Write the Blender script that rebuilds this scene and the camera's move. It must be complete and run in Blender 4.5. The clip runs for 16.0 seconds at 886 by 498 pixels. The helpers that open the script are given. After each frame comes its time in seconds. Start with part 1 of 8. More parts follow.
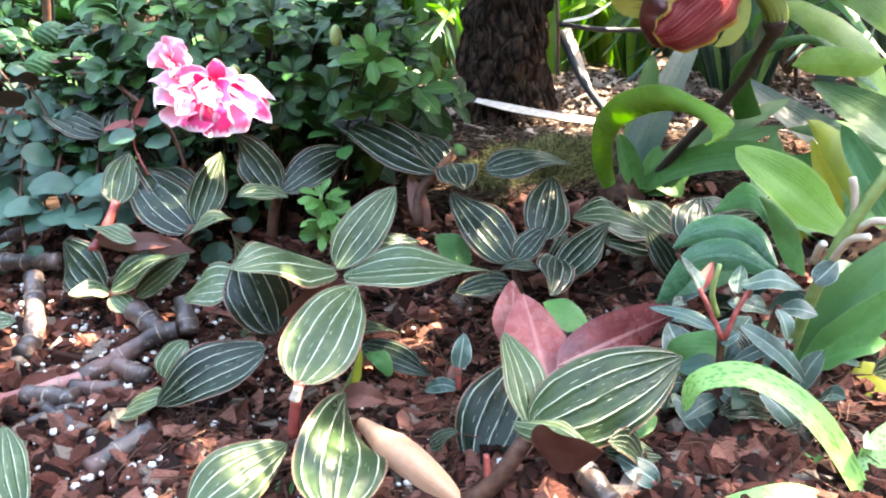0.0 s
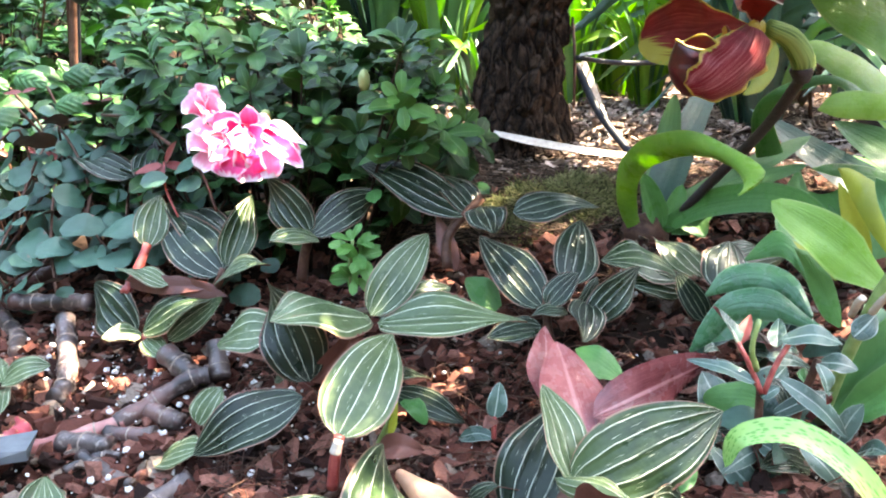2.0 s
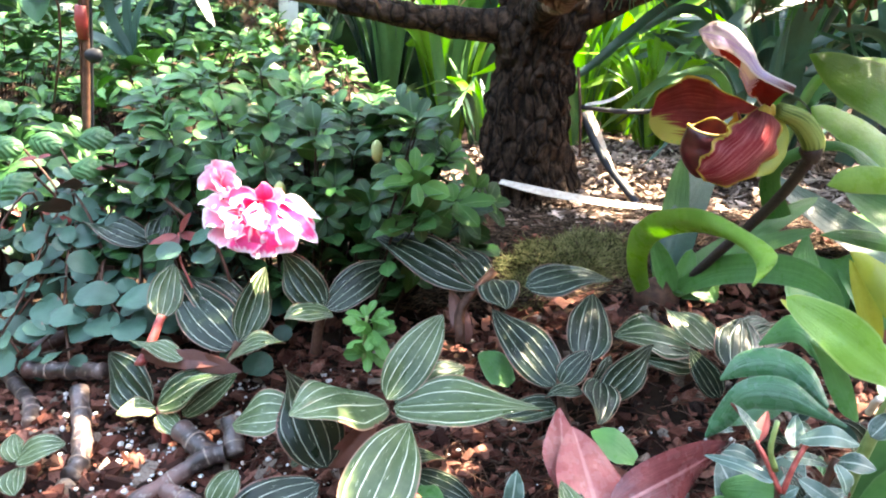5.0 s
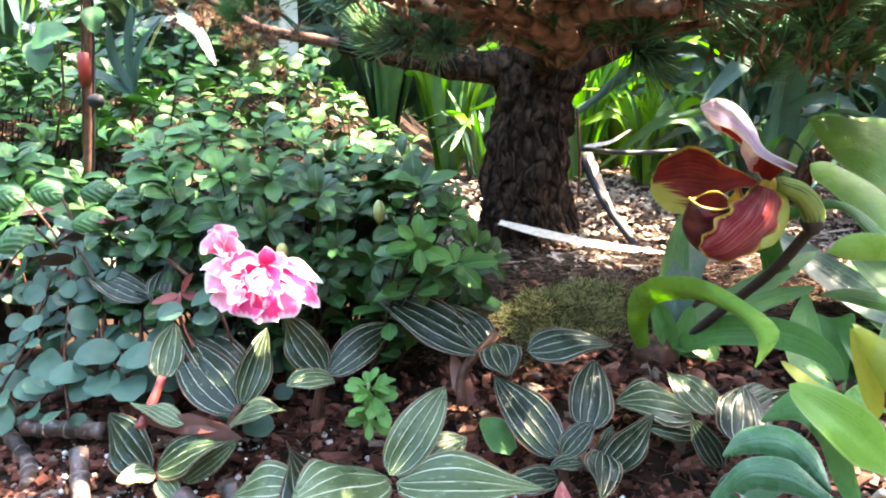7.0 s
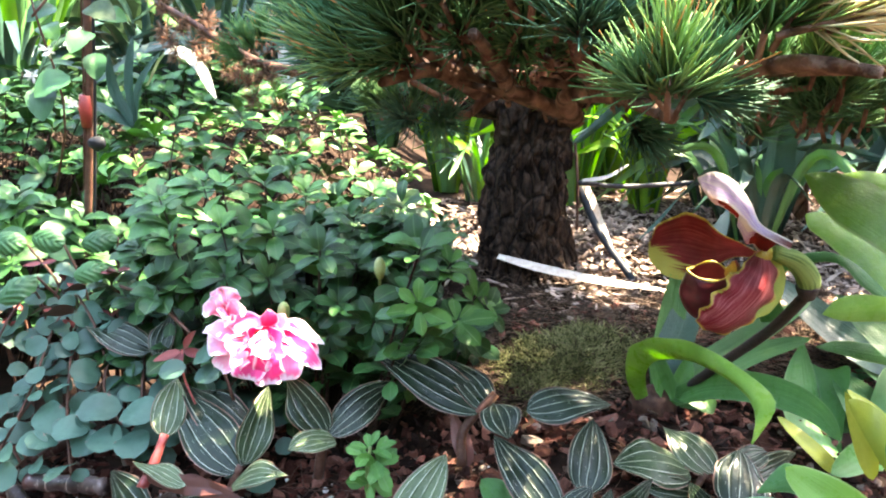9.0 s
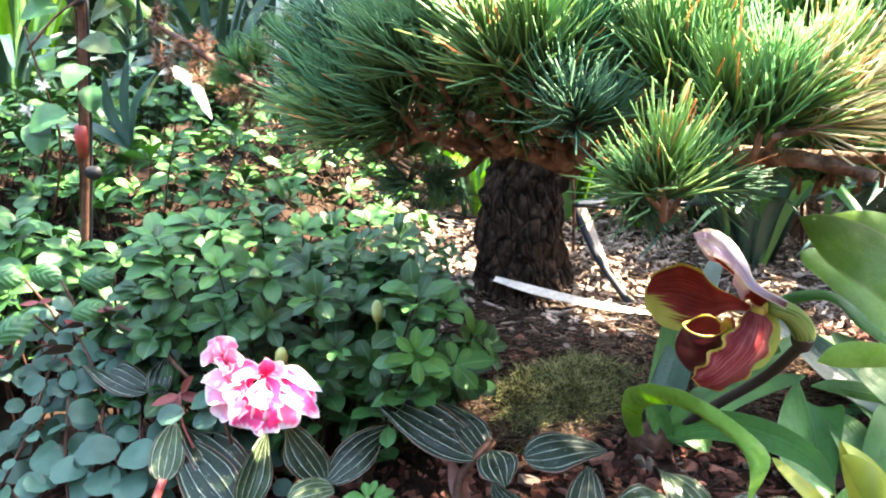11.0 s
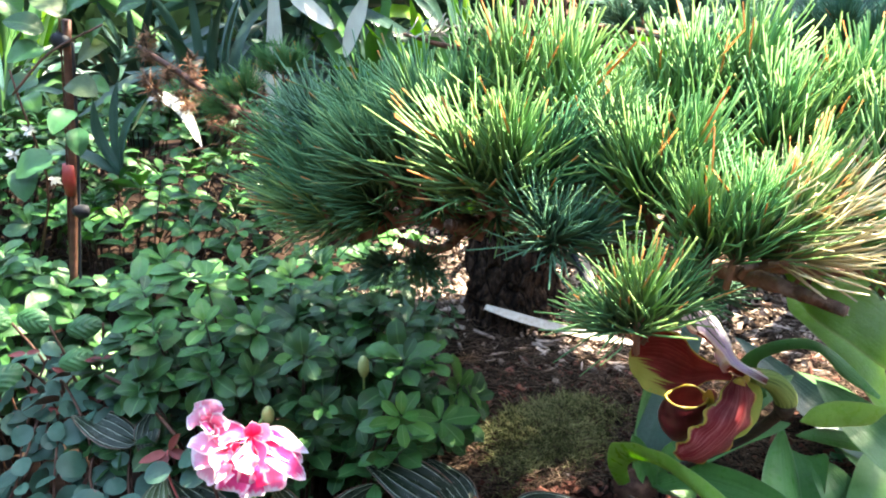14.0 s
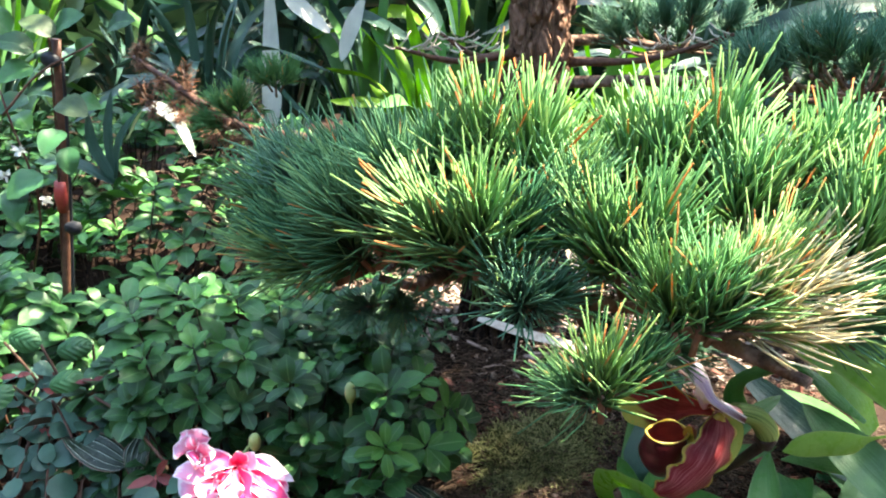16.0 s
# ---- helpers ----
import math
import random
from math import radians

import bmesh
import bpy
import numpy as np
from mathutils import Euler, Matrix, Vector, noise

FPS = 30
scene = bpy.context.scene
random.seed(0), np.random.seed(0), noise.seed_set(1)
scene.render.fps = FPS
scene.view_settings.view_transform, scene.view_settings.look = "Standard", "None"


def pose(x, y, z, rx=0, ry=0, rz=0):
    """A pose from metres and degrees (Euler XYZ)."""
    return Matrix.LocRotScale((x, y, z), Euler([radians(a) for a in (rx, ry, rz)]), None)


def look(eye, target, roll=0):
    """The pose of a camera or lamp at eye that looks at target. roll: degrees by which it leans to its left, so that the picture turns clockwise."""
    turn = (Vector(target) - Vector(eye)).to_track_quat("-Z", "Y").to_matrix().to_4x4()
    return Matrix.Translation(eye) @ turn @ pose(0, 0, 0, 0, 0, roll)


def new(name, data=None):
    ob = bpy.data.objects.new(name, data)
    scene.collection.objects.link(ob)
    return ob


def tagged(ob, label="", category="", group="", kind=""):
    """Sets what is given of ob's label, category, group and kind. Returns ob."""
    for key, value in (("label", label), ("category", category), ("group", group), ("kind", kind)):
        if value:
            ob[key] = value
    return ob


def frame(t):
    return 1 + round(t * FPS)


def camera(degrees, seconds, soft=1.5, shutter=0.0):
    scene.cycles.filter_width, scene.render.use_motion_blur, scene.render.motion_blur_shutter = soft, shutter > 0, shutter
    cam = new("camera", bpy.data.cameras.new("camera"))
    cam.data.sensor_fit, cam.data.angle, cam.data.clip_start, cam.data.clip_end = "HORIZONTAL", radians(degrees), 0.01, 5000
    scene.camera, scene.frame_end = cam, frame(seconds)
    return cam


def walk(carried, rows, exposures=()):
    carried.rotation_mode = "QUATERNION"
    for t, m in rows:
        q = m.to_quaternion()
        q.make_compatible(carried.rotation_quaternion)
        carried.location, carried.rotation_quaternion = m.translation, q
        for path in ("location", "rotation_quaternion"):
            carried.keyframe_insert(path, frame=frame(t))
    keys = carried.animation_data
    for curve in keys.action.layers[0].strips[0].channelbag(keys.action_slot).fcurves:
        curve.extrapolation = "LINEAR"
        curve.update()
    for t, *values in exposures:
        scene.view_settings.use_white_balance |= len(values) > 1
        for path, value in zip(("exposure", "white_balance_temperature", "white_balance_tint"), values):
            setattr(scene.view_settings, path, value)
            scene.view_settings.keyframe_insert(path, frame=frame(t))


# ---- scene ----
cam = camera(64.3, 16.0, soft=2.05)
METRES, EYE, TILT, LEAN, TURN = 0.25, 0.16, -14.0, 0.0, 0.0
ROWS = [
    (0.0, 0.0, 0.0, 0.0, 0.0, 0.0, -0.0),
    (0.5, -0.0195, -0.0034, 0.0152, 0.17, 0.53, -0.03),
    (1.0, -0.036, -0.0075, 0.0305, 0.28, 0.92, -0.01),
    (1.5, -0.0511, -0.0089, 0.0464, 0.34, 1.32, 0.04),
    (2.0, -0.0609, -0.0138, 0.0627, 0.46, 1.54, 0.06),
    (2.5, -0.0704, -0.0164, 0.0808, 0.53, 1.79, 0.07),
    (3.0, -0.0768, -0.0194, 0.101, 0.57, 2.0, 0.02),
    (3.5, -0.0813, -0.024, 0.1231, 0.57, 2.21, 0.01),
    (4.0, -0.0857, -0.0272, 0.1473, 0.6, 2.48, 0.07),
    (6.5, -0.105, -0.0417, 0.3065, 0.27, 3.97, -0.0),
    (7.0, -0.1092, -0.0457, 0.3414, 0.19, 4.17, -0.15),
    (7.5, -0.1133, -0.0531, 0.3779, 0.04, 4.34, -0.33),
    (8.0, -0.1149, -0.0609, 0.4173, -0.07, 4.36, -0.39),
    (8.5, -0.1167, -0.0708, 0.4576, -0.07, 4.39, -0.31),
    (9.0, -0.1176, -0.0775, 0.4966, -0.03, 4.39, -0.15),
    (11.5, -0.1209, -0.0962, 0.6758, -0.36, 3.7, -0.08),
    (12.0, -0.1163, -0.0986, 0.7094, -0.34, 3.6, -0.07),
    (12.5, -0.1115, -0.1023, 0.7419, -0.32, 3.58, -0.02),
    (13.0, -0.1044, -0.1035, 0.7738, -0.45, 3.37, 0.0),
    (13.5, -0.0979, -0.1069, 0.8046, -0.54, 3.24, 0.04),
    (14.0, -0.0899, -0.1093, 0.8349, -0.6, 3.05, 0.06),
    (14.5, -0.0808, -0.1131, 0.8644, -0.6, 2.94, 0.09),
    (15.0, -0.0688, -0.1164, 0.8928, -0.5, 2.77, 0.09),
    (15.5, -0.0548, -0.1161, 0.918, -0.55, 2.45, 0.05),
    (16.0, -0.0398, -0.1214, 0.945, -0.35, 2.21, -0.03),
]
walk(cam, [(t, pose(0, 0, EYE, TILT, LEAN, TURN) @ pose(METRES * x, METRES * y, METRES * z, 90 + pitch, roll, yaw)) for t, x, y, z, yaw, pitch, roll in ROWS],
     exposures=[(0.0, 4.25, 8200, 10), (4.0, 4.30, 8200, 10), (9.0, 4.24, 8100, 10), (12.0, 4.00, 7800, 8), (16.0, 3.30, 7400, 5)])

# ---- light ----
SUN_EL, SUN_AZ = 58.0, 80.0          # degrees above the horizon, and clockwise from +y
world = bpy.data.worlds.new("sky")
scene.world = world
world.use_nodes = True
wn = world.node_tree
sky = wn.nodes.new("ShaderNodeTexSky")
sky.sky_type = "NISHITA"
sky.sun_disc = False
sky.sun_elevation, sky.sun_rotation = radians(SUN_EL), radians(SUN_AZ)
wn.links.new(sky.outputs["Color"], wn.nodes["Background"].inputs["Color"])
wn.nodes["Background"].inputs["Strength"].default_value = 0.135
sun = new("sun", bpy.data.lights.new("sun", "SUN"))
sun.data.energy, sun.data.angle, sun.data.color = 4.5, radians(0.6), (1.0, 0.94, 0.84)
to_sun = Vector((math.sin(radians(SUN_AZ)) * math.cos(radians(SUN_EL)), math.cos(radians(SUN_AZ)) * math.cos(radians(SUN_EL)), math.sin(radians(SUN_EL))))
sun.matrix_world = look(to_sun * 20, (0, 0, 0))


# ---- materials ----
class Nodes:
    """A node material under construction: short calls for the nodes that the leaves, barks and stones need."""

    def __init__(self, name):
        self.material = bpy.data.materials.new(name)
        self.material.use_nodes = True
        self.tree = self.material.node_tree
        self.shader = self.tree.nodes["Principled BSDF"]
        self.out = self.tree.nodes["Material Output"]

    def node(self, kind, **settings):
        n = self.tree.nodes.new(kind)
        for key, value in settings.items():
            n.inputs[key].default_value = value
        return n

    def link(self, a, b):
        self.tree.links.new(a, b)

    def place(self):
        return self.node("ShaderNodeNewGeometry").outputs["Position"]

    def uv(self):
        return self.node("ShaderNodeUVMap").outputs["UV"]

    def scaled(self, vector, x, y, z=1.0):
        n = self.node("ShaderNodeVectorMath")
        n.operation = "MULTIPLY"
        self.link(vector, n.inputs[0])
        n.inputs[1].default_value = (x, y, z)
        return n.outputs[0]

    def noise(self, vector, scale, detail=3.0, rough=0.55):
        n = self.node("ShaderNodeTexNoise", Scale=scale, Detail=detail, Roughness=rough)
        self.link(vector, n.inputs["Vector"])
        return n.outputs["Fac"]

    def cells(self, vector, scale, feature="F1"):
        n = self.node("ShaderNodeTexVoronoi", Scale=scale)
        n.feature = feature
        self.link(vector, n.inputs["Vector"])
        return n.outputs["Distance"]

    def math(self, what, a, b=0.0, c=0.0):
        n = self.node("ShaderNodeMath")
        n.operation = what
        for i, value in enumerate((a, b, c)):
            if isinstance(value, (int, float)):
                n.inputs[i].default_value = value
            else:
                self.link(value, n.inputs[i])
        return n.outputs[0]

    def band(self, value, low, high, a=0.0, b=1.0):
        """value from low..high to a..b, held at both ends."""
        n = self.node("ShaderNodeMapRange")
        n.interpolation_type = "SMOOTHSTEP"
        self.link(value, n.inputs["Value"])
        for key, v in (("From Min", low), ("From Max", high), ("To Min", a), ("To Max", b)):
            n.inputs[key].default_value = v
        return n.outputs["Result"]

    def mix(self, fac, a, b, how="MIX"):
        n = self.node("ShaderNodeMix")
        n.data_type, n.blend_type = "RGBA", how
        for socket, value in ((n.inputs[0], fac), (n.inputs[6], a), (n.inputs[7], b)):
            if isinstance(value, (int, float)):
                socket.default_value = value
            elif isinstance(value, tuple):
                socket.default_value = (*value, 1.0)
            else:
                self.link(value, socket)
        return n.outputs[2]

    def random(self):
        return self.node("ShaderNodeObjectInfo").outputs["Random"]

    def island(self):
        return self.node("ShaderNodeNewGeometry").outputs["Random Per Island"]

    def part_of(self, vector, axis):
        n = self.node("ShaderNodeSeparateXYZ")
        self.link(vector, n.inputs[0])
        return n.outputs[axis]

    def bump(self, height, strength=0.3, distance=0.001):
        n = self.node("ShaderNodeBump", Strength=strength, Distance=distance)
        self.link(height, n.inputs["Height"])
        self.link(n.outputs["Normal"], self.shader.inputs["Normal"])

    def done(self, colour, rough=0.5, through_light=0.0, tint=(1.0, 1.0, 0.6), metal=0.0, specular=0.5):
        if isinstance(colour, tuple):
            self.shader.inputs["Base Color"].default_value = (*colour, 1.0)
        else:
            self.link(colour, self.shader.inputs["Base Color"])
        if isinstance(rough, (int, float)):
            self.shader.inputs["Roughness"].default_value = rough
        else:
            self.link(rough, self.shader.inputs["Roughness"])
        self.shader.inputs["Metallic"].default_value = metal
        self.shader.inputs["Specular IOR Level"].default_value = specular
        if through_light:
            glow = self.node("ShaderNodeBsdfTranslucent")
            self.link(self.mix(1.0, colour, tint, "MULTIPLY"), glow.inputs["Color"])
            both = self.node("ShaderNodeMixShader", Fac=through_light)
            self.link(self.shader.outputs[0], both.inputs[1])
            self.link(glow.outputs[0], both.inputs[2])
            self.link(both.outputs[0], self.out.inputs["Surface"])
        return self.material


def jewel_top(name, dark, pale, vein):
    """Velvety jewel-orchid leaf: thin white veins run from base to tip, with hair-fine broken ones between, and a pinkish edge."""
    n = Nodes(name)
    uv, place = n.uv(), n.place()
    across = n.math("MULTIPLY_ADD", n.part_of(uv, 1), 2.0, -1.0)
    wobble = n.math("MULTIPLY_ADD", n.noise(place, 40.0), 0.18, -0.09)
    cycles = n.math("DIVIDE", n.math("ADD", across, wobble), 0.405)
    off = n.math("ABSOLUTE", n.math("SUBTRACT", n.math("FRACT", n.math("ADD", cycles, 0.5)), 0.5))
    strong = n.band(n.noise(n.scaled(uv, 5.0, 7.0), 1.0), 0.30, 0.50, 0.25, 1.0)
    lines = n.math("MULTIPLY", n.band(off, 0.018, 0.046, 1.0, 0.0), strong)
    inside = n.band(n.math("ABSOLUTE", across), 0.86, 0.9, 1.0, 0.0)
    lines = n.math("MULTIPLY", lines, inside)
    hairs = n.band(n.noise(n.scaled(uv, 7.0, 62.0), 1.0, 1.0), 0.675, 0.71, 0.0, 0.55)
    marks = n.math("MAXIMUM", lines, n.math("MULTIPLY", hairs, inside))
    body = n.mix(n.band(n.noise(place, 38.0, 4.0), 0.35, 0.68), dark, pale)
    body = n.mix(n.band(n.random(), 0.0, 1.0, 0.0, 0.4), body, pale)
    body = n.mix(n.band(n.noise(n.scaled(uv, 14.0, 40.0), 1.0, 2.0), 0.45, 0.75, 0.0, 0.35), body, pale)
    body = n.mix(n.band(n.noise(place, 300.0, 2.0), 0.3, 0.75, 0.0, 0.3), body, dark)
    scar = n.band(n.noise(place, 48.0, 6.0, 0.75), 0.74, 0.78, 0.0, 0.5)
    body = n.mix(scar, body, (0.16, 0.10, 0.05))
    edge = n.band(n.math("ABSOLUTE", across), 0.94, 0.985)
    body = n.mix(n.math("MULTIPLY", edge, 0.75), body, (0.30, 0.16, 0.12))
    n.bump(n.math("ADD", n.math("MULTIPLY", n.noise(place, 420.0, 2.0), 0.35), n.math("ADD", n.math("MULTIPLY", n.band(off, 0.0, 0.30), 1.1), n.math("MULTIPLY", n.noise(place, 110.0, 2.0), 0.9))), 0.42, 0.0010)
    return n.done(n.mix(marks, body, vein), n.band(n.noise(place, 90.0), 0.3, 0.7, 0.27, 0.42), 0.05, specular=0.30)


def leaf_skin(name, dark, pale, rough=0.4, through_light=0.2, rib=None, edge=None, veins=0.0, tint=(1.0, 1.0, 0.5), vary=0.6, pleat=0.0, specular=0.5):
    """A green leaf: two tones, finer veins by the leaf's own length and width, a midrib and an edge where it has them."""
    n = Nodes(name)
    uv, place = n.uv(), n.place()
    across = n.math("ABSOLUTE", n.math("MULTIPLY_ADD", n.part_of(uv, 1), 2.0, -1.0))
    tone = n.math("ADD", n.math("MULTIPLY", n.random(), vary), n.math("MULTIPLY", n.noise(place, 45.0, 4.0), 1.0 - vary * 0.5))
    body = n.mix(n.band(tone, 0.2, 0.95), dark, pale)
    body = n.mix(n.band(n.noise(place, 260.0, 2.0), 0.42, 0.72, 0.0, 0.22), body, dark)
    fine = n.noise(n.scaled(uv, 3.0, 42.0), 1.0, 2.0)
    if veins:
        body = n.mix(n.band(fine, 0.4, 0.65, 0.0, veins), body, pale)
    if rib:
        body = n.mix(n.band(across, 0.03, 0.10, 0.8, 0.0), body, rib)
    if edge:
        body = n.mix(n.band(across, 0.86, 0.97, 0.0, 0.8), body, edge)
    blemish = n.band(n.noise(place, 75.0, 5.0, 0.7), 0.70, 0.76, 0.0, 0.5)
    body = n.mix(blemish, body, (0.11, 0.075, 0.03))
    long = n.noise(n.scaled(uv, 1.2, 16.0), 1.0, 2.0)
    height = n.math("ADD", n.math("ADD", fine, long), n.noise(place, 350.0, 2.0))
    if pleat:
        height = n.math("ADD", height, n.math("MULTIPLY", n.noise(n.scaled(uv, 0.8, 7.0), 1.0, 1.0), pleat))
        height = n.math("ADD", height, n.math("MULTIPLY", n.band(across, 0.0, 0.10), pleat * 0.25))
    n.bump(height, 0.32, 0.0009)
    return n.done(body, n.band(n.noise(place, 120.0), 0.3, 0.7, rough - 0.07, rough + 0.1), through_light, tint, specular=specular)


def mottled_skin(name, dark, pale):
    """Checkered slipper-orchid leaf: dark blots in rows on pale green."""
    n = Nodes(name)
    uv, place = n.uv(), n.place()
    blots = n.cells(n.scaled(uv, 26.0, 9.0), 1.0)
    body = n.mix(n.band(n.math("ADD", blots, n.math("MULTIPLY", n.noise(place, 160.0), 0.4)), 0.42, 0.72), dark, pale)
    n.bump(n.noise(place, 300.0), 0.2, 0.0006)
    return n.done(body, 0.36, 0.15)


def ribbed_skin(name, dark, pale):
    """Ovary: pale green ribs along it with browner furrows."""
    n = Nodes(name)
    uv, place = n.uv(), n.place()
    rib = n.noise(n.scaled(uv, 1.0, 26.0), 1.0, 2.0)
    body = n.mix(n.band(rib, 0.36, 0.6), dark, pale)
    body = n.mix(n.math("MULTIPLY", n.band(n.part_of(uv, 0), 0.30, 0.0, 0.0, 0.8), n.band(n.noise(place, 500.0), 0.4, 0.6)), body, (0.07, 0.03, 0.02))
    n.bump(rib, 0.5, 0.001)
    return n.done(body, 0.5, 0.12, specular=0.3)


def wine_petal(name, wine, rim, streak, begin, high):
    """Slipper-orchid petal: wine red with streaks along it, flames of yellow-green from its lower end, a band of it past high, and a thin pale hem."""
    n = Nodes(name)
    uv, place = n.uv(), n.place()
    u, v = n.part_of(uv, 0), n.part_of(uv, 1)
    flame = n.math("MULTIPLY_ADD", n.noise(n.scaled(uv, 1.2, 24.0), 1.0, 3.0), 0.8, -0.4)
    body = n.mix(n.band(n.noise(n.scaled(uv, 1.6, 22.0), 1.0, 5.0, 0.7), 0.40, 0.75), wine, streak)
    body = n.mix(n.band(n.noise(place, 60.0, 3.0), 0.35, 0.7, 0.0, 0.5), body, tuple(0.4 * c for c in wine))
    reach = n.math("ADD", n.math("SUBTRACT", u, n.math("MULTIPLY", v, 0.95)), flame)
    wide = n.band(reach, begin, begin + 0.12)
    edges = n.math("MAXIMUM", wide, n.band(n.math("ADD", v, n.math("MULTIPLY", flame, 0.3)), high - 0.04, high + 0.04))
    hem = n.band(n.math("ABSOLUTE", n.math("MULTIPLY_ADD", n.part_of(uv, 1), 2.0, -1.0)), 0.90, 0.96)
    hem = n.math("MAXIMUM", hem, n.band(n.part_of(uv, 0), 0.965, 0.985))
    body = n.mix(n.math("MAXIMUM", edges, n.math("MULTIPLY", hem, n.band(n.noise(place, 90.0), 0.30, 0.60, 0.45, 1.0))), body, rim)
    n.bump(n.noise(n.scaled(uv, 3.0, 30.0), 1.0), 0.35, 0.0008)
    return n.done(body, 0.5, 0.15, (1.0, 0.7, 0.5), specular=0.2)


def hood_sepal(name):
    """Hooded upper sepal: wine red at its foot, violet streaks on white towards the tip."""
    n = Nodes(name)
    uv = n.uv()
    along = n.math("ADD", n.part_of(uv, 0), n.math("MULTIPLY_ADD", n.noise(n.scaled(uv, 3.0, 26.0), 1.0), 0.3, -0.15))
    across = n.math("ABSOLUTE", n.math("MULTIPLY_ADD", n.part_of(uv, 1), 2.0, -1.0))
    streaks = n.band(n.noise(n.scaled(uv, 2.0, 30.0), 1.0), 0.38, 0.62)
    pale = n.mix(streaks, (0.88, 0.88, 0.93), (0.54, 0.43, 0.76))
    foot = n.mix(streaks, (0.20, 0.03, 0.02), (0.07, 0.010, 0.010))
    body = n.mix(n.band(along, -0.02, 0.20), foot, pale)
    body = n.mix(n.band(across, 0.55, 0.85), body, (0.86, 0.83, 0.82))
    return n.done(body, 0.42, 0.3, (0.95, 0.92, 1.0))


def frilled_petal(name, heart, middle, rim):
    """Azalea petal: deep pink heart, paler towards a white frilled edge."""
    n = Nodes(name)
    uv, place = n.uv(), n.place()
    along = n.math("ADD", n.part_of(uv, 0), n.math("MULTIPLY_ADD", n.noise(n.scaled(uv, 3.0, 9.0), 1.0), 0.36, -0.18))
    across = n.math("ABSOLUTE", n.math("MULTIPLY_ADD", n.part_of(uv, 1), 2.0, -1.0))
    out = n.math("MAXIMUM", n.band(along, 0.84, 0.95), n.band(n.math("ADD", across, n.math("MULTIPLY_ADD", n.noise(place, 170.0), 0.4, -0.2)), 0.76, 0.92))
    body = n.mix(n.band(along, 0.15, 0.75), heart, middle)
    body = n.mix(n.band(n.noise(n.scaled(uv, 2.0, 24.0), 1.0), 0.45, 0.7, 0.0, 0.35), body, heart)
    n.bump(n.noise(n.scaled(uv, 5.0, 16.0), 1.0), 0.3, 0.001)
    return n.done(n.mix(out, body, rim), 0.5, 0.42, (1.0, 0.85, 0.9))


def bark_skin(name, dark, pale, scale, young=None):
    n = Nodes(name)
    place = n.place()
    long = n.scaled(place, 1.0, 1.0, 0.55)
    rough = n.noise(long, scale, 6.0, 0.65)
    cracks = n.cells(long, scale * 0.6, "DISTANCE_TO_EDGE")
    body = n.mix(n.band(rough, 0.35, 0.7), dark, pale)
    body = n.mix(n.band(cracks, 0.0, 0.12, 0.8, 0.0), body, tuple(0.35 * c for c in dark))
    body = n.mix(n.band(n.noise(place, scale * 5.0, 3.0), 0.5, 0.75, 0.0, 0.4), body, pale)
    if young:
        # thinner, redder bark higher up the stem, lightened too for sun on it
        body = n.mix(n.math("MULTIPLY", n.band(n.part_of(place, 2), 0.36, 0.46), n.band(rough, 0.3, 0.6)), body, young)
    n.bump(n.math("ADD", rough, n.math("MULTIPLY", n.band(cracks, 0.0, 0.2), 0.7)), 1.0, 0.008)
    return n.done(body, 0.9, specular=0.12)


def plain_skin(name, dark, pale, rough=0.6, scale=120.0, island=False, strength=0.3, through_light=0.0, specular=0.5):
    """Stems, chips, stones, plastic: two tones over fine grain; pieces differ where island is set."""
    n = Nodes(name)
    place = n.place()
    tone = n.noise(place, scale, 4.0)
    if island:
        tone = n.math("ADD", n.math("MULTIPLY", n.island(), 0.75), n.math("MULTIPLY", tone, 0.35))
    body = n.mix(n.band(tone, 0.25, 0.8), dark, pale)
    n.bump(n.noise(place, scale * 4.0, 3.0), strength, 0.001)
    return n.done(body, rough, through_light, specular=specular)


def chip_skin(name):
    """Bark mulch: each chip its own brown, from near black over red-brown to tan, with fibrous grain."""
    n = Nodes(name)
    place, each = n.place(), n.island()
    body = n.mix(n.band(each, 0.05, 0.55), (0.011, 0.005, 0.004), (0.105, 0.034, 0.024))
    body = n.mix(n.band(each, 0.55, 0.95), body, (0.27, 0.115, 0.085))
    body = n.mix(n.math("GREATER_THAN", n.math("FRACT", n.math("MULTIPLY", each, 53.0)), 0.90), body, (0.22, 0.17, 0.14))
    grain = n.noise(n.scaled(place, 1.0, 3.0, 2.0), 420.0, 4.0, 0.65)
    body = n.mix(n.band(grain, 0.4, 0.7, 0.0, 0.55), body, (0.030, 0.012, 0.009))
    n.bump(grain, 0.9, 0.0012)
    return n.done(body, 0.78, specular=0.15)


def cane_skin(name):
    """Old orchid cane: dark skin with pale, worn and reddish patches."""
    n = Nodes(name)
    place = n.place()
    body = n.mix(n.band(n.noise(place, 55.0, 5.0, 0.6), 0.36, 0.66), (0.020, 0.013, 0.013), (0.110, 0.080, 0.074))
    body = n.mix(n.band(n.noise(place, 22.0, 3.0), 0.52, 0.7, 0.0, 0.6), body, (0.20, 0.085, 0.070))
    body = n.mix(n.band(n.noise(place, 240.0, 3.0), 0.55, 0.72, 0.0, 0.6), body, (0.33, 0.28, 0.25))
    n.bump(n.noise(place, 180.0, 4.0), 0.5, 0.0012)
    return n.done(body, n.band(n.noise(place, 90.0), 0.3, 0.7, 0.28, 0.55))


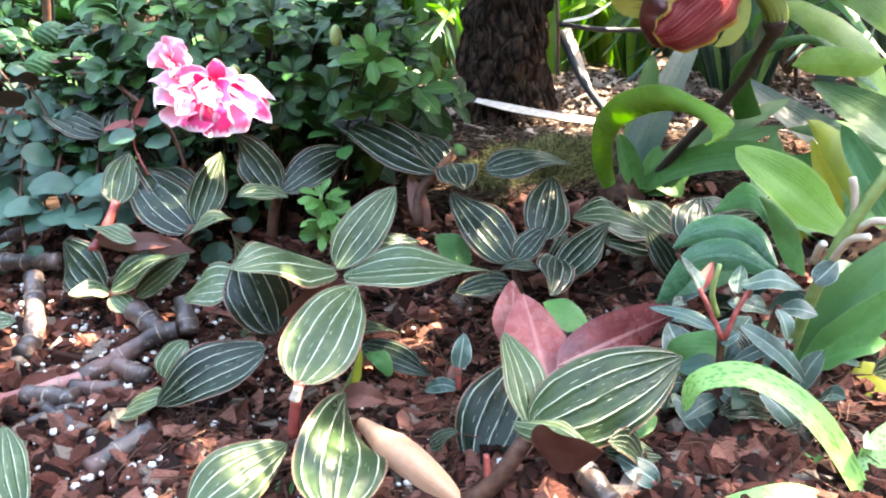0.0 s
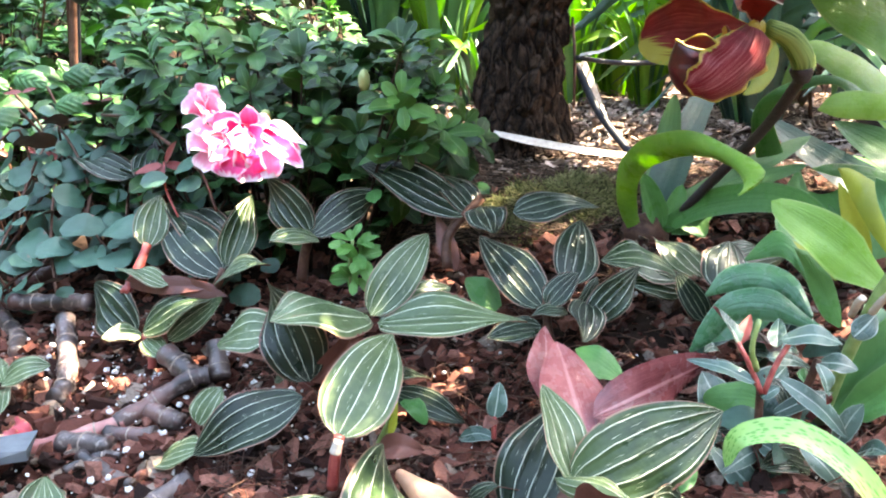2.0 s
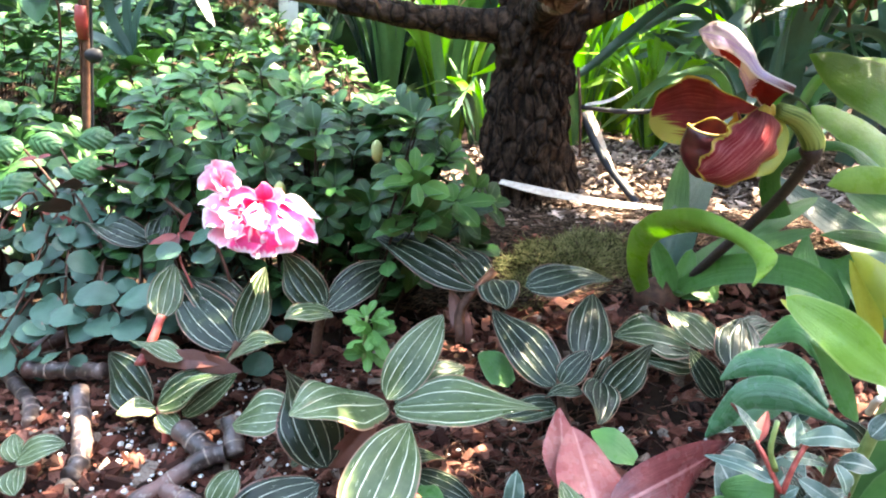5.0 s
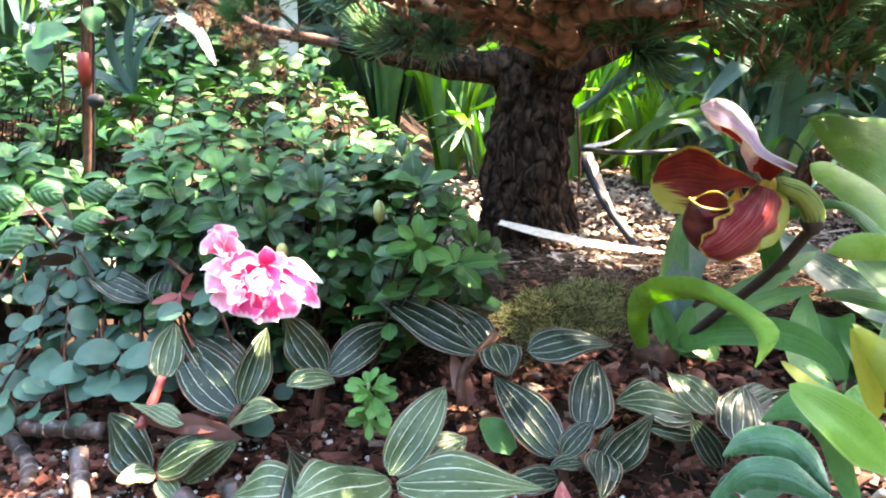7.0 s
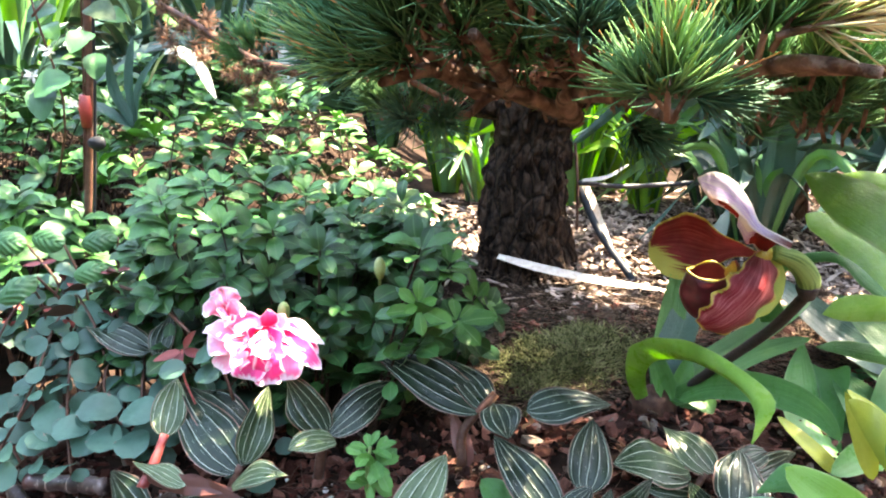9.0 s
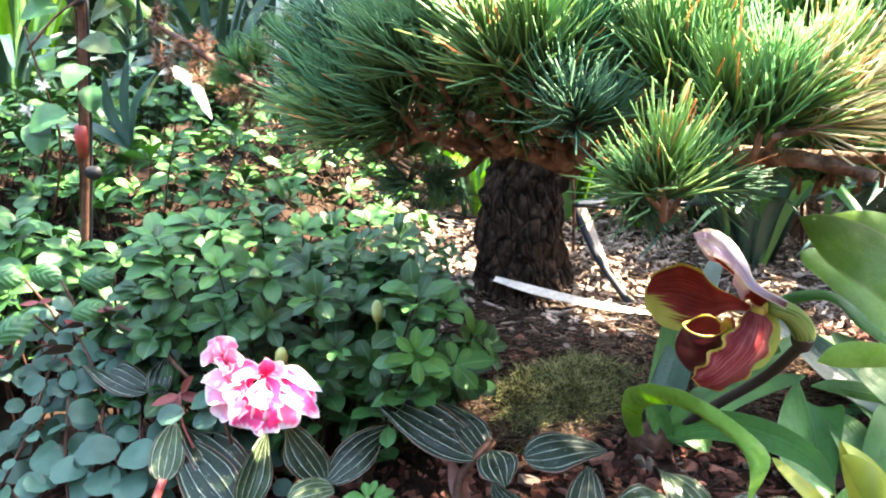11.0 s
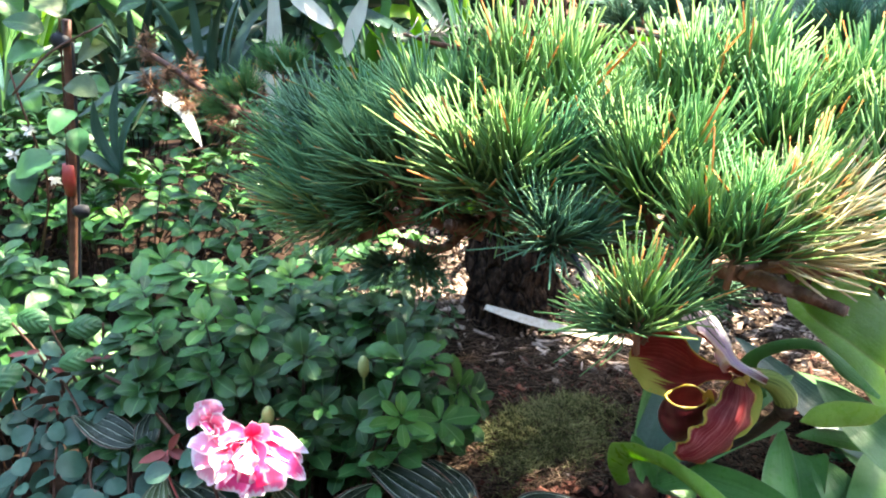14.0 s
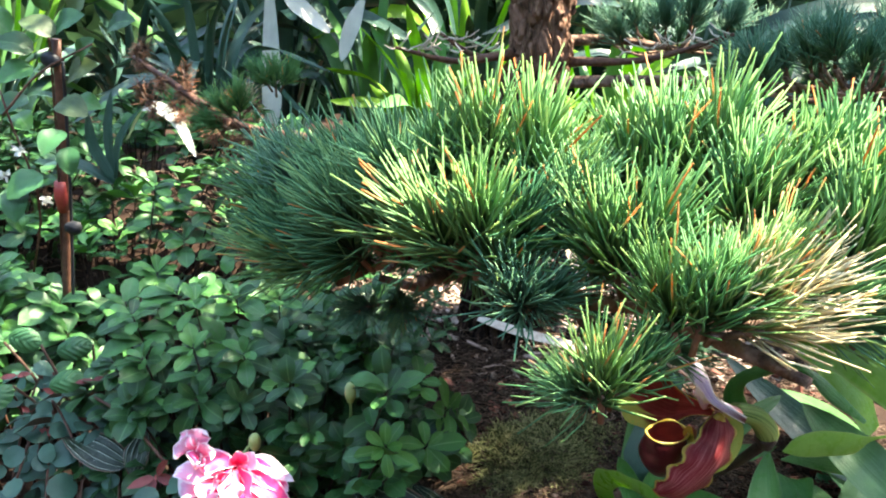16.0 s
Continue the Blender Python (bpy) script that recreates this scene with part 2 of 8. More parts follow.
def needle_skin(name, base, middle, tip, burnt, share, through_light=0.12):
    """Pine needles: darker at the base, yellower at the tip, a share of them burnt orange."""
    n = Nodes(name)
    along = n.part_of(n.uv(), 0)
    each = n.island()
    spread = n.band(n.math("ADD", n.math("MULTIPLY", each, 0.5), n.math("MULTIPLY", n.random(), 0.5)), 0.15, 0.95)
    body = n.mix(n.band(along, 0.05, 0.6), base, n.mix(n.math("MULTIPLY", spread, 0.32), middle, tip))
    pale = n.band(n.math("FRACT", n.math("MULTIPLY", each, 11.0)), 0.35, 0.95)
    body = n.mix(n.math("MULTIPLY", n.band(along, 0.60, 0.98, 0.0, 0.8), n.math("MULTIPLY", spread, pale)), body, tip)
    fade = n.math("MULTIPLY", n.math("GREATER_THAN", n.math("FRACT", n.math("MULTIPLY", each, 37.0)), 1.0 - share), n.band(n.math("ADD", along, n.math("MULTIPLY", n.math("FRACT", n.math("MULTIPLY", each, 91.0)), 0.4)), 0.85, 1.05))
    return n.done(n.mix(fade, body, burnt), 0.55, through_light, (1.0, 1.0, 0.8), specular=0.22)


JEWEL_DARK = jewel_top("jewel_leaf_dark", (0.005, 0.011, 0.006), (0.017, 0.033, 0.016), (0.40, 0.44, 0.34))
JEWEL_MID = jewel_top("jewel_leaf_mid", (0.013, 0.029, 0.012), (0.046, 0.080, 0.032), (0.54, 0.57, 0.42))
JEWEL_PALE = jewel_top("jewel_leaf_pale", (0.032, 0.060, 0.025), (0.098, 0.142, 0.064), (0.62, 0.66, 0.50))
JEWEL_UNDER = leaf_skin("jewel_leaf_underside", (0.075, 0.022, 0.016), (0.17, 0.062, 0.045), 0.5, 0.08)
JEWEL_PINK = leaf_skin("jewel_leaf_pink_underside", (0.13, 0.026, 0.030), (0.44, 0.135, 0.135), 0.24, 0.12, rib=(0.50, 0.22, 0.22), veins=0.2, pleat=2.0, vary=0.3)
DRY_ORANGE = leaf_skin("withered_leaf", (0.48, 0.17, 0.085), (0.68, 0.38, 0.24), 0.5, 0.15, veins=0.5)
ROUND_TOP = leaf_skin("round_leaf_top", (0.015, 0.054, 0.036), (0.048, 0.125, 0.084), 0.48, 0.08, veins=0.2)
ROUND_UNDER = leaf_skin("round_leaf_underside", (0.09, 0.055, 0.045), (0.17, 0.12, 0.09), 0.5, 0.08)
AZALEA_TOP = leaf_skin("azalea_leaf_dark", (0.013, 0.060, 0.016), (0.068, 0.215, 0.052), 0.36, 0.22, rib=(0.09, 0.20, 0.07), vary=0.8)
AZALEA_FRESH = leaf_skin("azalea_leaf_fresh", (0.055, 0.19, 0.035), (0.13, 0.34, 0.07), 0.4, 0.25, rib=(0.18, 0.38, 0.12))
QUILTED = leaf_skin("quilted_leaf", (0.018, 0.085, 0.026), (0.052, 0.17, 0.052), 0.42, 0.12, veins=0.5)
VINE_DULL = leaf_skin("dull_vine_leaf", (0.035, 0.070, 0.024), (0.10, 0.15, 0.055), 0.5, 0.15, veins=0.5)
BROAD_BLUE = leaf_skin("broad_leaf_blue_green", (0.028, 0.125, 0.055), (0.100, 0.275, 0.130), 0.26, 0.15, veins=0.4, edge=(0.16, 0.30, 0.18), pleat=3.0, specular=0.75)
STRAP = leaf_skin("strap_leaf", (0.050, 0.15, 0.045), (0.100, 0.245, 0.078), 0.42, 0.25, veins=0.25, pleat=3.0, specular=0.4)
# darker blue-green straps; far clumps take it so their shade is in the colour
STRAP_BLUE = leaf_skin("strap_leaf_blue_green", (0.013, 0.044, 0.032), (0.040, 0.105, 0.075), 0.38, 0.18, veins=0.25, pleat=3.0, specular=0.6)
# lime strap copy: light shining through from behind is put into its colour
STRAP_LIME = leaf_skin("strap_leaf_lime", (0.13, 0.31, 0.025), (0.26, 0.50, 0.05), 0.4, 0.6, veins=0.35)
BROAD = leaf_skin("broad_leaf_glossy", (0.042, 0.160, 0.044), (0.115, 0.300, 0.085), 0.32, 0.3, veins=0.35, edge=(0.16, 0.32, 0.13), pleat=3.0, specular=0.35)
BROAD_LIME = leaf_skin("broad_leaf_yellow_green", (0.15, 0.34, 0.050), (0.29, 0.52, 0.10), 0.30, 0.42, edge=(0.30, 0.46, 0.14), pleat=1.2, specular=0.35)
YELLOWING = leaf_skin("yellowing_leaf", (0.24, 0.30, 0.03), (0.42, 0.46, 0.06), 0.42, 0.3)
SILVER = leaf_skin("silver_marked_leaf", (0.014, 0.045, 0.032), (0.090, 0.150, 0.120), 0.22, 0.08, veins=0.7, rib=(0.34, 0.42, 0.36), edge=(0.30, 0.38, 0.32))
MOTTLED = mottled_skin("mottled_leaf", (0.10, 0.30, 0.05), (0.25, 0.47, 0.13))
WINE_HALF = wine_petal("wine_petal_upper", (0.24, 0.014, 0.016), (0.52, 0.44, 0.09), (0.46, 0.075, 0.06), 0.36, 1.10)
WINE_BOTH = wine_petal("wine_petal_lower", (0.20, 0.012, 0.020), (0.52, 0.42, 0.08), (0.52, 0.19, 0.19), 1.35, 0.93)
SEPAL_WHITE = hood_sepal("dorsal_sepal")
SEPAL_WINE = wine_petal("dorsal_sepal_back", (0.19, 0.014, 0.012), (0.80, 0.70, 0.68), (0.10, 0.010, 0.010), 1.30, 0.90)
SEPAL_LIME = leaf_skin("lower_sepal", (0.22, 0.30, 0.04), (0.42, 0.46, 0.09), 0.4, 0.25, veins=0.5)
# lighter than the outside: light in the mouth is put into this colour
POUCH_IN = plain_skin("slipper_pouch_inside", (0.14, 0.016, 0.014), (0.26, 0.05, 0.03), 0.4, 90.0)
POUCH = plain_skin("slipper_pouch", (0.055, 0.006, 0.008), (0.15, 0.016, 0.020), 0.3, 90.0)
RIM_GOLD = plain_skin("golden_rim", (0.36, 0.25, 0.03), (0.50, 0.38, 0.07), 0.4)
OVARY = ribbed_skin("flower_ovary", (0.085, 0.15, 0.035), (0.27, 0.37, 0.11))
SCAPE = plain_skin("hairy_flower_stem", (0.018, 0.010, 0.010), (0.060, 0.035, 0.032), 0.6, 500.0, strength=0.8)
PINK = frilled_petal("azalea_petal", (0.86, 0.010, 0.16), (0.90, 0.09, 0.34), (0.95, 0.80, 0.87))
PINK_SOFT = frilled_petal("azalea_petal_soft", (0.88, 0.03, 0.22), (0.91, 0.23, 0.52), (0.95, 0.84, 0.90))
PINK_PALE = frilled_petal("azalea_petal_pale", (0.89, 0.17, 0.40), (0.93, 0.55, 0.73), (0.96, 0.91, 0.94))
BUD = plain_skin("flower_bud", (0.28, 0.36, 0.10), (0.45, 0.50, 0.22), 0.5)
STEM_RED = plain_skin("red_stem", (0.24, 0.032, 0.028), (0.50, 0.12, 0.10), 0.35, 200.0)
STEM_BROWN = plain_skin("brown_stem", (0.050, 0.020, 0.013), (0.135, 0.066, 0.044), 0.55, 200.0, specular=0.25)
STEM_DARK = plain_skin("dark_twig", (0.012, 0.007, 0.005), (0.050, 0.028, 0.019), 0.7, 200.0, specular=0.15)
STEM_GREEN = plain_skin("green_stem", (0.14, 0.22, 0.06), (0.28, 0.36, 0.13), 0.4, 150.0)
CANE = cane_skin("grey_cane")
STEM_PINK = plain_skin("pink_cane", (0.26, 0.075, 0.065), (0.52, 0.26, 0.23), 0.4, 90.0)
CANE_RING = plain_skin("cane_ring", (0.20, 0.15, 0.12), (0.36, 0.29, 0.24), 0.7, 200.0)
SHEATH = plain_skin("papery_sheath", (0.45, 0.36, 0.28), (0.62, 0.56, 0.48), 0.6, 200.0)
TRUNK_BARK = bark_skin("trunk_bark", (0.010, 0.006, 0.004), (0.072, 0.042, 0.027), 90.0, young=(0.23, 0.125, 0.085))
LIMB_BARK = bark_skin("limb_bark", (0.13, 0.078, 0.058), (0.34, 0.22, 0.165), 60.0)
# SUNNY and BURNT are lighter copies: sunlight on the pad put into colour
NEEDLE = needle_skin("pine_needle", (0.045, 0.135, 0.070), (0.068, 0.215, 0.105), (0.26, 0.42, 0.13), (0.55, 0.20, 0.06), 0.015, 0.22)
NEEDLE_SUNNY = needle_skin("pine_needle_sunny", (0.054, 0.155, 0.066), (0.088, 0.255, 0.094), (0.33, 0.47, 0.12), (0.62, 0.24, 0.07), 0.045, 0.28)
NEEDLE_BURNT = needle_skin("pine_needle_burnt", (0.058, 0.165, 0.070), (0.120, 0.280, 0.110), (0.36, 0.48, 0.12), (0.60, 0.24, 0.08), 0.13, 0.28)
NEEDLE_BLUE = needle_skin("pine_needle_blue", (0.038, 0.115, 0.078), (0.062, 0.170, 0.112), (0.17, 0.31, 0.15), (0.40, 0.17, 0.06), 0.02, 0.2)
NEEDLE_RUST = needle_skin("pine_needle_rust", (0.070, 0.034, 0.022), (0.23, 0.115, 0.070), (0.42, 0.28, 0.19), (0.45, 0.16, 0.07), 0.2, 0.1)
NEEDLE_DEAD = needle_skin("pine_needle_dead", (0.42, 0.35, 0.18), (0.72, 0.64, 0.42), (0.86, 0.80, 0.60), (0.62, 0.36, 0.17), 0.10, 0.3)
DEAD_MASS = plain_skin("dead_needle_mass", (0.060, 0.034, 0.024), (0.36, 0.215, 0.15), 0.9, 120.0, True, 0.3, specular=0.1)
SOIL = plain_skin("dark_soil", (0.012, 0.007, 0.005), (0.042, 0.025, 0.018), 0.95, 60.0, strength=1.0, specular=0.1)
CHIPS = chip_skin("bark_chips")
LITTER = plain_skin("needle_litter", (0.060, 0.038, 0.029), (0.42, 0.32, 0.265), 0.85, 140.0, True, 0.4, specular=0.15)
PERLITE = plain_skin("perlite", (0.50, 0.48, 0.46), (0.80, 0.79, 0.77), 0.9, 400.0)
MOSS = plain_skin("dry_moss", (0.030, 0.030, 0.012), (0.085, 0.085, 0.036), 0.95, 220.0, False, 0.8, specular=0.08)
MOSS_STRAND = plain_skin("moss_strand", (0.060, 0.074, 0.028), (0.31, 0.31, 0.145), 0.9, 90.0, True, 0.3, specular=0.1)
NEEDLE_LITTER = plain_skin("fallen_needles", (0.018, 0.012, 0.008), (0.125, 0.083, 0.060), 0.85, 140.0, True, 0.3, specular=0.1)
STONE = plain_skin("slate", (0.06, 0.075, 0.085), (0.13, 0.15, 0.165), 0.7, 40.0, strength=0.5)
BLACK_PIPE = plain_skin("black_plastic", (0.012, 0.013, 0.016), (0.030, 0.032, 0.038), 0.55, 60.0, strength=0.05, specular=0.25)
# white stands for sun glare on glossy leaves; white blossoms use it too
PALE_BLADE = leaf_skin("glare_and_blossom_white", (0.50, 0.50, 0.45), (0.76, 0.76, 0.70), 0.5, 0.2, veins=0.4)
STAKE_BROWN = plain_skin("wooden_stake", (0.070, 0.026, 0.016), (0.16, 0.070, 0.045), 0.6, 150.0)
TAPE_RED = plain_skin("red_tape", (0.30, 0.03, 0.025), (0.42, 0.06, 0.05), 0.45)
WINE_LEAF = leaf_skin("young_red_leaf", (0.13, 0.018, 0.018), (0.27, 0.055, 0.045), 0.42, 0.15)
RED_PETAL = leaf_skin("fallen_petal", (0.50, 0.06, 0.08), (0.66, 0.20, 0.22), 0.5, 0.2)
# near-black green: the deep shade at the back is put into this colour
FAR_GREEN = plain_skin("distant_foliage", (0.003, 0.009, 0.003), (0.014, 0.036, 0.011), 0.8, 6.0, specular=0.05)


# ---- mesh helpers ----
rng = random.Random(7)
Z = Vector((0, 0, 1))


class Shape:
    """Points and faces of one mesh, with a place along and across for each point."""

    def __init__(self):
        self.v, self.f, self.uv, self.m = [], [], [], []

    def grid(self, rows, uvs, slot=0, flip=False):
        start, wide = len(self.v), len(rows[0])
        for row, uv in zip(rows, uvs):
            self.v += [tuple(p) for p in row]
            self.uv += uv
        for i in range(len(rows) - 1):
            for j in range(wide - 1):
                a = start + i * wide + j
                q = (a, a + 1, a + wide + 1, a + wide)
                self.f.append(q[::-1] if flip else q)
                self.m.append(slot)

    def tube(self, path, radii, sides=8, slot=0, caps=True, bumpy=0.0):
        start, path = len(self.v), [Vector(p) for p in path]
        n = len(path)
        side = None
        for i, p in enumerate(path):
            along = (path[min(i + 1, n - 1)] - path[max(i - 1, 0)]).normalized()
            if side is None:
                side = along.orthogonal().normalized()
            side = (side - along * side.dot(along)).normalized()
            other = along.cross(side)
            r = radii[i] if isinstance(radii, (list, tuple)) else radii
            for k in range(sides):
                a = 2 * math.pi * k / sides
                q = r * (1 + (rng.uniform(-bumpy, bumpy) if bumpy else 0))
                self.v.append(tuple(p + side * (math.cos(a) * q) + other * (math.sin(a) * q)))
                self.uv.append((i / (n - 1), k / sides))
        for i in range(n - 1):
            for k in range(sides):
                a, b = start + i * sides + k, start + i * sides + (k + 1) % sides
                self.f.append((a, b, b + sides, a + sides))
                self.m.append(slot)
        if caps:
            self.f += [tuple(range(start + sides - 1, start - 1, -1)), tuple(range(start + (n - 1) * sides, start + n * sides))]
            self.m += [slot, slot]

    def lump(self, at, size, turn=None, slot=0, rough=0.25, rings=4, sides=6):
        """A rough rounded piece."""
        start, turn = len(self.v), turn or Matrix.Identity(3)
        at = Vector(at)
        for i in range(rings + 1):
            for k in range(sides):
                a, b = math.pi * i / rings, 2 * math.pi * (k + 0.5 * (i % 2)) / sides
                r = 1 + rng.uniform(-rough, rough)
                p = Vector((math.sin(a) * math.cos(b) * size[0], math.sin(a) * math.sin(b) * size[1], math.cos(a) * size[2])) * r
                self.v.append(tuple(at + turn @ p))
                self.uv.append((i / rings, k / sides))
        for i in range(rings):
            for k in range(sides):
                a, b = start + i * sides + k, start + i * sides + (k + 1) % sides
                self.f.append((a, a + sides, b + sides, b))
                self.m.append(slot)

    def chip(self, at, size, turn, slot=0):
        """A flat splintered piece: an uneven box."""
        start, at = len(self.v), Vector(at)
        for z in (-1, 1):
            for x, y in ((-1, -1), (1, -1), (1, 1), (-1, 1)):
                p = Vector((x * size[0] * rng.uniform(0.3, 1), y * size[1] * rng.uniform(0.3, 1), z * size[2] * rng.uniform(0.4, 1.4)))
                self.v.append(tuple(at + turn @ p))
                self.uv.append((0.5 + x / 2, 0.5 + y / 2))
        for q in ((3, 2, 1, 0), (4, 5, 6, 7), (0, 1, 5, 4), (1, 2, 6, 5), (2, 3, 7, 6), (3, 0, 4, 7)):
            self.f.append(tuple(start + i for i in q))
            self.m.append(slot)

    def mesh(self, name, materials, origin=(0, 0, 0), smooth=True):
        me = bpy.data.meshes.new(name)
        o = Vector(origin)
        me.from_pydata([tuple(Vector(p) - o) for p in self.v], [], self.f)
        for m in materials if isinstance(materials, (list, tuple)) else [materials]:
            me.materials.append(m)
        me.polygons.foreach_set("material_index", self.m)
        me.polygons.foreach_set("use_smooth", [smooth] * len(self.f))
        layer = me.uv_layers.new(name="UVMap")
        loops = np.empty(len(me.loops), dtype=np.int32)
        me.loops.foreach_get("vertex_index", loops)
        layer.data.foreach_set("uv", np.asarray(self.uv, dtype=np.float32)[loops].ravel())
        return me


def thing(name, base, label, category, group="", kind=""):
    """The Empty at a thing's base, which carries its parts."""
    ob = new(name)
    ob.empty_display_size = 0.02
    ob.location = base
    return tagged(ob, label, category, group, kind)


def base_of(ob):
    p = Vector(ob.location)
    while ob.parent:
        ob = ob.parent
        p += Vector(ob.location)
    return p


def part(name, shape, materials, parent, label="", smooth=True):
    """One mesh under a thing or a part, built in world places."""
    ob = new(name, shape.mesh(name, materials, base_of(parent), smooth))
    ob.parent = parent
    return tagged(ob, label)


def single(name, shape, materials, label, category, base=(0, 0, 0), group="", kind="", smooth=True):
    ob = new(name, shape.mesh(name, materials, base, smooth))
    ob.location = base
    return tagged(ob, label, category, group, kind)


def piece(name, me, m, parent):
    """A piece that shares its mesh with others, at the pose m in the world."""
    ob = new(name, me)
    ob.parent = parent
    ob.matrix_basis = Matrix.Translation(-base_of(parent)) @ m
    return ob


def curve(points, n):
    """n + 1 places along a smooth line through the points."""
    p = [Vector(q) for q in points]
    if len(p) == 2:
        return [p[0].lerp(p[1], i / n) for i in range(n + 1)]
    p = [p[0] * 2 - p[1], *p, p[-1] * 2 - p[-2]]
    out, spans = [], len(p) - 3
    for i in range(n + 1):
        s = i / n * spans
        k = min(int(s), spans - 1)
        u = s - k
        a, b, c, d = p[k:k + 4]
        out.append(0.5 * ((2 * b) + (c - a) * u + (2 * a - 5 * b + 4 * c - d) * u * u + (3 * b - a - 3 * c + d) * u ** 3))
    return out


def ovate(s):
    return 2.66 * s ** 0.58 * max(0.0, 1 - s) ** 0.86


def roundish(s):
    return max(0.0, 1 - (2 * s - 1) ** 2) ** 0.48


def spoon(s):
    return max(0.0, math.sin(math.pi * s ** 1.45)) ** 0.6


def strappy(s):
    return min(1.0, 0.62 + 1.6 * s) * max(0.0, 1 - s ** 3.2) ** 0.62


def lance(s):
    return min(1.0, 0.35 + 2.2 * s) * max(0.0, 1 - max(0.0, s - 0.35) ** 2 / 0.4225) ** 0.6


def fan(s):
    return (0.16 + 0.84 * math.sin(math.pi * 0.5 * min(1, s * 1.2)) ** 1.3) * max(0.0, 1 - max(0, s - 0.72) ** 2 * 9) ** 0.5


def blade(shape, points, width, up=(0, 0, 1), outline=ovate, fold=0.16, wave=0.0, waves=3.0, nu=14, nv=6, thick=0.0006, slots=(0, 1), ribs=0.0, twist=0.0, curl=0.0, seed=0.0):
    """A leaf or petal with two skins, bent along a line; fold lifts its edges, wave ruffles them, ribs quilt it, curl rolls the edges down."""
    mid = curve(points, nu)
    up = Vector(up).normalized()
    top, under, uvs = [], [], []
    for i, p in enumerate(mid):
        s = i / nu
        along = (mid[min(i + 1, nu)] - mid[max(i - 1, 0)]).normalized()
        side = along.cross(up)
        side = side.normalized() if side.length > 1e-6 else along.orthogonal().normalized()
        n = side.cross(along).normalized()
        if n.dot(up) < 0:
            n, side = -n, -side
        if twist:
            q = Matrix.Rotation(twist * s, 3, along)
            side, n = q @ side, q @ n
        up = (up * 0.5 + n * 0.5).normalized()
        w = 0.5 * width * outline(s)
        a, b, c = [], [], []
        for j in range(nv + 1):
            v = 2 * j / nv - 1
            lift = fold * abs(v) * w - curl * v * v * w
            lift += wave * w * abs(v) ** 1.5 * math.sin(waves * 2 * math.pi * s + seed + (1.3 if v > 0 else 0))
            lift += ribs * w * abs(math.sin(math.pi * (s * 5 + abs(v) * 2.0))) if ribs else 0
            q = p + side * (v * w) + n * lift
            a.append(q)
            b.append(q - n * (thick * (1 - v * v)))
            c.append((s, j / nv))
        top.append(a), under.append(b), uvs.append(c)
    # side x along = normal, so the top runs the other way round
    shape.grid(top, uvs, slots[0], True)
    shape.grid(under, uvs, slots[1], False)


def ribbon(shape, low, high, bow=0.0, wave=0.0, n=22, nv=10, thick=0.0009, slots=(0, 1)):
    """A leaf or petal between two edge lines, bowed across by a share of its width and ruffled at the rims."""
    a, b = curve(low, n), curve(high, n)
    top, under, uvs = [], [], []
    for i in range(n + 1):
        along = ((a[min(i + 1, n)] + b[min(i + 1, n)]) - (a[max(i - 1, 0)] + b[max(i - 1, 0)])).normalized()
        across = b[i] - a[i]
        normal = across.cross(along)
        normal = normal.normalized() if normal.length > 1e-9 else Vector((0, -1, 0))
        if normal.y > 0:
            normal = -normal
        r1, r2, uv = [], [], []
        for j in range(nv + 1):
            v = j / nv
            edge = abs(2 * v - 1)
            q = a[i].lerp(b[i], v) + normal * across.length * (bow * (1 - edge * edge) + wave * edge ** 3 * math.sin(i * 1.1 + (2.0 if v > 0.5 else 0.0)))
            r1.append(q), r2.append(q - normal * thick * (1 - edge * edge * 0.8)), uv.append((i / n, v))
        top.append(r1), under.append(r2), uvs.append(uv)
    facing = (Vector(top[1][1]) - Vector(top[1][0])).cross(Vector(top[2][0]) - Vector(top[1][0])).y < 0
    shape.grid(top, uvs, slots[0], not facing)
    shape.grid(under, uvs, slots[1], facing)


def arched(a, b, lift, up):
    """Three places from a to b with the middle lifted by a share of the length."""
    a, b = Vector(a), Vector(b)
    return [a, (a + b) / 2 + Vector(up).normalized() * ((b - a).length * lift), b]


# ---- ground ----
GROUND_Y = (-60, -0.5, 0.0, 0.2, 0.33, 0.42, 0.5, 0.56, 0.66, 0.76, 0.86, 0.93, 1.3, 2.0, 4.0, 60)
GROUND_Z = (-0.10, -0.09, -0.05, -0.03, -0.010, 0.010, 0.034, 0.052, 0.064, 0.070, 0.078, 0.104, 0.15, 0.20, 0.24, 0.26)


def ground_z(x, y):
    z = float(np.interp(y, GROUND_Y, GROUND_Z)) + 0.085 * max(-0.6, min(0.2, x))
    back, left = max(0.0, min(1.0, (y - 0.74) / 0.40)), max(0.0, min(1.0, (-0.04 - x) / 0.24))
    z += 0.150 * back * back * (3 - 2 * back) * left * left * (3 - 2 * left)
    if -1 < x < 1 and -0.2 < y < 2.5:
        z += 0.010 * noise.noise(Vector((x * 9, y * 9, 3.0))) + 0.004 * noise.noise(Vector((x * 34, y * 34, 1.0)))
    return z


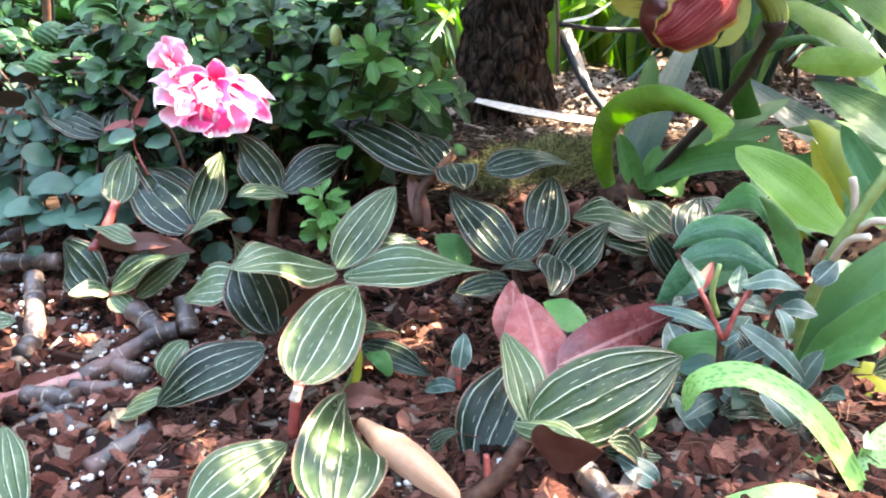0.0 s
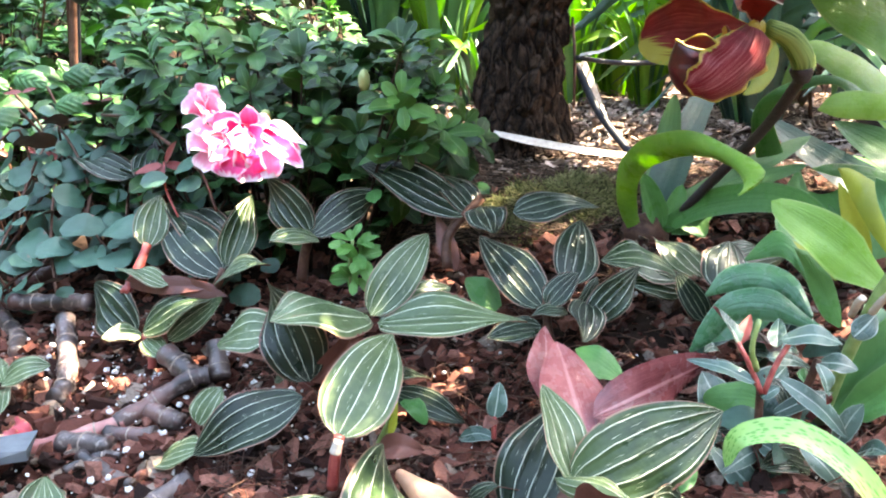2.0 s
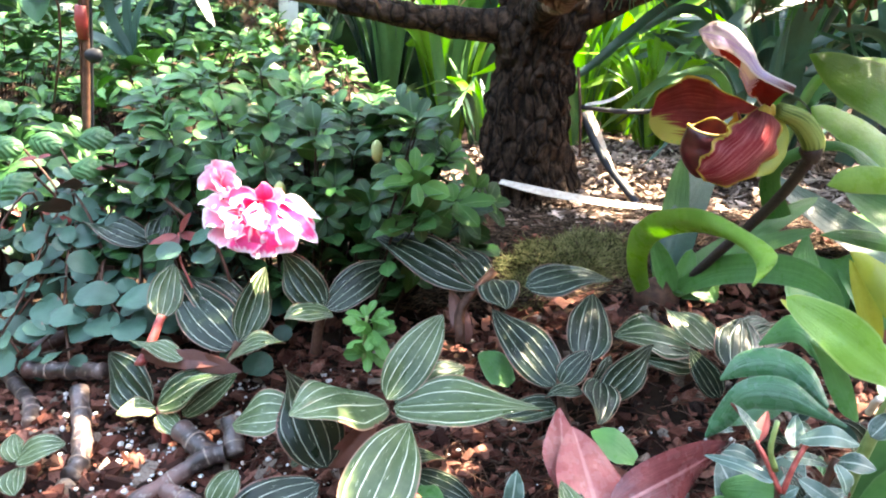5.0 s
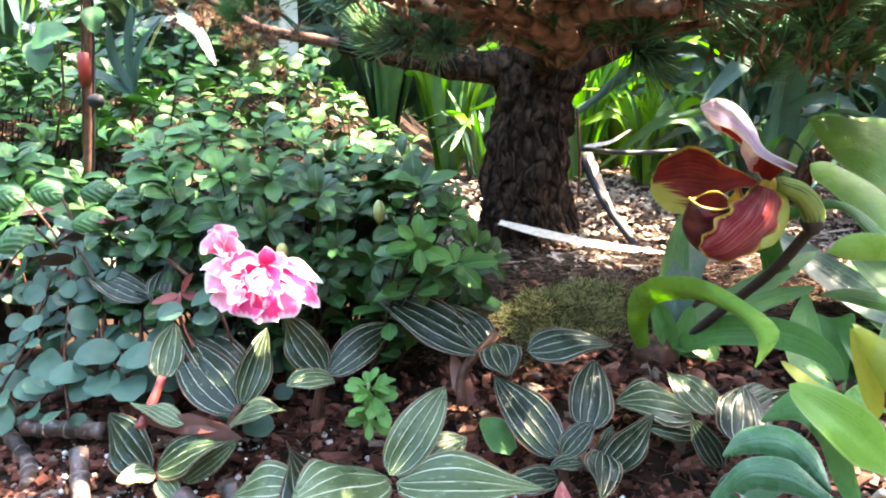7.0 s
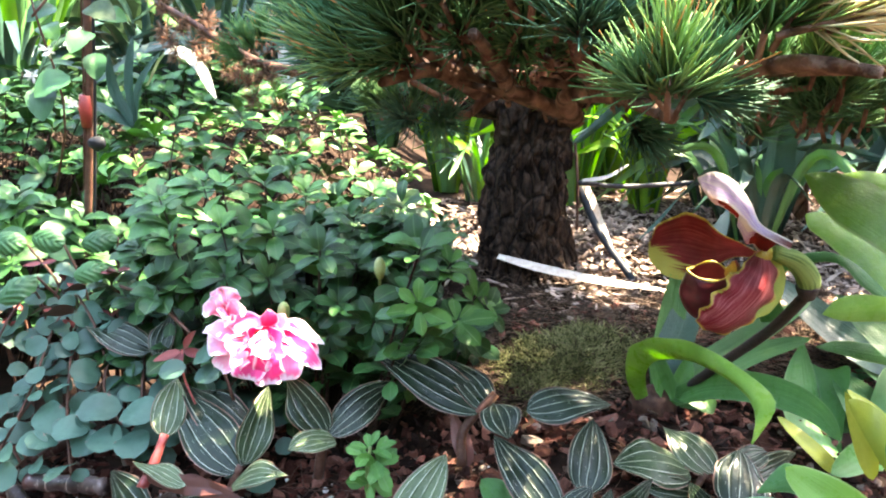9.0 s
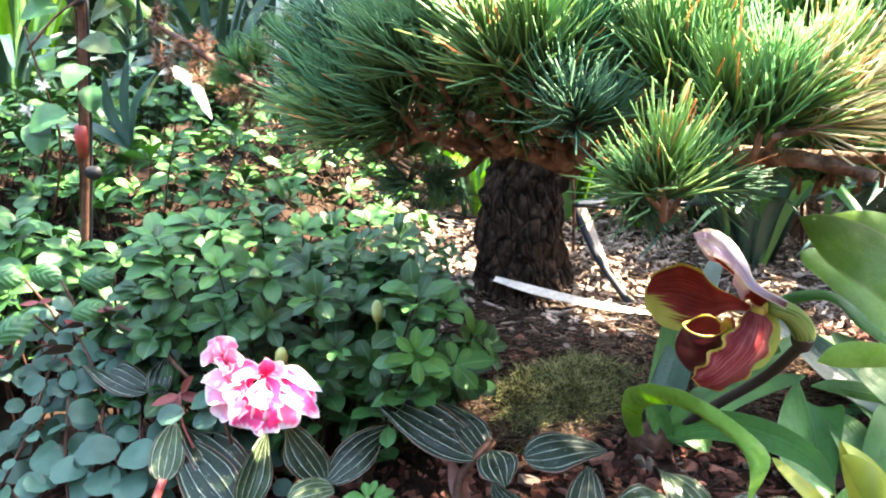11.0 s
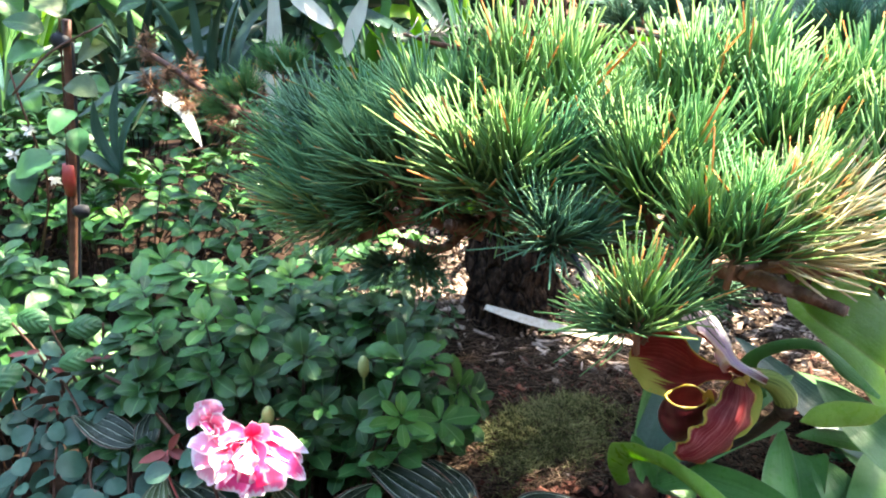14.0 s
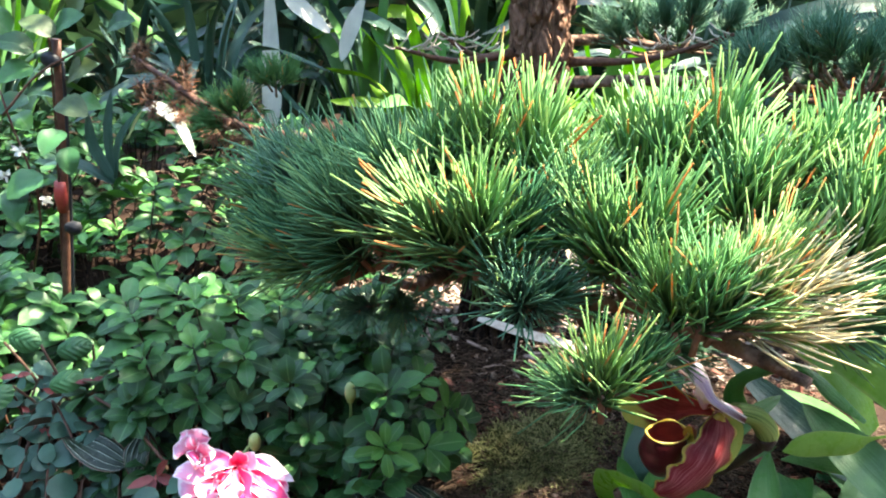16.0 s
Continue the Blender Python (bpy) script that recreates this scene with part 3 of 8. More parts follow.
def ground_sheet():
    near = [i * 0.012 for i in range(-60, 61)]
    xs = [-60, -20, -8, -3, -1.6, -1.1, -0.85] + near + [0.85, 1.1, 1.6, 3, 8, 20, 60]
    ys = [-60, -15, -4, -1, -0.3, -0.05, 0.1] + [0.18 + i * 0.012 for i in range(80)] + [1.2, 1.35, 1.6, 2, 2.6, 3.4, 5, 9, 20, 60]
    sh = Shape()
    sh.grid([[(x, y, ground_z(x, y)) for x in xs] for y in ys], [[(x, y) for x in xs] for y in ys], 0, False)
    return single("ground", sh, SOIL, "dark crumbly soil of a planted garden bed", "ground", kind="structure")


ground_sheet()


def any_turn(flat=0.5):
    return Euler((rng.gauss(0, flat), rng.gauss(0, flat), rng.uniform(0, 6.283))).to_matrix()


def scatter_chips():
    def shaded(x, y):
        """In front of the trunk most pale flakes are left out to darken the shaded ground; dark needles cover it."""
        return -0.02 < x < 0.17 and y < 0.93 - 0.3 * max(0.0, x - 0.1) and rng.random() < 0.85

    sh = Shape()
    for i in range(21000):
        y = 0.22 + 0.58 * rng.random() ** 1.7
        x = rng.uniform(-0.08 - 0.60 * y, 0.05 + 0.52 * y)
        if y > 0.58 and x < 0.0:
            continue
        s = rng.choice((0.0008, 0.0011, 0.0015, 0.0020, 0.0026, 0.0034, 0.0046, 0.0066))
        at = (x, y, ground_z(x, y) + rng.uniform(-0.0005, 0.0065))
        if i % 3:
            sh.chip(at, (s * rng.uniform(0.9, 2.1), s, s * rng.uniform(0.14, 0.45)), any_turn(0.5))
        else:
            sh.lump(at, (s * 1.2, s * 0.9, s * 0.6), any_turn(0.6), rough=0.38, rings=3, sides=5)
    single("bark_chips", sh, CHIPS, "reddish brown bark chip mulch covering the soil", "mulch", kind="stuff", smooth=False)
    sh = Shape()
    for i in range(620):
        y = rng.uniform(0.24, 0.50)
        x = rng.gauss(-0.15 - 0.25 * (y - 0.24), 0.07) if i % 5 else rng.uniform(-0.2, 0.15)
        s = rng.choice((0.0005, 0.0006, 0.0008, 0.0011, 0.0015, 0.0024))
        sh.lump((x, y, ground_z(x, y) + 0.006 + s * 0.4), (s, s, s * 0.8), any_turn(), rings=3, sides=5)
    single("perlite_grains", sh, PERLITE, "white perlite grains sprinkled over the mulch", "perlite", kind="stuff")
    sh = Shape()
    for i in range(5200):
        x, y = rng.uniform(-0.14, 0.55), rng.uniform(0.79, 1.2)
        s = rng.choice((0.0012, 0.0018, 0.0026, 0.0036, 0.0050))
        if shaded(x, y):
            continue
        sh.chip((x, y, ground_z(x, y) + rng.uniform(-0.0005, 0.006)), (s * rng.uniform(0.9, 2.6), s, s * rng.uniform(0.25, 0.6)), any_turn(0.6))
    for i in range(2600):
        y = rng.uniform(0.74, 1.35)
        x = rng.uniform(-0.12 * y, 0.55 * y)
        s = rng.uniform(0.006, 0.022)
        if shaded(x, y):
            continue
        sh.chip((x, y, ground_z(x, y) + rng.uniform(0.001, 0.009)), (s, s * rng.uniform(0.05, 0.22), s * 0.04), any_turn(0.22))
    # extra pale flakes right of the trunk stand for sunlit ground
    for i in range(700):
        x, y = rng.uniform(0.10, 0.36), rng.uniform(0.80, 1.02)
        s = rng.uniform(0.005, 0.014)
        sh.chip((x, y, ground_z(x, y) + rng.uniform(0.004, 0.012)), (s, s * rng.uniform(0.15, 0.5), s * 0.06), any_turn(0.3))
    needles = Shape()
    for i in range(13000):
        x, y = rng.uniform(-0.08, 0.42), rng.uniform(0.56, 0.56 + 0.40 * rng.random() ** 0.6)
        p = Vector((x, y, ground_z(x, y) + rng.uniform(0.003, 0.009)))
        d = any_turn(0.22) @ Vector((rng.uniform(0.005, 0.014), 0, 0))
        needles.tube([p - d, p + Vector((0, 0, 0.001)), p + d], [0.0004, 0.0006, 0.0004], 3, caps=False)
    single("fallen_needles", needles, NEEDLE_LITTER, "dark brown fallen pine needles matted round the trunk", "needle litter", kind="stuff")
    single("leaf_litter", sh, LITTER, "dry tan needles and bark flakes on the ground under the pine", "leaf litter", kind="stuff", smooth=False)
    sh = Shape()
    for i in range(900):
        y = rng.uniform(0.26, 0.5)
        x = rng.uniform(-0.15, 0.2)
        s = rng.uniform(0.008, 0.02)
        a = Vector((x, y, ground_z(x, y) + rng.uniform(0.004, 0.009)))
        d = any_turn(0.25) @ Vector((s, 0, 0))
        sh.tube([a - d, a + Vector((0, 0, 0.002)), a + d], [0.0003, 0.0004, 0.0003], 3, caps=False)
    single("fine_roots", sh, STEM_BROWN, "thin reddish root fibres and needles lying on the mulch", "roots", kind="stuff")


scatter_chips()


def moss_mound():
    """A ragged heap of moss: a low core under long tangled strands and upright tips."""
    sh = Shape()
    cx, cy = 0.082, 0.635

    def high(x, y, r):
        return max(0.0, 0.026 * (1 - r * r) + 0.010 * noise.noise(Vector((x * 45, y * 45, 0))) + 0.005 * noise.noise(Vector((x * 130, y * 130, 3))))

    def reach(a):
        return 1 + 0.22 * math.sin(2 * a + 0.6) + 0.12 * math.sin(5 * a)

    rows, uvs = [], []
    for i in range(11):
        row, uv = [], []
        for k in range(33):
            a, r = 2 * math.pi * k / 32, i / 10
            x, y = cx + math.cos(a) * 0.060 * r * reach(a), cy + math.sin(a) * 0.066 * r * reach(a)
            row.append((x, y, ground_z(x, y) + high(x, y, r) - 0.004 - 0.003 * r))
            uv.append((r, k / 32))
        rows.append(row), uvs.append(uv)
    sh.grid(rows, uvs)
    for i in range(11000):
        a, r = rng.uniform(0, 6.283), rng.random() ** 0.6 * 1.12
        x, y = cx + math.cos(a) * 0.060 * r * reach(a), cy + math.sin(a) * 0.066 * r * reach(a)
        p = Vector((x, y, ground_z(x, y) + high(x, y, r) + rng.uniform(-0.003, 0.002)))
        if i % 3:
            d = Vector((rng.gauss(0, 1), rng.gauss(0, 1), rng.gauss(0.35, 0.4))).normalized() * rng.uniform(0.005, 0.018)
        else:
            d = Vector((rng.gauss(0, 0.6), rng.gauss(-0.2, 0.6), 1.0)).normalized() * rng.uniform(0.004, 0.011)
        sh.tube([p, p + d * 0.5 + Vector((rng.gauss(0, 0.001), rng.gauss(0, 0.001), 0.0014)), p + d], [0.0003, 0.00036, 0.0002], 3, 1 if i % 8 else 2, caps=False)
    single("moss_mound", sh, [MOSS, MOSS_STRAND, NEEDLE_LITTER], "ragged low heap of dark green moss in front of the pine", "moss", kind="stuff")

moss_mound()

sh = Shape()
sh.chip((-0.2530, 0.3350, -0.0060), (0.020, 0.014, 0.003), Euler((0.05, 0.05, 0.3)).to_matrix())
single("slate_edging", sh, STONE, "flat blue-grey slate lying at the edge of the bed", "stone", smooth=False)


# ---- old canes of the jewel orchids lying on the mulch ----
def cane(points, r, red_end=False, group="canes on the mulch", skin=None):
    base = Vector(points[0])
    top = thing("creeping_cane", (base.x, base.y, ground_z(base.x, base.y)), "pinkish red end of an orchid cane on the mulch" if skin else "ringed grey-brown orchid cane lying on the mulch", "stem", group)
    pts = curve(points, 8 * (len(points) - 1) + 8)
    for q in pts:
        q.z = max(q.z, ground_z(q.x, q.y) + 0.004 + r * 0.55)
    sh = Shape()
    length = sum((b - a).length for a, b in zip(pts, pts[1:]))
    knots = max(1.0, length / 0.017)
    sh.tube(pts, [r * (0.90 + 0.16 * abs(math.cos(math.pi * knots * i / (len(pts) - 1)))) * rng.uniform(0.96, 1.05) for i in range(len(pts))], 12, 0)
    part("stem", sh, skin or CANE, top)
    for k in range(1, max(2, int(length / 0.017))):
        i = min(len(pts) - 2, int(k * 0.017 / length * (len(pts) - 1)))
        sh = Shape()
        d = (pts[i + 1] - pts[i]).normalized()
        sh.tube([pts[i] - d * 0.0007, pts[i], pts[i] + d * 0.0007], [r * 1.04, r * 1.17, r * 1.04], 10, 0)
        part("node_ring", sh, CANE_RING, top)
    if red_end:
        sh = Shape()
        e = pts[-1]
        for dx, dy, dz, w in ((-0.018, -0.006, 0.003, 0.010), (-0.012, 0.006, 0.008, 0.008), (-0.024, 0.002, 0.000, 0.009), (-0.006, -0.012, 0.004, 0.007)):
            sh = Shape()
            blade(sh, [e + Vector((0.003, 0, 0.003)), e + Vector((dx * 0.5, dy * 0.7, dz + 0.004)), e + Vector((dx, dy, dz))], w, (dy * 40, -0.6, 0.8), ovate, 0.5, 0.6, seed=dx * 400)
            part("withered_leaf", sh, [RED_PETAL, DRY_ORANGE], top, "crumpled pinkish red withered leaf")


cane([(-0.3380, 0.5000, 0.0260), (-0.3020, 0.4950, 0.0270), (-0.2730, 0.4850, 0.0300)], 0.0063)
cane([(-0.3520, 0.5300, 0.0310), (-0.3280, 0.5400, 0.0390)], 0.0059)
cane([(-0.2780, 0.4600, 0.0260), (-0.2580, 0.4200, 0.0040), (-0.2560, 0.4000, -0.0160)], 0.0059)
cane([(-0.1600, 0.4000, 0.0100), (-0.1720, 0.3960, 0.0080), (-0.1950, 0.3860, -0.0060), (-0.2080, 0.3760, -0.0170)], 0.0054)
cane([(-0.2040, 0.3780, -0.0150), (-0.2280, 0.3680, -0.0240), (-0.2520, 0.3620, -0.0290)], 0.0046, True, skin=STEM_PINK)
cane([(-0.1940, 0.4200, 0.0160), (-0.1660, 0.4000, 0.0060)], 0.0069)
cane([(-0.1910, 0.3850, -0.0100), (-0.1680, 0.3700, -0.0190)], 0.0054)
cane([(-0.2110, 0.3700, -0.0210), (-0.1810, 0.3650, -0.0210)], 0.0044)
cane([(-0.2340, 0.3650, -0.0280), (-0.2020, 0.3550, -0.0290)], 0.0058)
cane([(-0.1690, 0.3000, -0.0410), (-0.1470, 0.3250, -0.0240)], 0.0055)
cane([(-0.2160, 0.3500, -0.0320), (-0.1780, 0.3250, -0.0400)], 0.0035)
cane([(-0.2200, 0.3400, -0.0330), (-0.2050, 0.3500, -0.0290), (-0.1940, 0.3500, -0.0250)], 0.0025)
cane([(-0.3740, 0.5300, 0.0130), (-0.3320, 0.4900, 0.0010), (-0.3150, 0.4600, -0.0090)], 0.0054)
cane([(0.0520, 0.2700, 0.0060), (0.0660, 0.2450, -0.0040)], 0.0049)
cane([(-0.1620, 0.4200, 0.0230), (-0.1550, 0.4050, 0.0060)], 0.0059)


# ---- jewel orchids ----
rng.seed(44)


def jewel_orchid(base, label):
    return thing("jewel_orchid", base, label, "orchid", "jewel orchids")


def jewel_leaf(plant, a, b, width, up, top=None, arch=0.08, fold=0.18, under=None, curl=0.0, twist=0.0, name="leaf", label="", outline=None):
    sh = Shape()
    outline = outline or (lance if top in (BROAD, BROAD_LIME, STRAP, YELLOWING) else ovate)
    blade(sh, arched(a, b, arch, up), width, up, outline, fold, 0.17, 1.25, 20, 12, 0.0009, curl=curl + 0.10, twist=twist or rng.gauss(0, 0.10), seed=rng.uniform(0, 6))
    return part(name, sh, [top or JEWEL_MID, under or JEWEL_UNDER], plant, label)


def stem(plant, points, r, material=None, name="stem", label="", taper=0.8):
    pts = curve(points, 8)
    sh = Shape()
    sh.tube(pts, [r * (1 - (1 - taper) * i / 8) for i in range(9)], 8, bumpy=0.04)
    return part(name, sh, material or STEM_BROWN, plant, label)


p = jewel_orchid((-0.0690, 0.3600, 0.0070), "jewel orchid with grey-green white-veined leaves on a brown stem")
jewel_leaf(p, (-0.0540, 0.3670, 0.0540), (0.0250, 0.3450, 0.0620), 0.0364, (0.0000, -0.4472, 0.8944), JEWEL_PALE, 0.05)
jewel_leaf(p, (-0.0660, 0.2950, 0.0230), (-0.0440, 0.3450, 0.0550), 0.0364, (0.0000, -0.7557, 0.6549), JEWEL_PALE, 0.08, 0.12)
jewel_leaf(p, (-0.0590, 0.3650, 0.0590), (-0.1000, 0.3180, 0.0710), 0.0406, (0.0000, -0.4400, 0.9000), JEWEL_PALE, 0.16, -0.05, curl=0.1, twist=0.02)
jewel_leaf(p, (-0.0580, 0.3700, 0.0570), (-0.0270, 0.4000, 0.0970), 0.0258, (0.1980, -0.6931, 0.6931), JEWEL_PALE, 0.06, 0.2)
jewel_leaf(p, (-0.0540, 0.3750, 0.0530), (-0.0140, 0.4000, 0.0650), 0.0252, (0.0995, -0.5970, 0.7960), JEWEL_MID, 0.1)
jewel_leaf(p, (-0.0890, 0.3520, 0.0260), (-0.1140, 0.3680, 0.0780), 0.0350, (0.3558, -0.8642, 0.3558), JEWEL_DARK, 0.05, 0.1)
jewel_leaf(p, (-0.1110, 0.3750, 0.0470), (-0.1510, 0.3900, 0.0330), 0.0307, (-0.0967, -0.4834, 0.8701), JEWEL_PALE, 0.1)
jewel_leaf(p, (-0.0910, 0.3400, 0.0230), (-0.1450, 0.3260, -0.0030), 0.0295, (-0.2519, -0.6046, 0.7557), JEWEL_DARK, 0.10, 0.1)
jewel_leaf(p, (-0.1420, 0.3300, 0.0000), (-0.1720, 0.3400, -0.0170), 0.0191, (-0.1988, -0.4969, 0.8447), JEWEL_PALE, 0.08)
jewel_leaf(p, (-0.1540, 0.3600, -0.0030), (-0.1430, 0.3700, 0.0150), 0.0209, (-0.1980, -0.6931, 0.6931), JEWEL_PALE, 0.08)
jewel_leaf(p, (-0.0680, 0.3600, 0.0310), (-0.0260, 0.3850, 0.0140), 0.0204, (0.0000, -0.5070, 0.8619), JEWEL_MID, 0.05)
jewel_leaf(p, (-0.0460, 0.3700, 0.0120), (-0.0060, 0.3520, 0.0020), 0.0170, (0.0000, -0.5070, 0.8619), JEWEL_DARK, 0.08)
jewel_leaf(p, (-0.0400, 0.3500, 0.0160), (-0.0270, 0.3400, 0.0070), 0.0101, (0.1988, -0.4969, 0.8447), BROAD, 0.25, under=BROAD)
jewel_leaf(p, (-0.1130, 0.3700, 0.0190), (-0.0940, 0.3650, 0.0250), 0.0102, (0.0000, -0.5070, 0.8619), JEWEL_MID, 0.2)
jewel_leaf(p, (-0.0630, 0.3500, 0.0060), (-0.0500, 0.3600, 0.0200), 0.0138, (0.0000, -0.5070, 0.8619), JEWEL_DARK, 0.1)
stem(p, [(-0.0770, 0.3600, 0.0070), (-0.0810, 0.3620, 0.0290), (-0.0580, 0.3680, 0.0550)], 0.0035)
jewel_leaf(p, (-0.0890, 0.3580, 0.0230), (-0.0600, 0.3660, 0.0550), 0.0146, (0.4364, -0.8729, 0.2182), JEWEL_UNDER, 0.05, 0.5, under=JEWEL_UNDER, name="sheath", label="brown rolled leaf sheath")
stem(p, [(-0.0700, 0.3000, -0.0050), (-0.0680, 0.2970, 0.0100), (-0.0650, 0.2950, 0.0240)], 0.0030, STEM_RED, "red_stem", "bright red leaf stalk")
stem(p, [(-0.0670, 0.2920, 0.0170), (-0.0660, 0.2920, 0.0200), (-0.0650, 0.2920, 0.0230)], 0.0026, SHEATH, "papery_sheath")
stem(p, [(-0.0520, 0.3400, -0.0040), (-0.0450, 0.3400, 0.0120), (-0.0440, 0.3450, 0.0210)], 0.0018, STEM_GREEN, "yellow_stalk")
jewel_leaf(p, (-0.0460, 0.3350, 0.0020), (-0.0420, 0.3400, 0.0250), 0.0058, (0.5051, -0.8081, 0.3030), YELLOWING, 0.05, under=DRY_ORANGE, name="withered_leaf")

p = jewel_orchid((-0.0580, 0.2850, -0.0280), "jewel orchid with broad leaves and one withered orange leaf")
jewel_leaf(p, (-0.0430, 0.2450, -0.0080), (-0.0470, 0.3150, 0.0090), 0.0397, (0.1504, -0.8521, 0.5013), JEWEL_MID, 0.12, 0.25, curl=0.1)
jewel_leaf(p, (-0.0980, 0.2400, -0.0060), (-0.0670, 0.2760, 0.0040), 0.0269, (-0.1498, -0.6991, 0.6991), JEWEL_PALE, 0.10, 0.1)
jewel_leaf(p, (-0.0400, 0.3050, 0.0010), (0.0070, 0.2500, -0.0060), 0.0154, (0.1036, -0.7767, 0.6213), DRY_ORANGE, 0.05, 0.0, under=DRY_ORANGE, name="withered_leaf", label="withered salmon orange leaf", curl=0.75, outline=lance)
jewel_leaf(p, (-0.0520, 0.3220, 0.0010), (-0.0270, 0.3180, 0.0040), 0.0122, (0.0000, -0.6000, 0.8000), JEWEL_UNDER, 0.25, 0.4, under=JEWEL_PINK, name="curled_leaf", label="curled reddish brown leaf")
jewel_leaf(p, (-0.0700, 0.2700, -0.0210), (-0.0690, 0.2900, -0.0160), 0.0090, (0.0000, -0.5070, 0.8619), BROAD, 0.1, under=BROAD)
stem(p, [(-0.0770, 0.3050, -0.0160), (-0.0610, 0.3100, -0.0070), (-0.0390, 0.3120, -0.0010)], 0.0022)
stem(p, [(-0.0470, 0.2650, -0.0210), (-0.0640, 0.2900, -0.0220), (-0.0780, 0.3080, -0.0170)], 0.003)

p = jewel_orchid((0.0180, 0.2620, -0.0150), "jewel orchid with large veined leaves and pink undersides")
jewel_leaf(p, (0.0360, 0.2680, 0.0140), (0.1040, 0.2850, 0.0410), 0.0379, (0.0995, -0.7960, 0.5970), JEWEL_MID, 0.06, 0.1)
jewel_leaf(p, (0.0160, 0.2850, -0.0150), (0.0410, 0.3210, 0.0290), 0.0392, (-0.2036, -0.8653, 0.4581), JEWEL_DARK, 0.06, 0.1)
jewel_leaf(p, (0.0380, 0.2660, 0.0130), (0.0280, 0.3050, 0.0450), 0.0216, (0.5535, -0.7547, 0.3522), JEWEL_PALE, 0.06, 0.35)
jewel_leaf(p, (0.0290, 0.2680, 0.0190), (0.0600, 0.2480, 0.0170), 0.0140, (0.1025, -0.5635, 0.8197), JEWEL_PALE, 0.18, -0.2, curl=0.5)
jewel_leaf(p, (0.0350, 0.2560, 0.0170), (0.0600, 0.2380, 0.0220), 0.0214, (0.0000, -0.9945, -0.1047), JEWEL_UNDER, 0.10, 0.1, under=JEWEL_UNDER, name="curled_leaf", label="brown underside of a curled leaf")
jewel_leaf(p, (0.0520, 0.3100, 0.0090), (0.0430, 0.3620, 0.0450), 0.0363, (0.1030, -0.9270, 0.3605), JEWEL_PINK, 0.02, 0.2, under=JEWEL_PINK, label="leaf turned up to show its pink underside")
jewel_leaf(p, (0.0350, 0.3400, 0.0180), (0.0400, 0.3850, 0.0460), 0.0232, (0.3015, -0.9045, 0.3015), JEWEL_PINK, 0.02, 0.15, under=JEWEL_PINK, label="leaf turned up to show its pink underside")
jewel_leaf(p, (0.0550, 0.3180, 0.0220), (0.1310, 0.3620, 0.0360), 0.0282, (0.0000, -0.8619, 0.5070), JEWEL_PINK, 0.08, 0.1, under=JEWEL_PINK, label="leaf turned up to show its pink underside")
stem(p, [(0.0040, 0.2620, -0.0180), (0.0200, 0.2600, -0.0060), (0.0350, 0.2640, 0.0140)], 0.0042, STEM_BROWN, "stem", "fleshy red-brown stem", 0.9)
stem(p, [(0.0190, 0.2620, -0.0050), (0.0180, 0.2640, 0.0060)], 0.0016, STEM_RED, "side_shoot")
jewel_leaf(p, (-0.0060, 0.2900, -0.0050), (0.0070, 0.2850, 0.0050), 0.0108, (0.0000, -0.5070, 0.8619), JEWEL_DARK, 0.1)

p = jewel_orchid((0.0090, 0.3350, 0.0020), "small jewel orchid seedling on the mulch")
jewel_leaf(p, (0.0080, 0.3350, 0.0130), (0.0110, 0.3400, 0.0310), 0.0105, (0.1010, -0.9091, 0.4041), SILVER, 0.05, 0.3)
jewel_leaf(p, (0.0090, 0.3350, 0.0130), (0.0020, 0.3250, 0.0130), 0.0066, (0.0000, -0.6000, 0.8000), JEWEL_UNDER, 0.1, 0.3)
jewel_leaf(p, (-0.0100, 0.3450, -0.0030), (0.0090, 0.3350, 0.0020), 0.0094, (0.0000, -0.5070, 0.8619), SILVER, 0.2)
stem(p, [(0.0080, 0.3350, 0.0020), (0.0080, 0.3350, 0.0140)], 0.0015, STEM_RED)

p = jewel_orchid((-0.2110, 0.4350, 0.0060), "jewel orchid with dark rounded leaves beside grey canes")
jewel_leaf(p, (-0.2210, 0.4400, 0.0210), (-0.2630, 0.4750, 0.0470), 0.0336, (-0.3030, -0.8081, 0.5051), JEWEL_DARK, 0.08, 0.12)
jewel_leaf(p, (-0.2140, 0.4350, 0.0260), (-0.1600, 0.4300, 0.0490), 0.0319, (0.1025, -0.5635, 0.8197), JEWEL_MID, 0.16, 0.1)
jewel_leaf(p, (-0.1940, 0.4250, 0.0230), (-0.1570, 0.4250, 0.0520), 0.0156, (0.4216, -0.7379, 0.5270), JEWEL_MID, 0.05, 0.2)
jewel_leaf(p, (-0.2150, 0.4350, 0.0240), (-0.2340, 0.4200, 0.0260), 0.0166, (0.0000, -0.5070, 0.8619), JEWEL_PALE, 0.12)
jewel_leaf(p, (-0.2110, 0.4300, 0.0220), (-0.1920, 0.4150, 0.0140), 0.0149, (0.1980, -0.6931, 0.6931), JEWEL_PALE, 0.1)
stem(p, [(-0.2080, 0.4300, 0.0020), (-0.2090, 0.4330, 0.0150), (-0.2150, 0.4370, 0.0230)], 0.003, STEM_RED)

p = jewel_orchid((-0.1810, 0.4500, 0.0370), "jewel orchid with dark white-veined leaves and red stalks")
jewel_leaf(p, (-0.2240, 0.4750, 0.0730), (-0.2240, 0.5050, 0.1050), 0.0243, (0.2506, -0.9023, 0.3509), JEWEL_PALE, 0.05, 0.22)
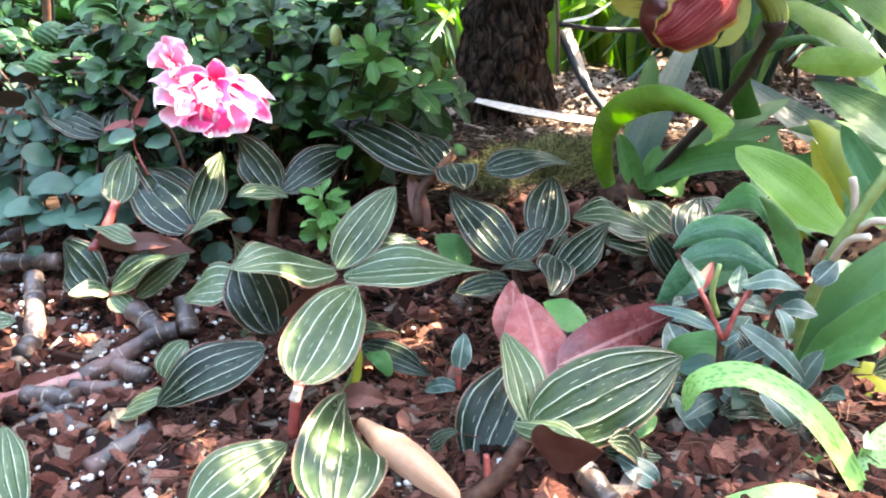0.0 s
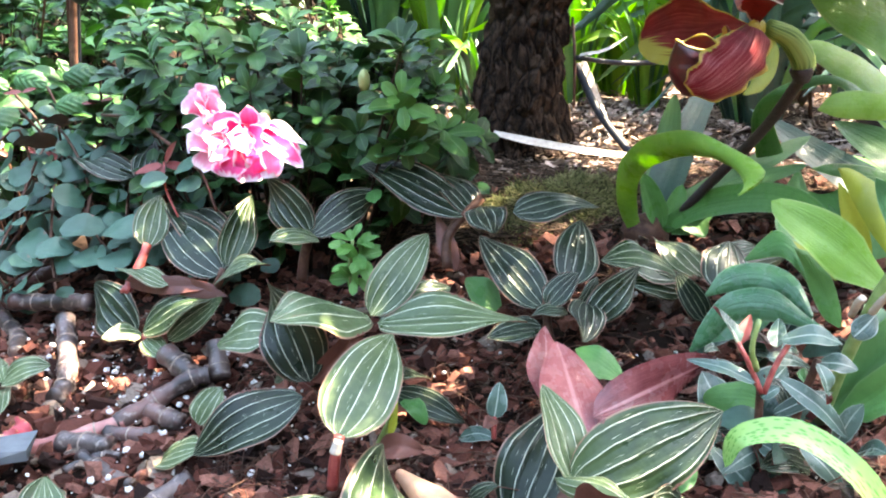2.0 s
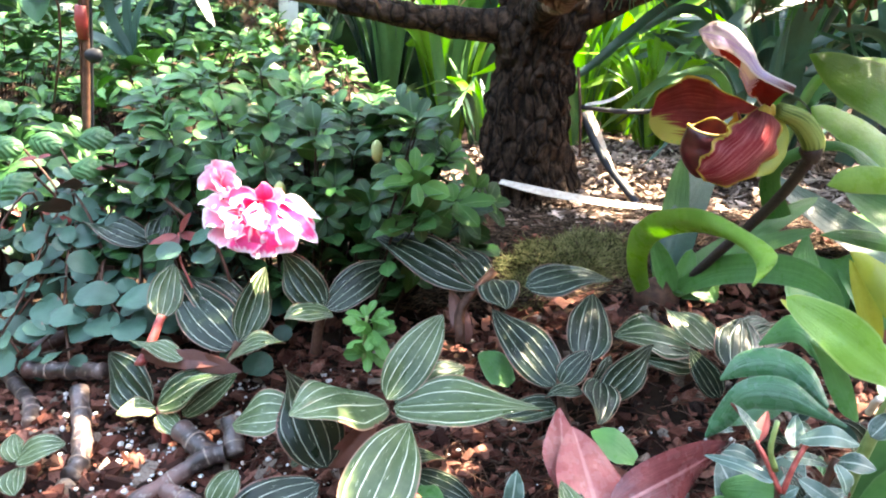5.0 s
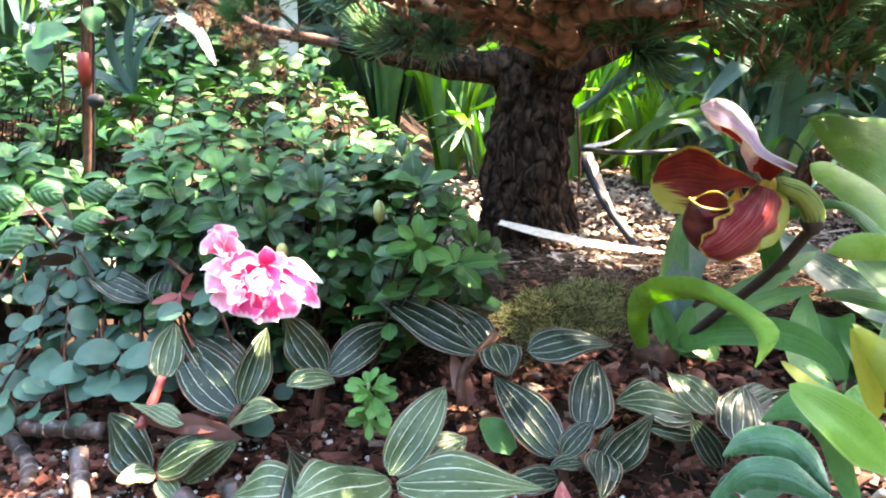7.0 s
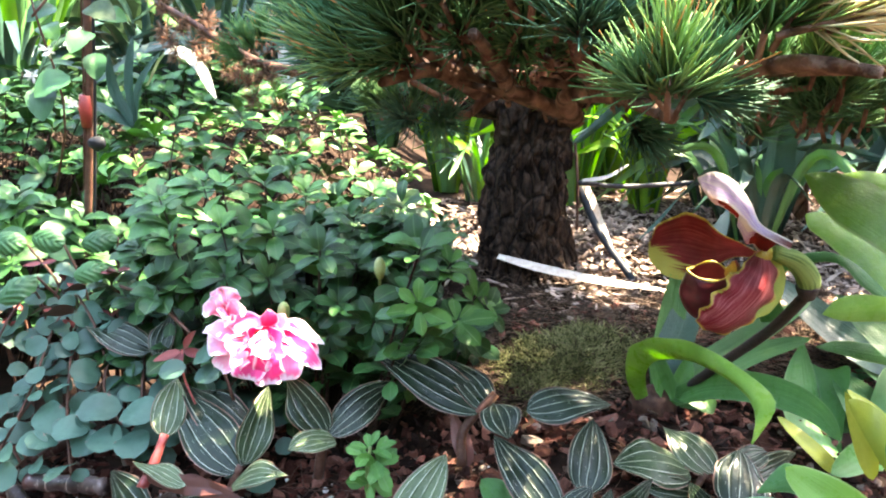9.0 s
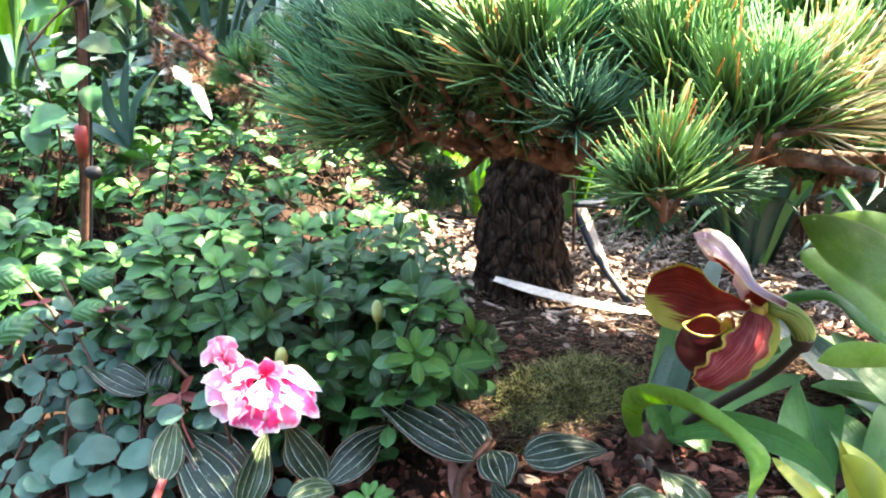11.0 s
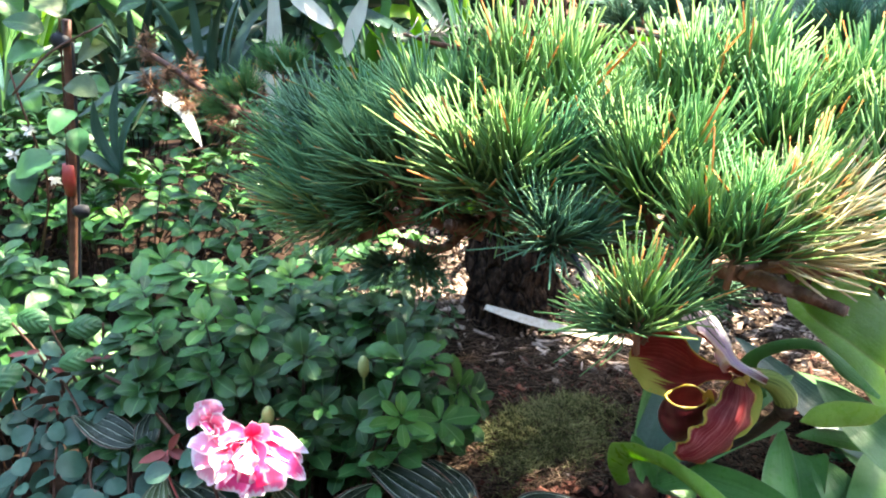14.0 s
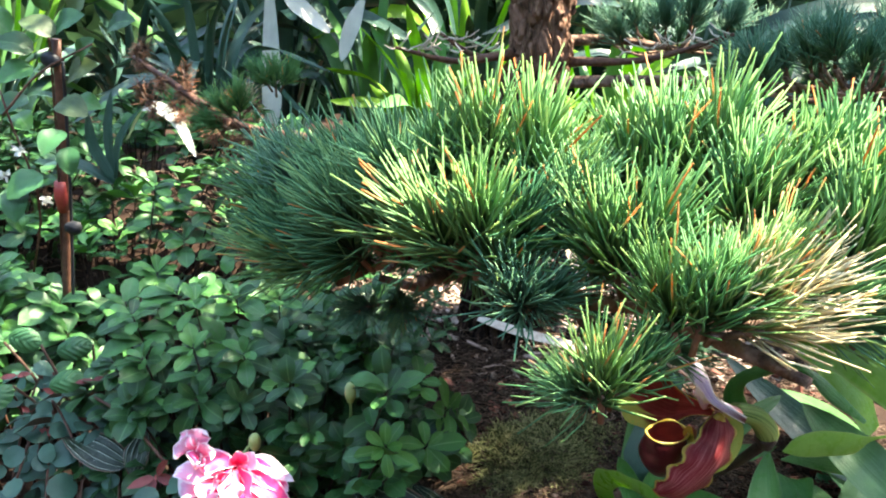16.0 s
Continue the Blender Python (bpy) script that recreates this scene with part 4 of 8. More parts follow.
jewel_leaf(p, (-0.1640, 0.4500, 0.0600), (-0.2240, 0.5050, 0.0910), 0.0374, (-0.1003, -0.7519, 0.6516), JEWEL_DARK, 0.05, 0.12)
jewel_leaf(p, (-0.1610, 0.4750, 0.0660), (-0.2270, 0.5200, 0.0970), 0.0339, (-0.0995, -0.5970, 0.7960), JEWEL_DARK, 0.1, 0.12)
jewel_leaf(p, (-0.1610, 0.4500, 0.0650), (-0.1510, 0.4820, 0.1080), 0.0237, (0.3990, -0.8479, 0.3491), JEWEL_MID, 0.06, 0.25)
jewel_leaf(p, (-0.1670, 0.4400, 0.0560), (-0.1230, 0.4150, 0.0750), 0.0210, (0.0995, -0.5970, 0.7960), JEWEL_PALE, 0.18, 0.1)
jewel_leaf(p, (-0.1970, 0.4400, 0.0550), (-0.2400, 0.4600, 0.0620), 0.0152, (0.0000, -0.5433, 0.8396), JEWEL_PALE, 0.1, 0.1)
jewel_leaf(p, (-0.2350, 0.4600, 0.0520), (-0.1610, 0.4300, 0.0570), 0.0126, (0.0000, -0.9945, 0.1047), JEWEL_UNDER, 0.05, 0.2, under=JEWEL_UNDER, name="curled_leaf", label="leaf with red-brown underside showing")
jewel_leaf(p, (-0.2030, 0.4500, 0.0560), (-0.1540, 0.4250, 0.0520), 0.0123, (0.0000, -0.9762, 0.2169), JEWEL_UNDER, 0.05, 0.2, under=JEWEL_UNDER, name="curled_leaf", label="leaf with red-brown underside showing")
stem(p, [(-0.2330, 0.4550, 0.0450), (-0.2290, 0.4650, 0.0560), (-0.2230, 0.4750, 0.0750)], 0.0038, STEM_RED, "red_stem", "bright red leaf stalk")
stem(p, [(-0.1810, 0.4500, 0.0370), (-0.1710, 0.4500, 0.0480), (-0.1640, 0.4520, 0.0630)], 0.0035)

p = jewel_orchid((-0.1120, 0.4500, 0.0580), "jewel orchid with three dark striped leaves on a brown stem")
jewel_leaf(p, (-0.1060, 0.4500, 0.0860), (-0.1370, 0.4700, 0.1210), 0.0279, (-0.2074, -0.8296, 0.5185), JEWEL_DARK, 0.06, 0.14)
jewel_leaf(p, (-0.1040, 0.4500, 0.0860), (-0.0630, 0.4880, 0.1090), 0.0250, (0.1041, -0.7288, 0.6768), JEWEL_DARK, 0.1, 0.12)
jewel_leaf(p, (-0.1000, 0.4480, 0.0840), (-0.1260, 0.4250, 0.0870), 0.0214, (0.0000, -0.5070, 0.8619), JEWEL_PALE, 0.15, 0.1)
stem(p, [(-0.1120, 0.4500, 0.0560), (-0.1100, 0.4500, 0.0710), (-0.1060, 0.4500, 0.0850)], 0.0038)

p = jewel_orchid((-0.0150, 0.4600, 0.0650), "jewel orchid with long dark leaves close to the moss")
jewel_leaf(p, (-0.0010, 0.4650, 0.0970), (-0.0770, 0.4900, 0.1300), 0.0329, (0.0000, -0.7071, 0.7071), JEWEL_DARK, 0.06, 0.12)
jewel_leaf(p, (0.0040, 0.4650, 0.0980), (-0.0290, 0.5000, 0.1210), 0.0254, (0.1036, -0.6213, 0.7767), JEWEL_DARK, 0.1, 0.12)
jewel_leaf(p, (0.0060, 0.4620, 0.1030), (0.0130, 0.4380, 0.0890), 0.0276, (0.0000, -0.8000, 0.6000), JEWEL_DARK, 0.1, 0.12)
jewel_leaf(p, (0.0270, 0.4600, 0.0990), (0.0850, 0.4640, 0.1020), 0.0310, (0.0000, -0.5433, 0.8396), JEWEL_DARK, 0.14, 0.05)
stem(p, [(-0.0160, 0.4550, 0.0620), (-0.0150, 0.4620, 0.0840), (0.0070, 0.4680, 0.1080)], 0.0036)
jewel_leaf(p, (-0.0110, 0.4580, 0.0600), (-0.0230, 0.4700, 0.0960), 0.0129, (0.1025, -0.9734, 0.2049), JEWEL_UNDER, 0.03, 0.3, under=JEWEL_UNDER, name="sheath", label="brown hanging leaf seen from below")

p = jewel_orchid((0.0480, 0.4000, 0.0260), "jewel orchid with wavy dark green leaves")
jewel_leaf(p, (0.0420, 0.4050, 0.0510), (0.0050, 0.4500, 0.0860), 0.0295, (-0.1543, -0.7715, 0.6172), JEWEL_DARK, 0.07, 0.14)
jewel_leaf(p, (0.0600, 0.4200, 0.0610), (0.0710, 0.4550, 0.0950), 0.0302, (0.1009, -0.8575, 0.5044), JEWEL_DARK, 0.06, 0.12)
jewel_leaf(p, (0.0430, 0.4020, 0.0530), (0.0620, 0.4100, 0.0710), 0.0173, (-0.3070, -0.7675, 0.5628), JEWEL_DARK, 0.1, 0.2)
jewel_leaf(p, (0.0550, 0.4000, 0.0500), (0.0320, 0.3920, 0.0490), 0.0128, (0.0000, -0.5070, 0.8619), JEWEL_DARK, 0.15)
jewel_leaf(p, (0.0670, 0.4050, 0.0540), (0.0600, 0.3770, 0.0390), 0.0241, (0.1504, -0.8521, 0.5013), JEWEL_DARK, 0.05, 0.25)
jewel_leaf(p, (0.0670, 0.4000, 0.0430), (0.1010, 0.4170, 0.0730), 0.0223, (0.3030, -0.8081, 0.5051), JEWEL_DARK, 0.08, 0.1)
jewel_leaf(p, (0.0630, 0.4050, 0.0490), (0.0750, 0.4150, 0.0670), 0.0137, (0.4880, -0.7807, 0.3904), JEWEL_DARK, 0.08, 0.2)
jewel_leaf(p, (0.0400, 0.4000, 0.0400), (0.0070, 0.3950, 0.0350), 0.0206, (0.0000, -0.5070, 0.8619), JEWEL_DARK, 0.08)
jewel_leaf(p, (0.0790, 0.3650, 0.0230), (0.0560, 0.3750, 0.0360), 0.0189, (0.0000, -0.6000, 0.8000), BROAD, 0.08, under=BROAD)
jewel_leaf(p, (0.0160, 0.4300, 0.0420), (-0.0040, 0.4400, 0.0600), 0.0204, (0.0000, -0.7071, 0.7071), BROAD, 0.08, under=BROAD)
stem(p, [(0.0480, 0.4000, 0.0240), (0.0440, 0.4020, 0.0390), (0.0430, 0.4060, 0.0570)], 0.003)

p = jewel_orchid((0.1300, 0.4500, 0.0250), "jewel orchid with paler leaves at the foot of the slipper orchid")
jewel_leaf(p, (0.1370, 0.4550, 0.0590), (0.0820, 0.4400, 0.0710), 0.0370, (0.0000, -0.5070, 0.8619), JEWEL_MID, 0.14, 0.05)
jewel_leaf(p, (0.1540, 0.4550, 0.0570), (0.1270, 0.4890, 0.0770), 0.0303, (0.0000, -0.7071, 0.7071), JEWEL_MID, 0.12, 0.1)
jewel_leaf(p, (0.1370, 0.4400, 0.0510), (0.0980, 0.4350, 0.0590), 0.0186, (0.0000, -0.8619, 0.5070), JEWEL_MID, 0.08, 0.1)
jewel_leaf(p, (0.1430, 0.4150, 0.0390), (0.1240, 0.4200, 0.0690), 0.0178, (-0.1988, -0.8447, 0.4969), JEWEL_DARK, 0.06, 0.14)
jewel_leaf(p, (0.1470, 0.4000, 0.0610), (0.1590, 0.4300, 0.0860), 0.0359, (0.1009, -0.8575, 0.5044), JEWEL_DARK, 0.05, 0.12)
jewel_leaf(p, (0.1570, 0.4200, 0.0690), (0.2110, 0.4600, 0.0690), 0.0167, (0.1005, -0.7035, 0.7035), JEWEL_DARK, 0.08, 0.12)
jewel_leaf(p, (0.1810, 0.4400, 0.0800), (0.1430, 0.4200, 0.0730), 0.0170, (0.0000, -0.6000, 0.8000), JEWEL_DARK, 0.08, 0.12)
stem(p, [(0.1300, 0.4500, 0.0230), (0.1370, 0.4500, 0.0410), (0.1480, 0.4550, 0.0570)], 0.003)

# at the far left edge and behind the round-leaved creeper
p = jewel_orchid((-0.2830, 0.4000, -0.0050), "small pale jewel orchid at the bed's edge")
jewel_leaf(p, (-0.2870, 0.4000, 0.0050), (-0.2560, 0.4000, 0.0160), 0.0195, (0.0000, -0.5070, 0.8619), JEWEL_PALE, 0.15)
jewel_leaf(p, (-0.2870, 0.4000, 0.0050), (-0.3000, 0.4200, 0.0130), 0.0144, (0.0000, -0.8480, 0.5300), JEWEL_PALE, 0.15)
jewel_leaf(p, (-0.2870, 0.4000, 0.0010), (-0.2780, 0.3800, -0.0070), 0.0182, (0.0000, -0.8480, 0.5300), JEWEL_PALE, 0.15)
stem(p, [(-0.2820, 0.4000, -0.0100), (-0.2870, 0.4000, 0.0030)], 0.002)
p = jewel_orchid((-0.2150, 0.3100, -0.0510), "jewel orchid leaf pair hanging over the slate")
jewel_leaf(p, (-0.1750, 0.2550, -0.0170), (-0.2060, 0.3000, -0.0000), 0.0210, (0.0995, -0.7960, 0.5970), JEWEL_PALE, 0.1)
jewel_leaf(p, (-0.2100, 0.3000, -0.0240), (-0.2170, 0.3200, -0.0110), 0.0216, (0.0995, -0.7960, 0.5970), JEWEL_MID, 0.1)
stem(p, [(-0.2060, 0.3000, -0.0520), (-0.2070, 0.3020, -0.0450)], 0.002)
p = jewel_orchid((-0.2670, 0.5600, 0.0860), "dark jewel orchid leaves in the shade of the azalea")
jewel_leaf(p, (-0.2560, 0.5400, 0.1140), (-0.3230, 0.5700, 0.1260), 0.0268, (0.0000, -0.7071, 0.7071), JEWEL_DARK, 0.1)
jewel_leaf(p, (-0.2480, 0.5300, 0.1120), (-0.2470, 0.5600, 0.1400), 0.0197, (0.2074, -0.8296, 0.5185), JEWEL_DARK, 0.1)
stem(p, [(-0.2560, 0.5500, 0.0870), (-0.2550, 0.5400, 0.1110)], 0.0025)


# ---- small-leaved shrubs ----
def small_leaf(name, length, width, outline, arch, fold, materials, ribs=0.0, curl=0.0, nu=6, nv=4):
    """A leaf on its own, along +x with its face up, to be shared by many pieces."""
    sh = Shape()
    blade(sh, [(0, 0, 0), (length * 0.5, 0, length * arch), (length, 0, 0)], width, (0, 0, 1), outline, fold, 0.06, 1.5, nu, nv, 0.0004, ribs=ribs, curl=curl, seed=rng.uniform(0, 6))
    return sh.mesh(name, materials)


def pose_leaf(at, along, up, size=1.0):
    along = Vector(along).normalized()
    side = Vector(up).cross(along)
    side = side.normalized() if side.length > 1e-5 else along.orthogonal().normalized()
    n = along.cross(side)
    m = Matrix((along, side, n)).transposed().to_4x4()
    return Matrix.Translation(at) @ m @ Matrix.Diagonal((size, size, size, 1))


def add_mesh(shape, me, m):
    """Lay a shared leaf into a joined mesh."""
    start = len(shape.v)
    shape.v += [tuple(m @ v.co) for v in me.vertices]
    uv = [(0.5, 0.5)] * len(me.vertices)
    for loop, d in zip(me.loops, me.uv_layers[0].data):
        uv[loop.vertex_index] = tuple(d.uv)
    shape.uv += uv
    for q in me.polygons:
        shape.f.append(tuple(start + i for i in q.vertices))
        shape.m.append(q.material_index)


AZALEA_DARKS = [small_leaf("azalea_leaf", l, w, spoon, a, 0.2, [AZALEA_TOP, AZALEA_TOP]) for l, w, a in ((0.023, 0.0125, 0.10), (0.020, 0.0110, 0.05), (0.026, 0.0135, 0.12))]
AZALEA_BRIGHTS = [small_leaf("azalea_leaf_fresh", l, w, spoon, a, 0.22, [AZALEA_FRESH, AZALEA_FRESH]) for l, w, a in ((0.023, 0.0112, 0.08), (0.020, 0.0100, 0.05))]


def rosette(top, axis, n, leaves, size, steep):
    """The poses of a whorl of leaves round a shoot's end, inner ones steeper."""
    out = []
    side = Vector(axis).orthogonal().normalized()
    axis = Vector(axis).normalized()
    start = rng.uniform(0, 6.283)
    for k in range(n):
        spread = Matrix.Rotation(start + k * 2.39996, 3, axis) @ side
        s = k / max(1, n - 1)
        rise = steep * (1.15 - 1.25 * s) + rng.gauss(0, 0.26)
        d = (spread + axis * rise).normalized()
        out.append((rng.choice(leaves), pose_leaf(Vector(top) - axis * (0.010 * s) + spread * 0.001, d, axis + Vector((rng.gauss(0, 0.28), rng.gauss(0, 0.28), rng.gauss(0, 0.15))), size * (0.62 + 0.42 * s) * rng.uniform(0.8, 1.15))))
    return out


def shrub(name, base, label, shoots, parts_limit, fresh_share, extra, seed, size=1.0, fresh_at=()):
    """A twiggy shrub: a branch to each shoot, a whorl at its end, and leaves down its length."""
    rng.seed(seed)
    top = thing(name, base, label, "shrub", "azalea shrubs")
    rest, made = Shape(), 0
    base = Vector(base)
    for i, (at, axis) in enumerate(shoots):
        at = Vector(at)
        root = Vector((base.x + (at.x - base.x) * 0.55, base.y + (at.y - base.y) * 0.6, 0))
        root.z = ground_z(root.x, root.y) - 0.004
        mid = root.lerp(at, 0.55) + Vector((0, 0, 0.012))
        path = curve([root, mid, at], 6)
        wood = Shape()
        wood.tube(path, [0.0017 - 0.0002 * k for k in range(7)], 5)
        twig = part("twig", wood, STEM_DARK, top)
        leaves = AZALEA_BRIGHTS if rng.random() < fresh_share or i in fresh_at else AZALEA_DARKS
        poses = rosette(at, axis, rng.randint(7, 10), leaves, size * rng.uniform(0.85, 1.15), 0.55)
        for k in range(extra):
            q = path[rng.randint(1, 5)].lerp(path[6], rng.random() ** 1.5)
            d = Vector((rng.gauss(0, 1), rng.gauss(0, 1) - 0.3, rng.gauss(0.1, 0.5)))
            poses.append((rng.choice(AZALEA_DARKS), pose_leaf(q, d, Vector((rng.gauss(0, 0.4), -0.4, 1)), size * rng.uniform(0.7, 1.1))))
        for me, m in poses:
            if made < parts_limit:
                piece("leaf", me, m, twig)
                made += 1
            else:
                add_mesh(rest, me, m)
    if rest.v:
        ob = part("foliage", rest, [AZALEA_TOP, AZALEA_TOP], top)
        ob["kind"] = "stuff"
    return top


def dome_shoots(cx, cy, rx, ry, height, n, low=0.25, lean=(0, -0.25)):
    """Shoot ends spread evenly over an uneven dome above the ground."""
    out = []
    for i in range(n):
        r, a = ((i + 0.5) / n) ** 0.5, i * 2.39996
        x, y = cx + math.cos(a) * rx * r + rng.gauss(0, 0.008), cy + math.sin(a) * ry * r + rng.gauss(0, 0.008)
        h = height(x, y) if callable(height) else height
        z = ground_z(x, y) + h * (low + (1 - low) * math.sqrt(max(0.0, 1 - r * r))) + rng.gauss(0, 0.015)
        axis = Vector(((x - cx) / rx * 0.5 + lean[0] + rng.gauss(0, 0.2), (y - cy) / ry * 0.4 + lean[1] + rng.gauss(0, 0.2), 1.0))
        out.append(((x, y, z), axis.normalized()))
    return out


# shoots that stand out, front ones first, then the dome behind them
rng.seed(21)
front = [
    ((-0.0450, 0.4560, 0.1740), (0.0, -0.8, 0.6)), ((-0.0440, 0.4700, 0.2080), (0.05, -0.4, 0.9)), ((-0.0180, 0.5000, 0.1520), (0.2, -0.7, 0.5)),
    ((-0.0020, 0.5580, 0.1540), (0.5, -0.5, 0.6)), ((-0.0440, 0.4760, 0.1420), (0.1, -0.9, -0.2)), ((-0.0690, 0.5860, 0.1980), (0.0, -0.2, 1)),
    ((-0.0230, 0.5550, 0.1820), (0.3, -0.3, 0.9)), ((-0.1190, 0.5280, 0.1930), (0.0, -0.3, 1.0)), ((-0.1050, 0.5050, 0.1620), (0, -0.7, 0.6)),
    ((-0.2520, 0.5620, 0.2330), (0.0, -0.4, 1.0)), ((-0.2050, 0.5700, 0.2420), (0.0, -0.4, 1.0)), ((-0.1680, 0.5600, 0.2480), (0.1, -0.4, 1.0)),
    ((-0.2300, 0.6000, 0.2420), (0, -0.3, 1)), ((-0.1450, 0.6050, 0.2360), (0.1, -0.2, 1)), ((-0.2830, 0.6200, 0.2260), (-0.1, -0.3, 1)),
    ((-0.2370, 0.5400, 0.2050), (-0.1, -0.6, 0.8)), ((-0.1970, 0.5380, 0.2140), (0, -0.6, 0.8)), ((-0.1560, 0.5300, 0.2120), (0, -0.6, 0.8)),
    ((-0.2700, 0.5600, 0.1940), (-0.2, -0.5, 0.8)), ((-0.1570, 0.5150, 0.1780), (0, -0.8, 0.5)), ((-0.1910, 0.5200, 0.1800), (-0.1, -0.8, 0.5)),
    ((-0.2460, 0.5300, 0.1700), (-0.2, -0.7, 0.6)), ((-0.1110, 0.4980, 0.1400), (0.1, -0.9, 0.1)), ((-0.0780, 0.5000, 0.1500), (0, -0.9, 0.2)),
    ((-0.0950, 0.5400, 0.1850), (0.1, -0.4, 0.9)), ((-0.0150, 0.5250, 0.1320), (0.5, -0.8, 0.0)), ((0.0080, 0.5650, 0.1400), (0.7, -0.5, 0.4)),
    ((-0.0706, 0.5854, 0.2119), (0, -0.5, 0.8)),
    ((-0.0451, 0.4958, 0.2007), (0, -0.5, 0.9)),
    ((-0.0453, 0.5657, 0.2050), (0.1, -0.3, 1)),
    ((-0.1154, 0.4990, 0.2017), (0, -0.6, 0.8)),
    ((-0.0864, 0.5844, 0.2050), (0, -0.3, 1)),
    ((-0.1193, 0.6600, 0.2047), (-0.17, -0.4, 0.9)),
    ((-0.1059, 0.6800, 0.2110), (-0.1, -0.4, 0.9)),
    ((-0.0672, 0.6600, 0.2181), (0.07, -0.4, 0.9)),
    ((-0.0403, 0.6200, 0.2016), (0.2, -0.4, 0.9)),
    ((-0.0303, 0.6000, 0.1846), (0.25, -0.4, 0.9)),
    ((-0.0589, 0.6000, 0.1940), (0.1, -0.4, 0.9)),
    ((-0.0780, 0.6000, 0.1915), (0.0, -0.4, 0.9)),
    ((-0.1132, 0.5800, 0.1867), (-0.2, -0.4, 0.9)),
    ((-0.0936, 0.5700, 0.1882), (-0.1, -0.4, 0.9)),
    ((-0.1455, 0.6600, 0.2019), (-0.3, -0.4, 0.9)),
    ((-0.1387, 0.7200, 0.2189), (-0.23, -0.4, 0.9)),
    ((-0.1010, 0.7400, 0.2237), (-0.05, -0.4, 0.9)),
    ((-0.0640, 0.7000, 0.2014), (0.1, -0.4, 0.9)),
    ((-0.0347, 0.5700, 0.1749), (0.23, -0.4, 0.9)),
]
front = [(p, Vector(a).normalized()) for p, a in front]


def front_height(x, y):
    return float(np.interp(x, (-0.32, -0.22, -0.15, -0.09, -0.04, 0.02), (0.150, 0.165, 0.160, 0.130, 0.100, 0.070)))


shrub("azalea_shrub", (-0.15, 0.60, ground_z(-0.15, 0.60)), "low azalea shrub with glossy dark green leaves in whorls",
      front + dome_shoots(-0.165, 0.600, 0.165, 0.080, front_height, 58), 300, 0.36, 9, 3, 1.20, (0, 3, 27, 28, 29, 30))
rng.seed(22)
shrub("azalea_shrub", (-0.42, 0.86, ground_z(-0.42, 0.86)), "sunlit azalea shrub behind the stake", dome_shoots(-0.38, 0.88, 0.24, 0.12, 0.150, 50), 200, 0.4, 5, 4, 1.45)
rng.seed(23)
shrub("azalea_shrub", (-0.56, 0.74, ground_z(-0.56, 0.74)), "azalea shrub with dense green whorls beside the stake", dome_shoots(-0.50, 0.74, 0.14, 0.11, 0.18, 40), 100, 0.3, 6, 5, 1.45)
rng.seed(24)
shrub("azalea_shrub", (-0.07, 0.86, ground_z(-0.07, 0.86)), "thin sunlit azalea shoots beside the pine trunk", dome_shoots(-0.10, 0.84, 0.11, 0.07, 0.125, 22), 60, 0.8, 4, 6, 0.9)
rng.seed(25)
shrub("azalea_shrub", (-0.66, 1.0, ground_z(-0.66, 1.0)), "loose sunlit azalea shrub at the back of the bed", dome_shoots(-0.66, 1.02, 0.24, 0.12, 0.15, 46), 60, 0.5, 6, 7, 1.5)
rng.seed(26)
shrub("azalea_shrub", (-0.16, 1.1, ground_z(-0.16, 1.1)), "low leafy shrub in dappled light behind the azalea", dome_shoots(-0.22, 1.12, 0.18, 0.10, 0.09, 22), 40, 0.5, 5, 8, 1.35)

rng.seed(27)
shrub("azalea_shrub", (-0.56, 1.32, ground_z(-0.56, 1.32)), "shaded leafy shrub on the far bank", dome_shoots(-0.58, 1.32, 0.30, 0.10, 0.13, 44), 20, 0.2, 6, 9, 1.6)

# the bright seedling among the jewel orchids
rng.seed(31)
seedling = thing("azalea_seedling", (-0.0770, 0.4300, 0.0600), "bright green azalea seedling among jewel orchids", "seedling")
for at, axis, n in (((-0.0750, 0.4280, 0.0880), (0, -0.5, 1), 8), ((-0.0690, 0.4250, 0.0780), (0.3, -0.8, 0.5), 7), ((-0.0770, 0.4250, 0.0740), (-0.3, -0.8, 0.4), 6), ((-0.0750, 0.4250, 0.0640), (0, -0.9, 0.2), 5)):
    for me, m in rosette(at, axis, n, AZALEA_BRIGHTS, 0.86, 0.5):
        piece("leaf", me, m, seedling)
stem(seedling, [(-0.0770, 0.4300, 0.0590), (-0.0770, 0.4300, 0.0730), (-0.0750, 0.4300, 0.0870)], 0.0013, STEM_GREEN)


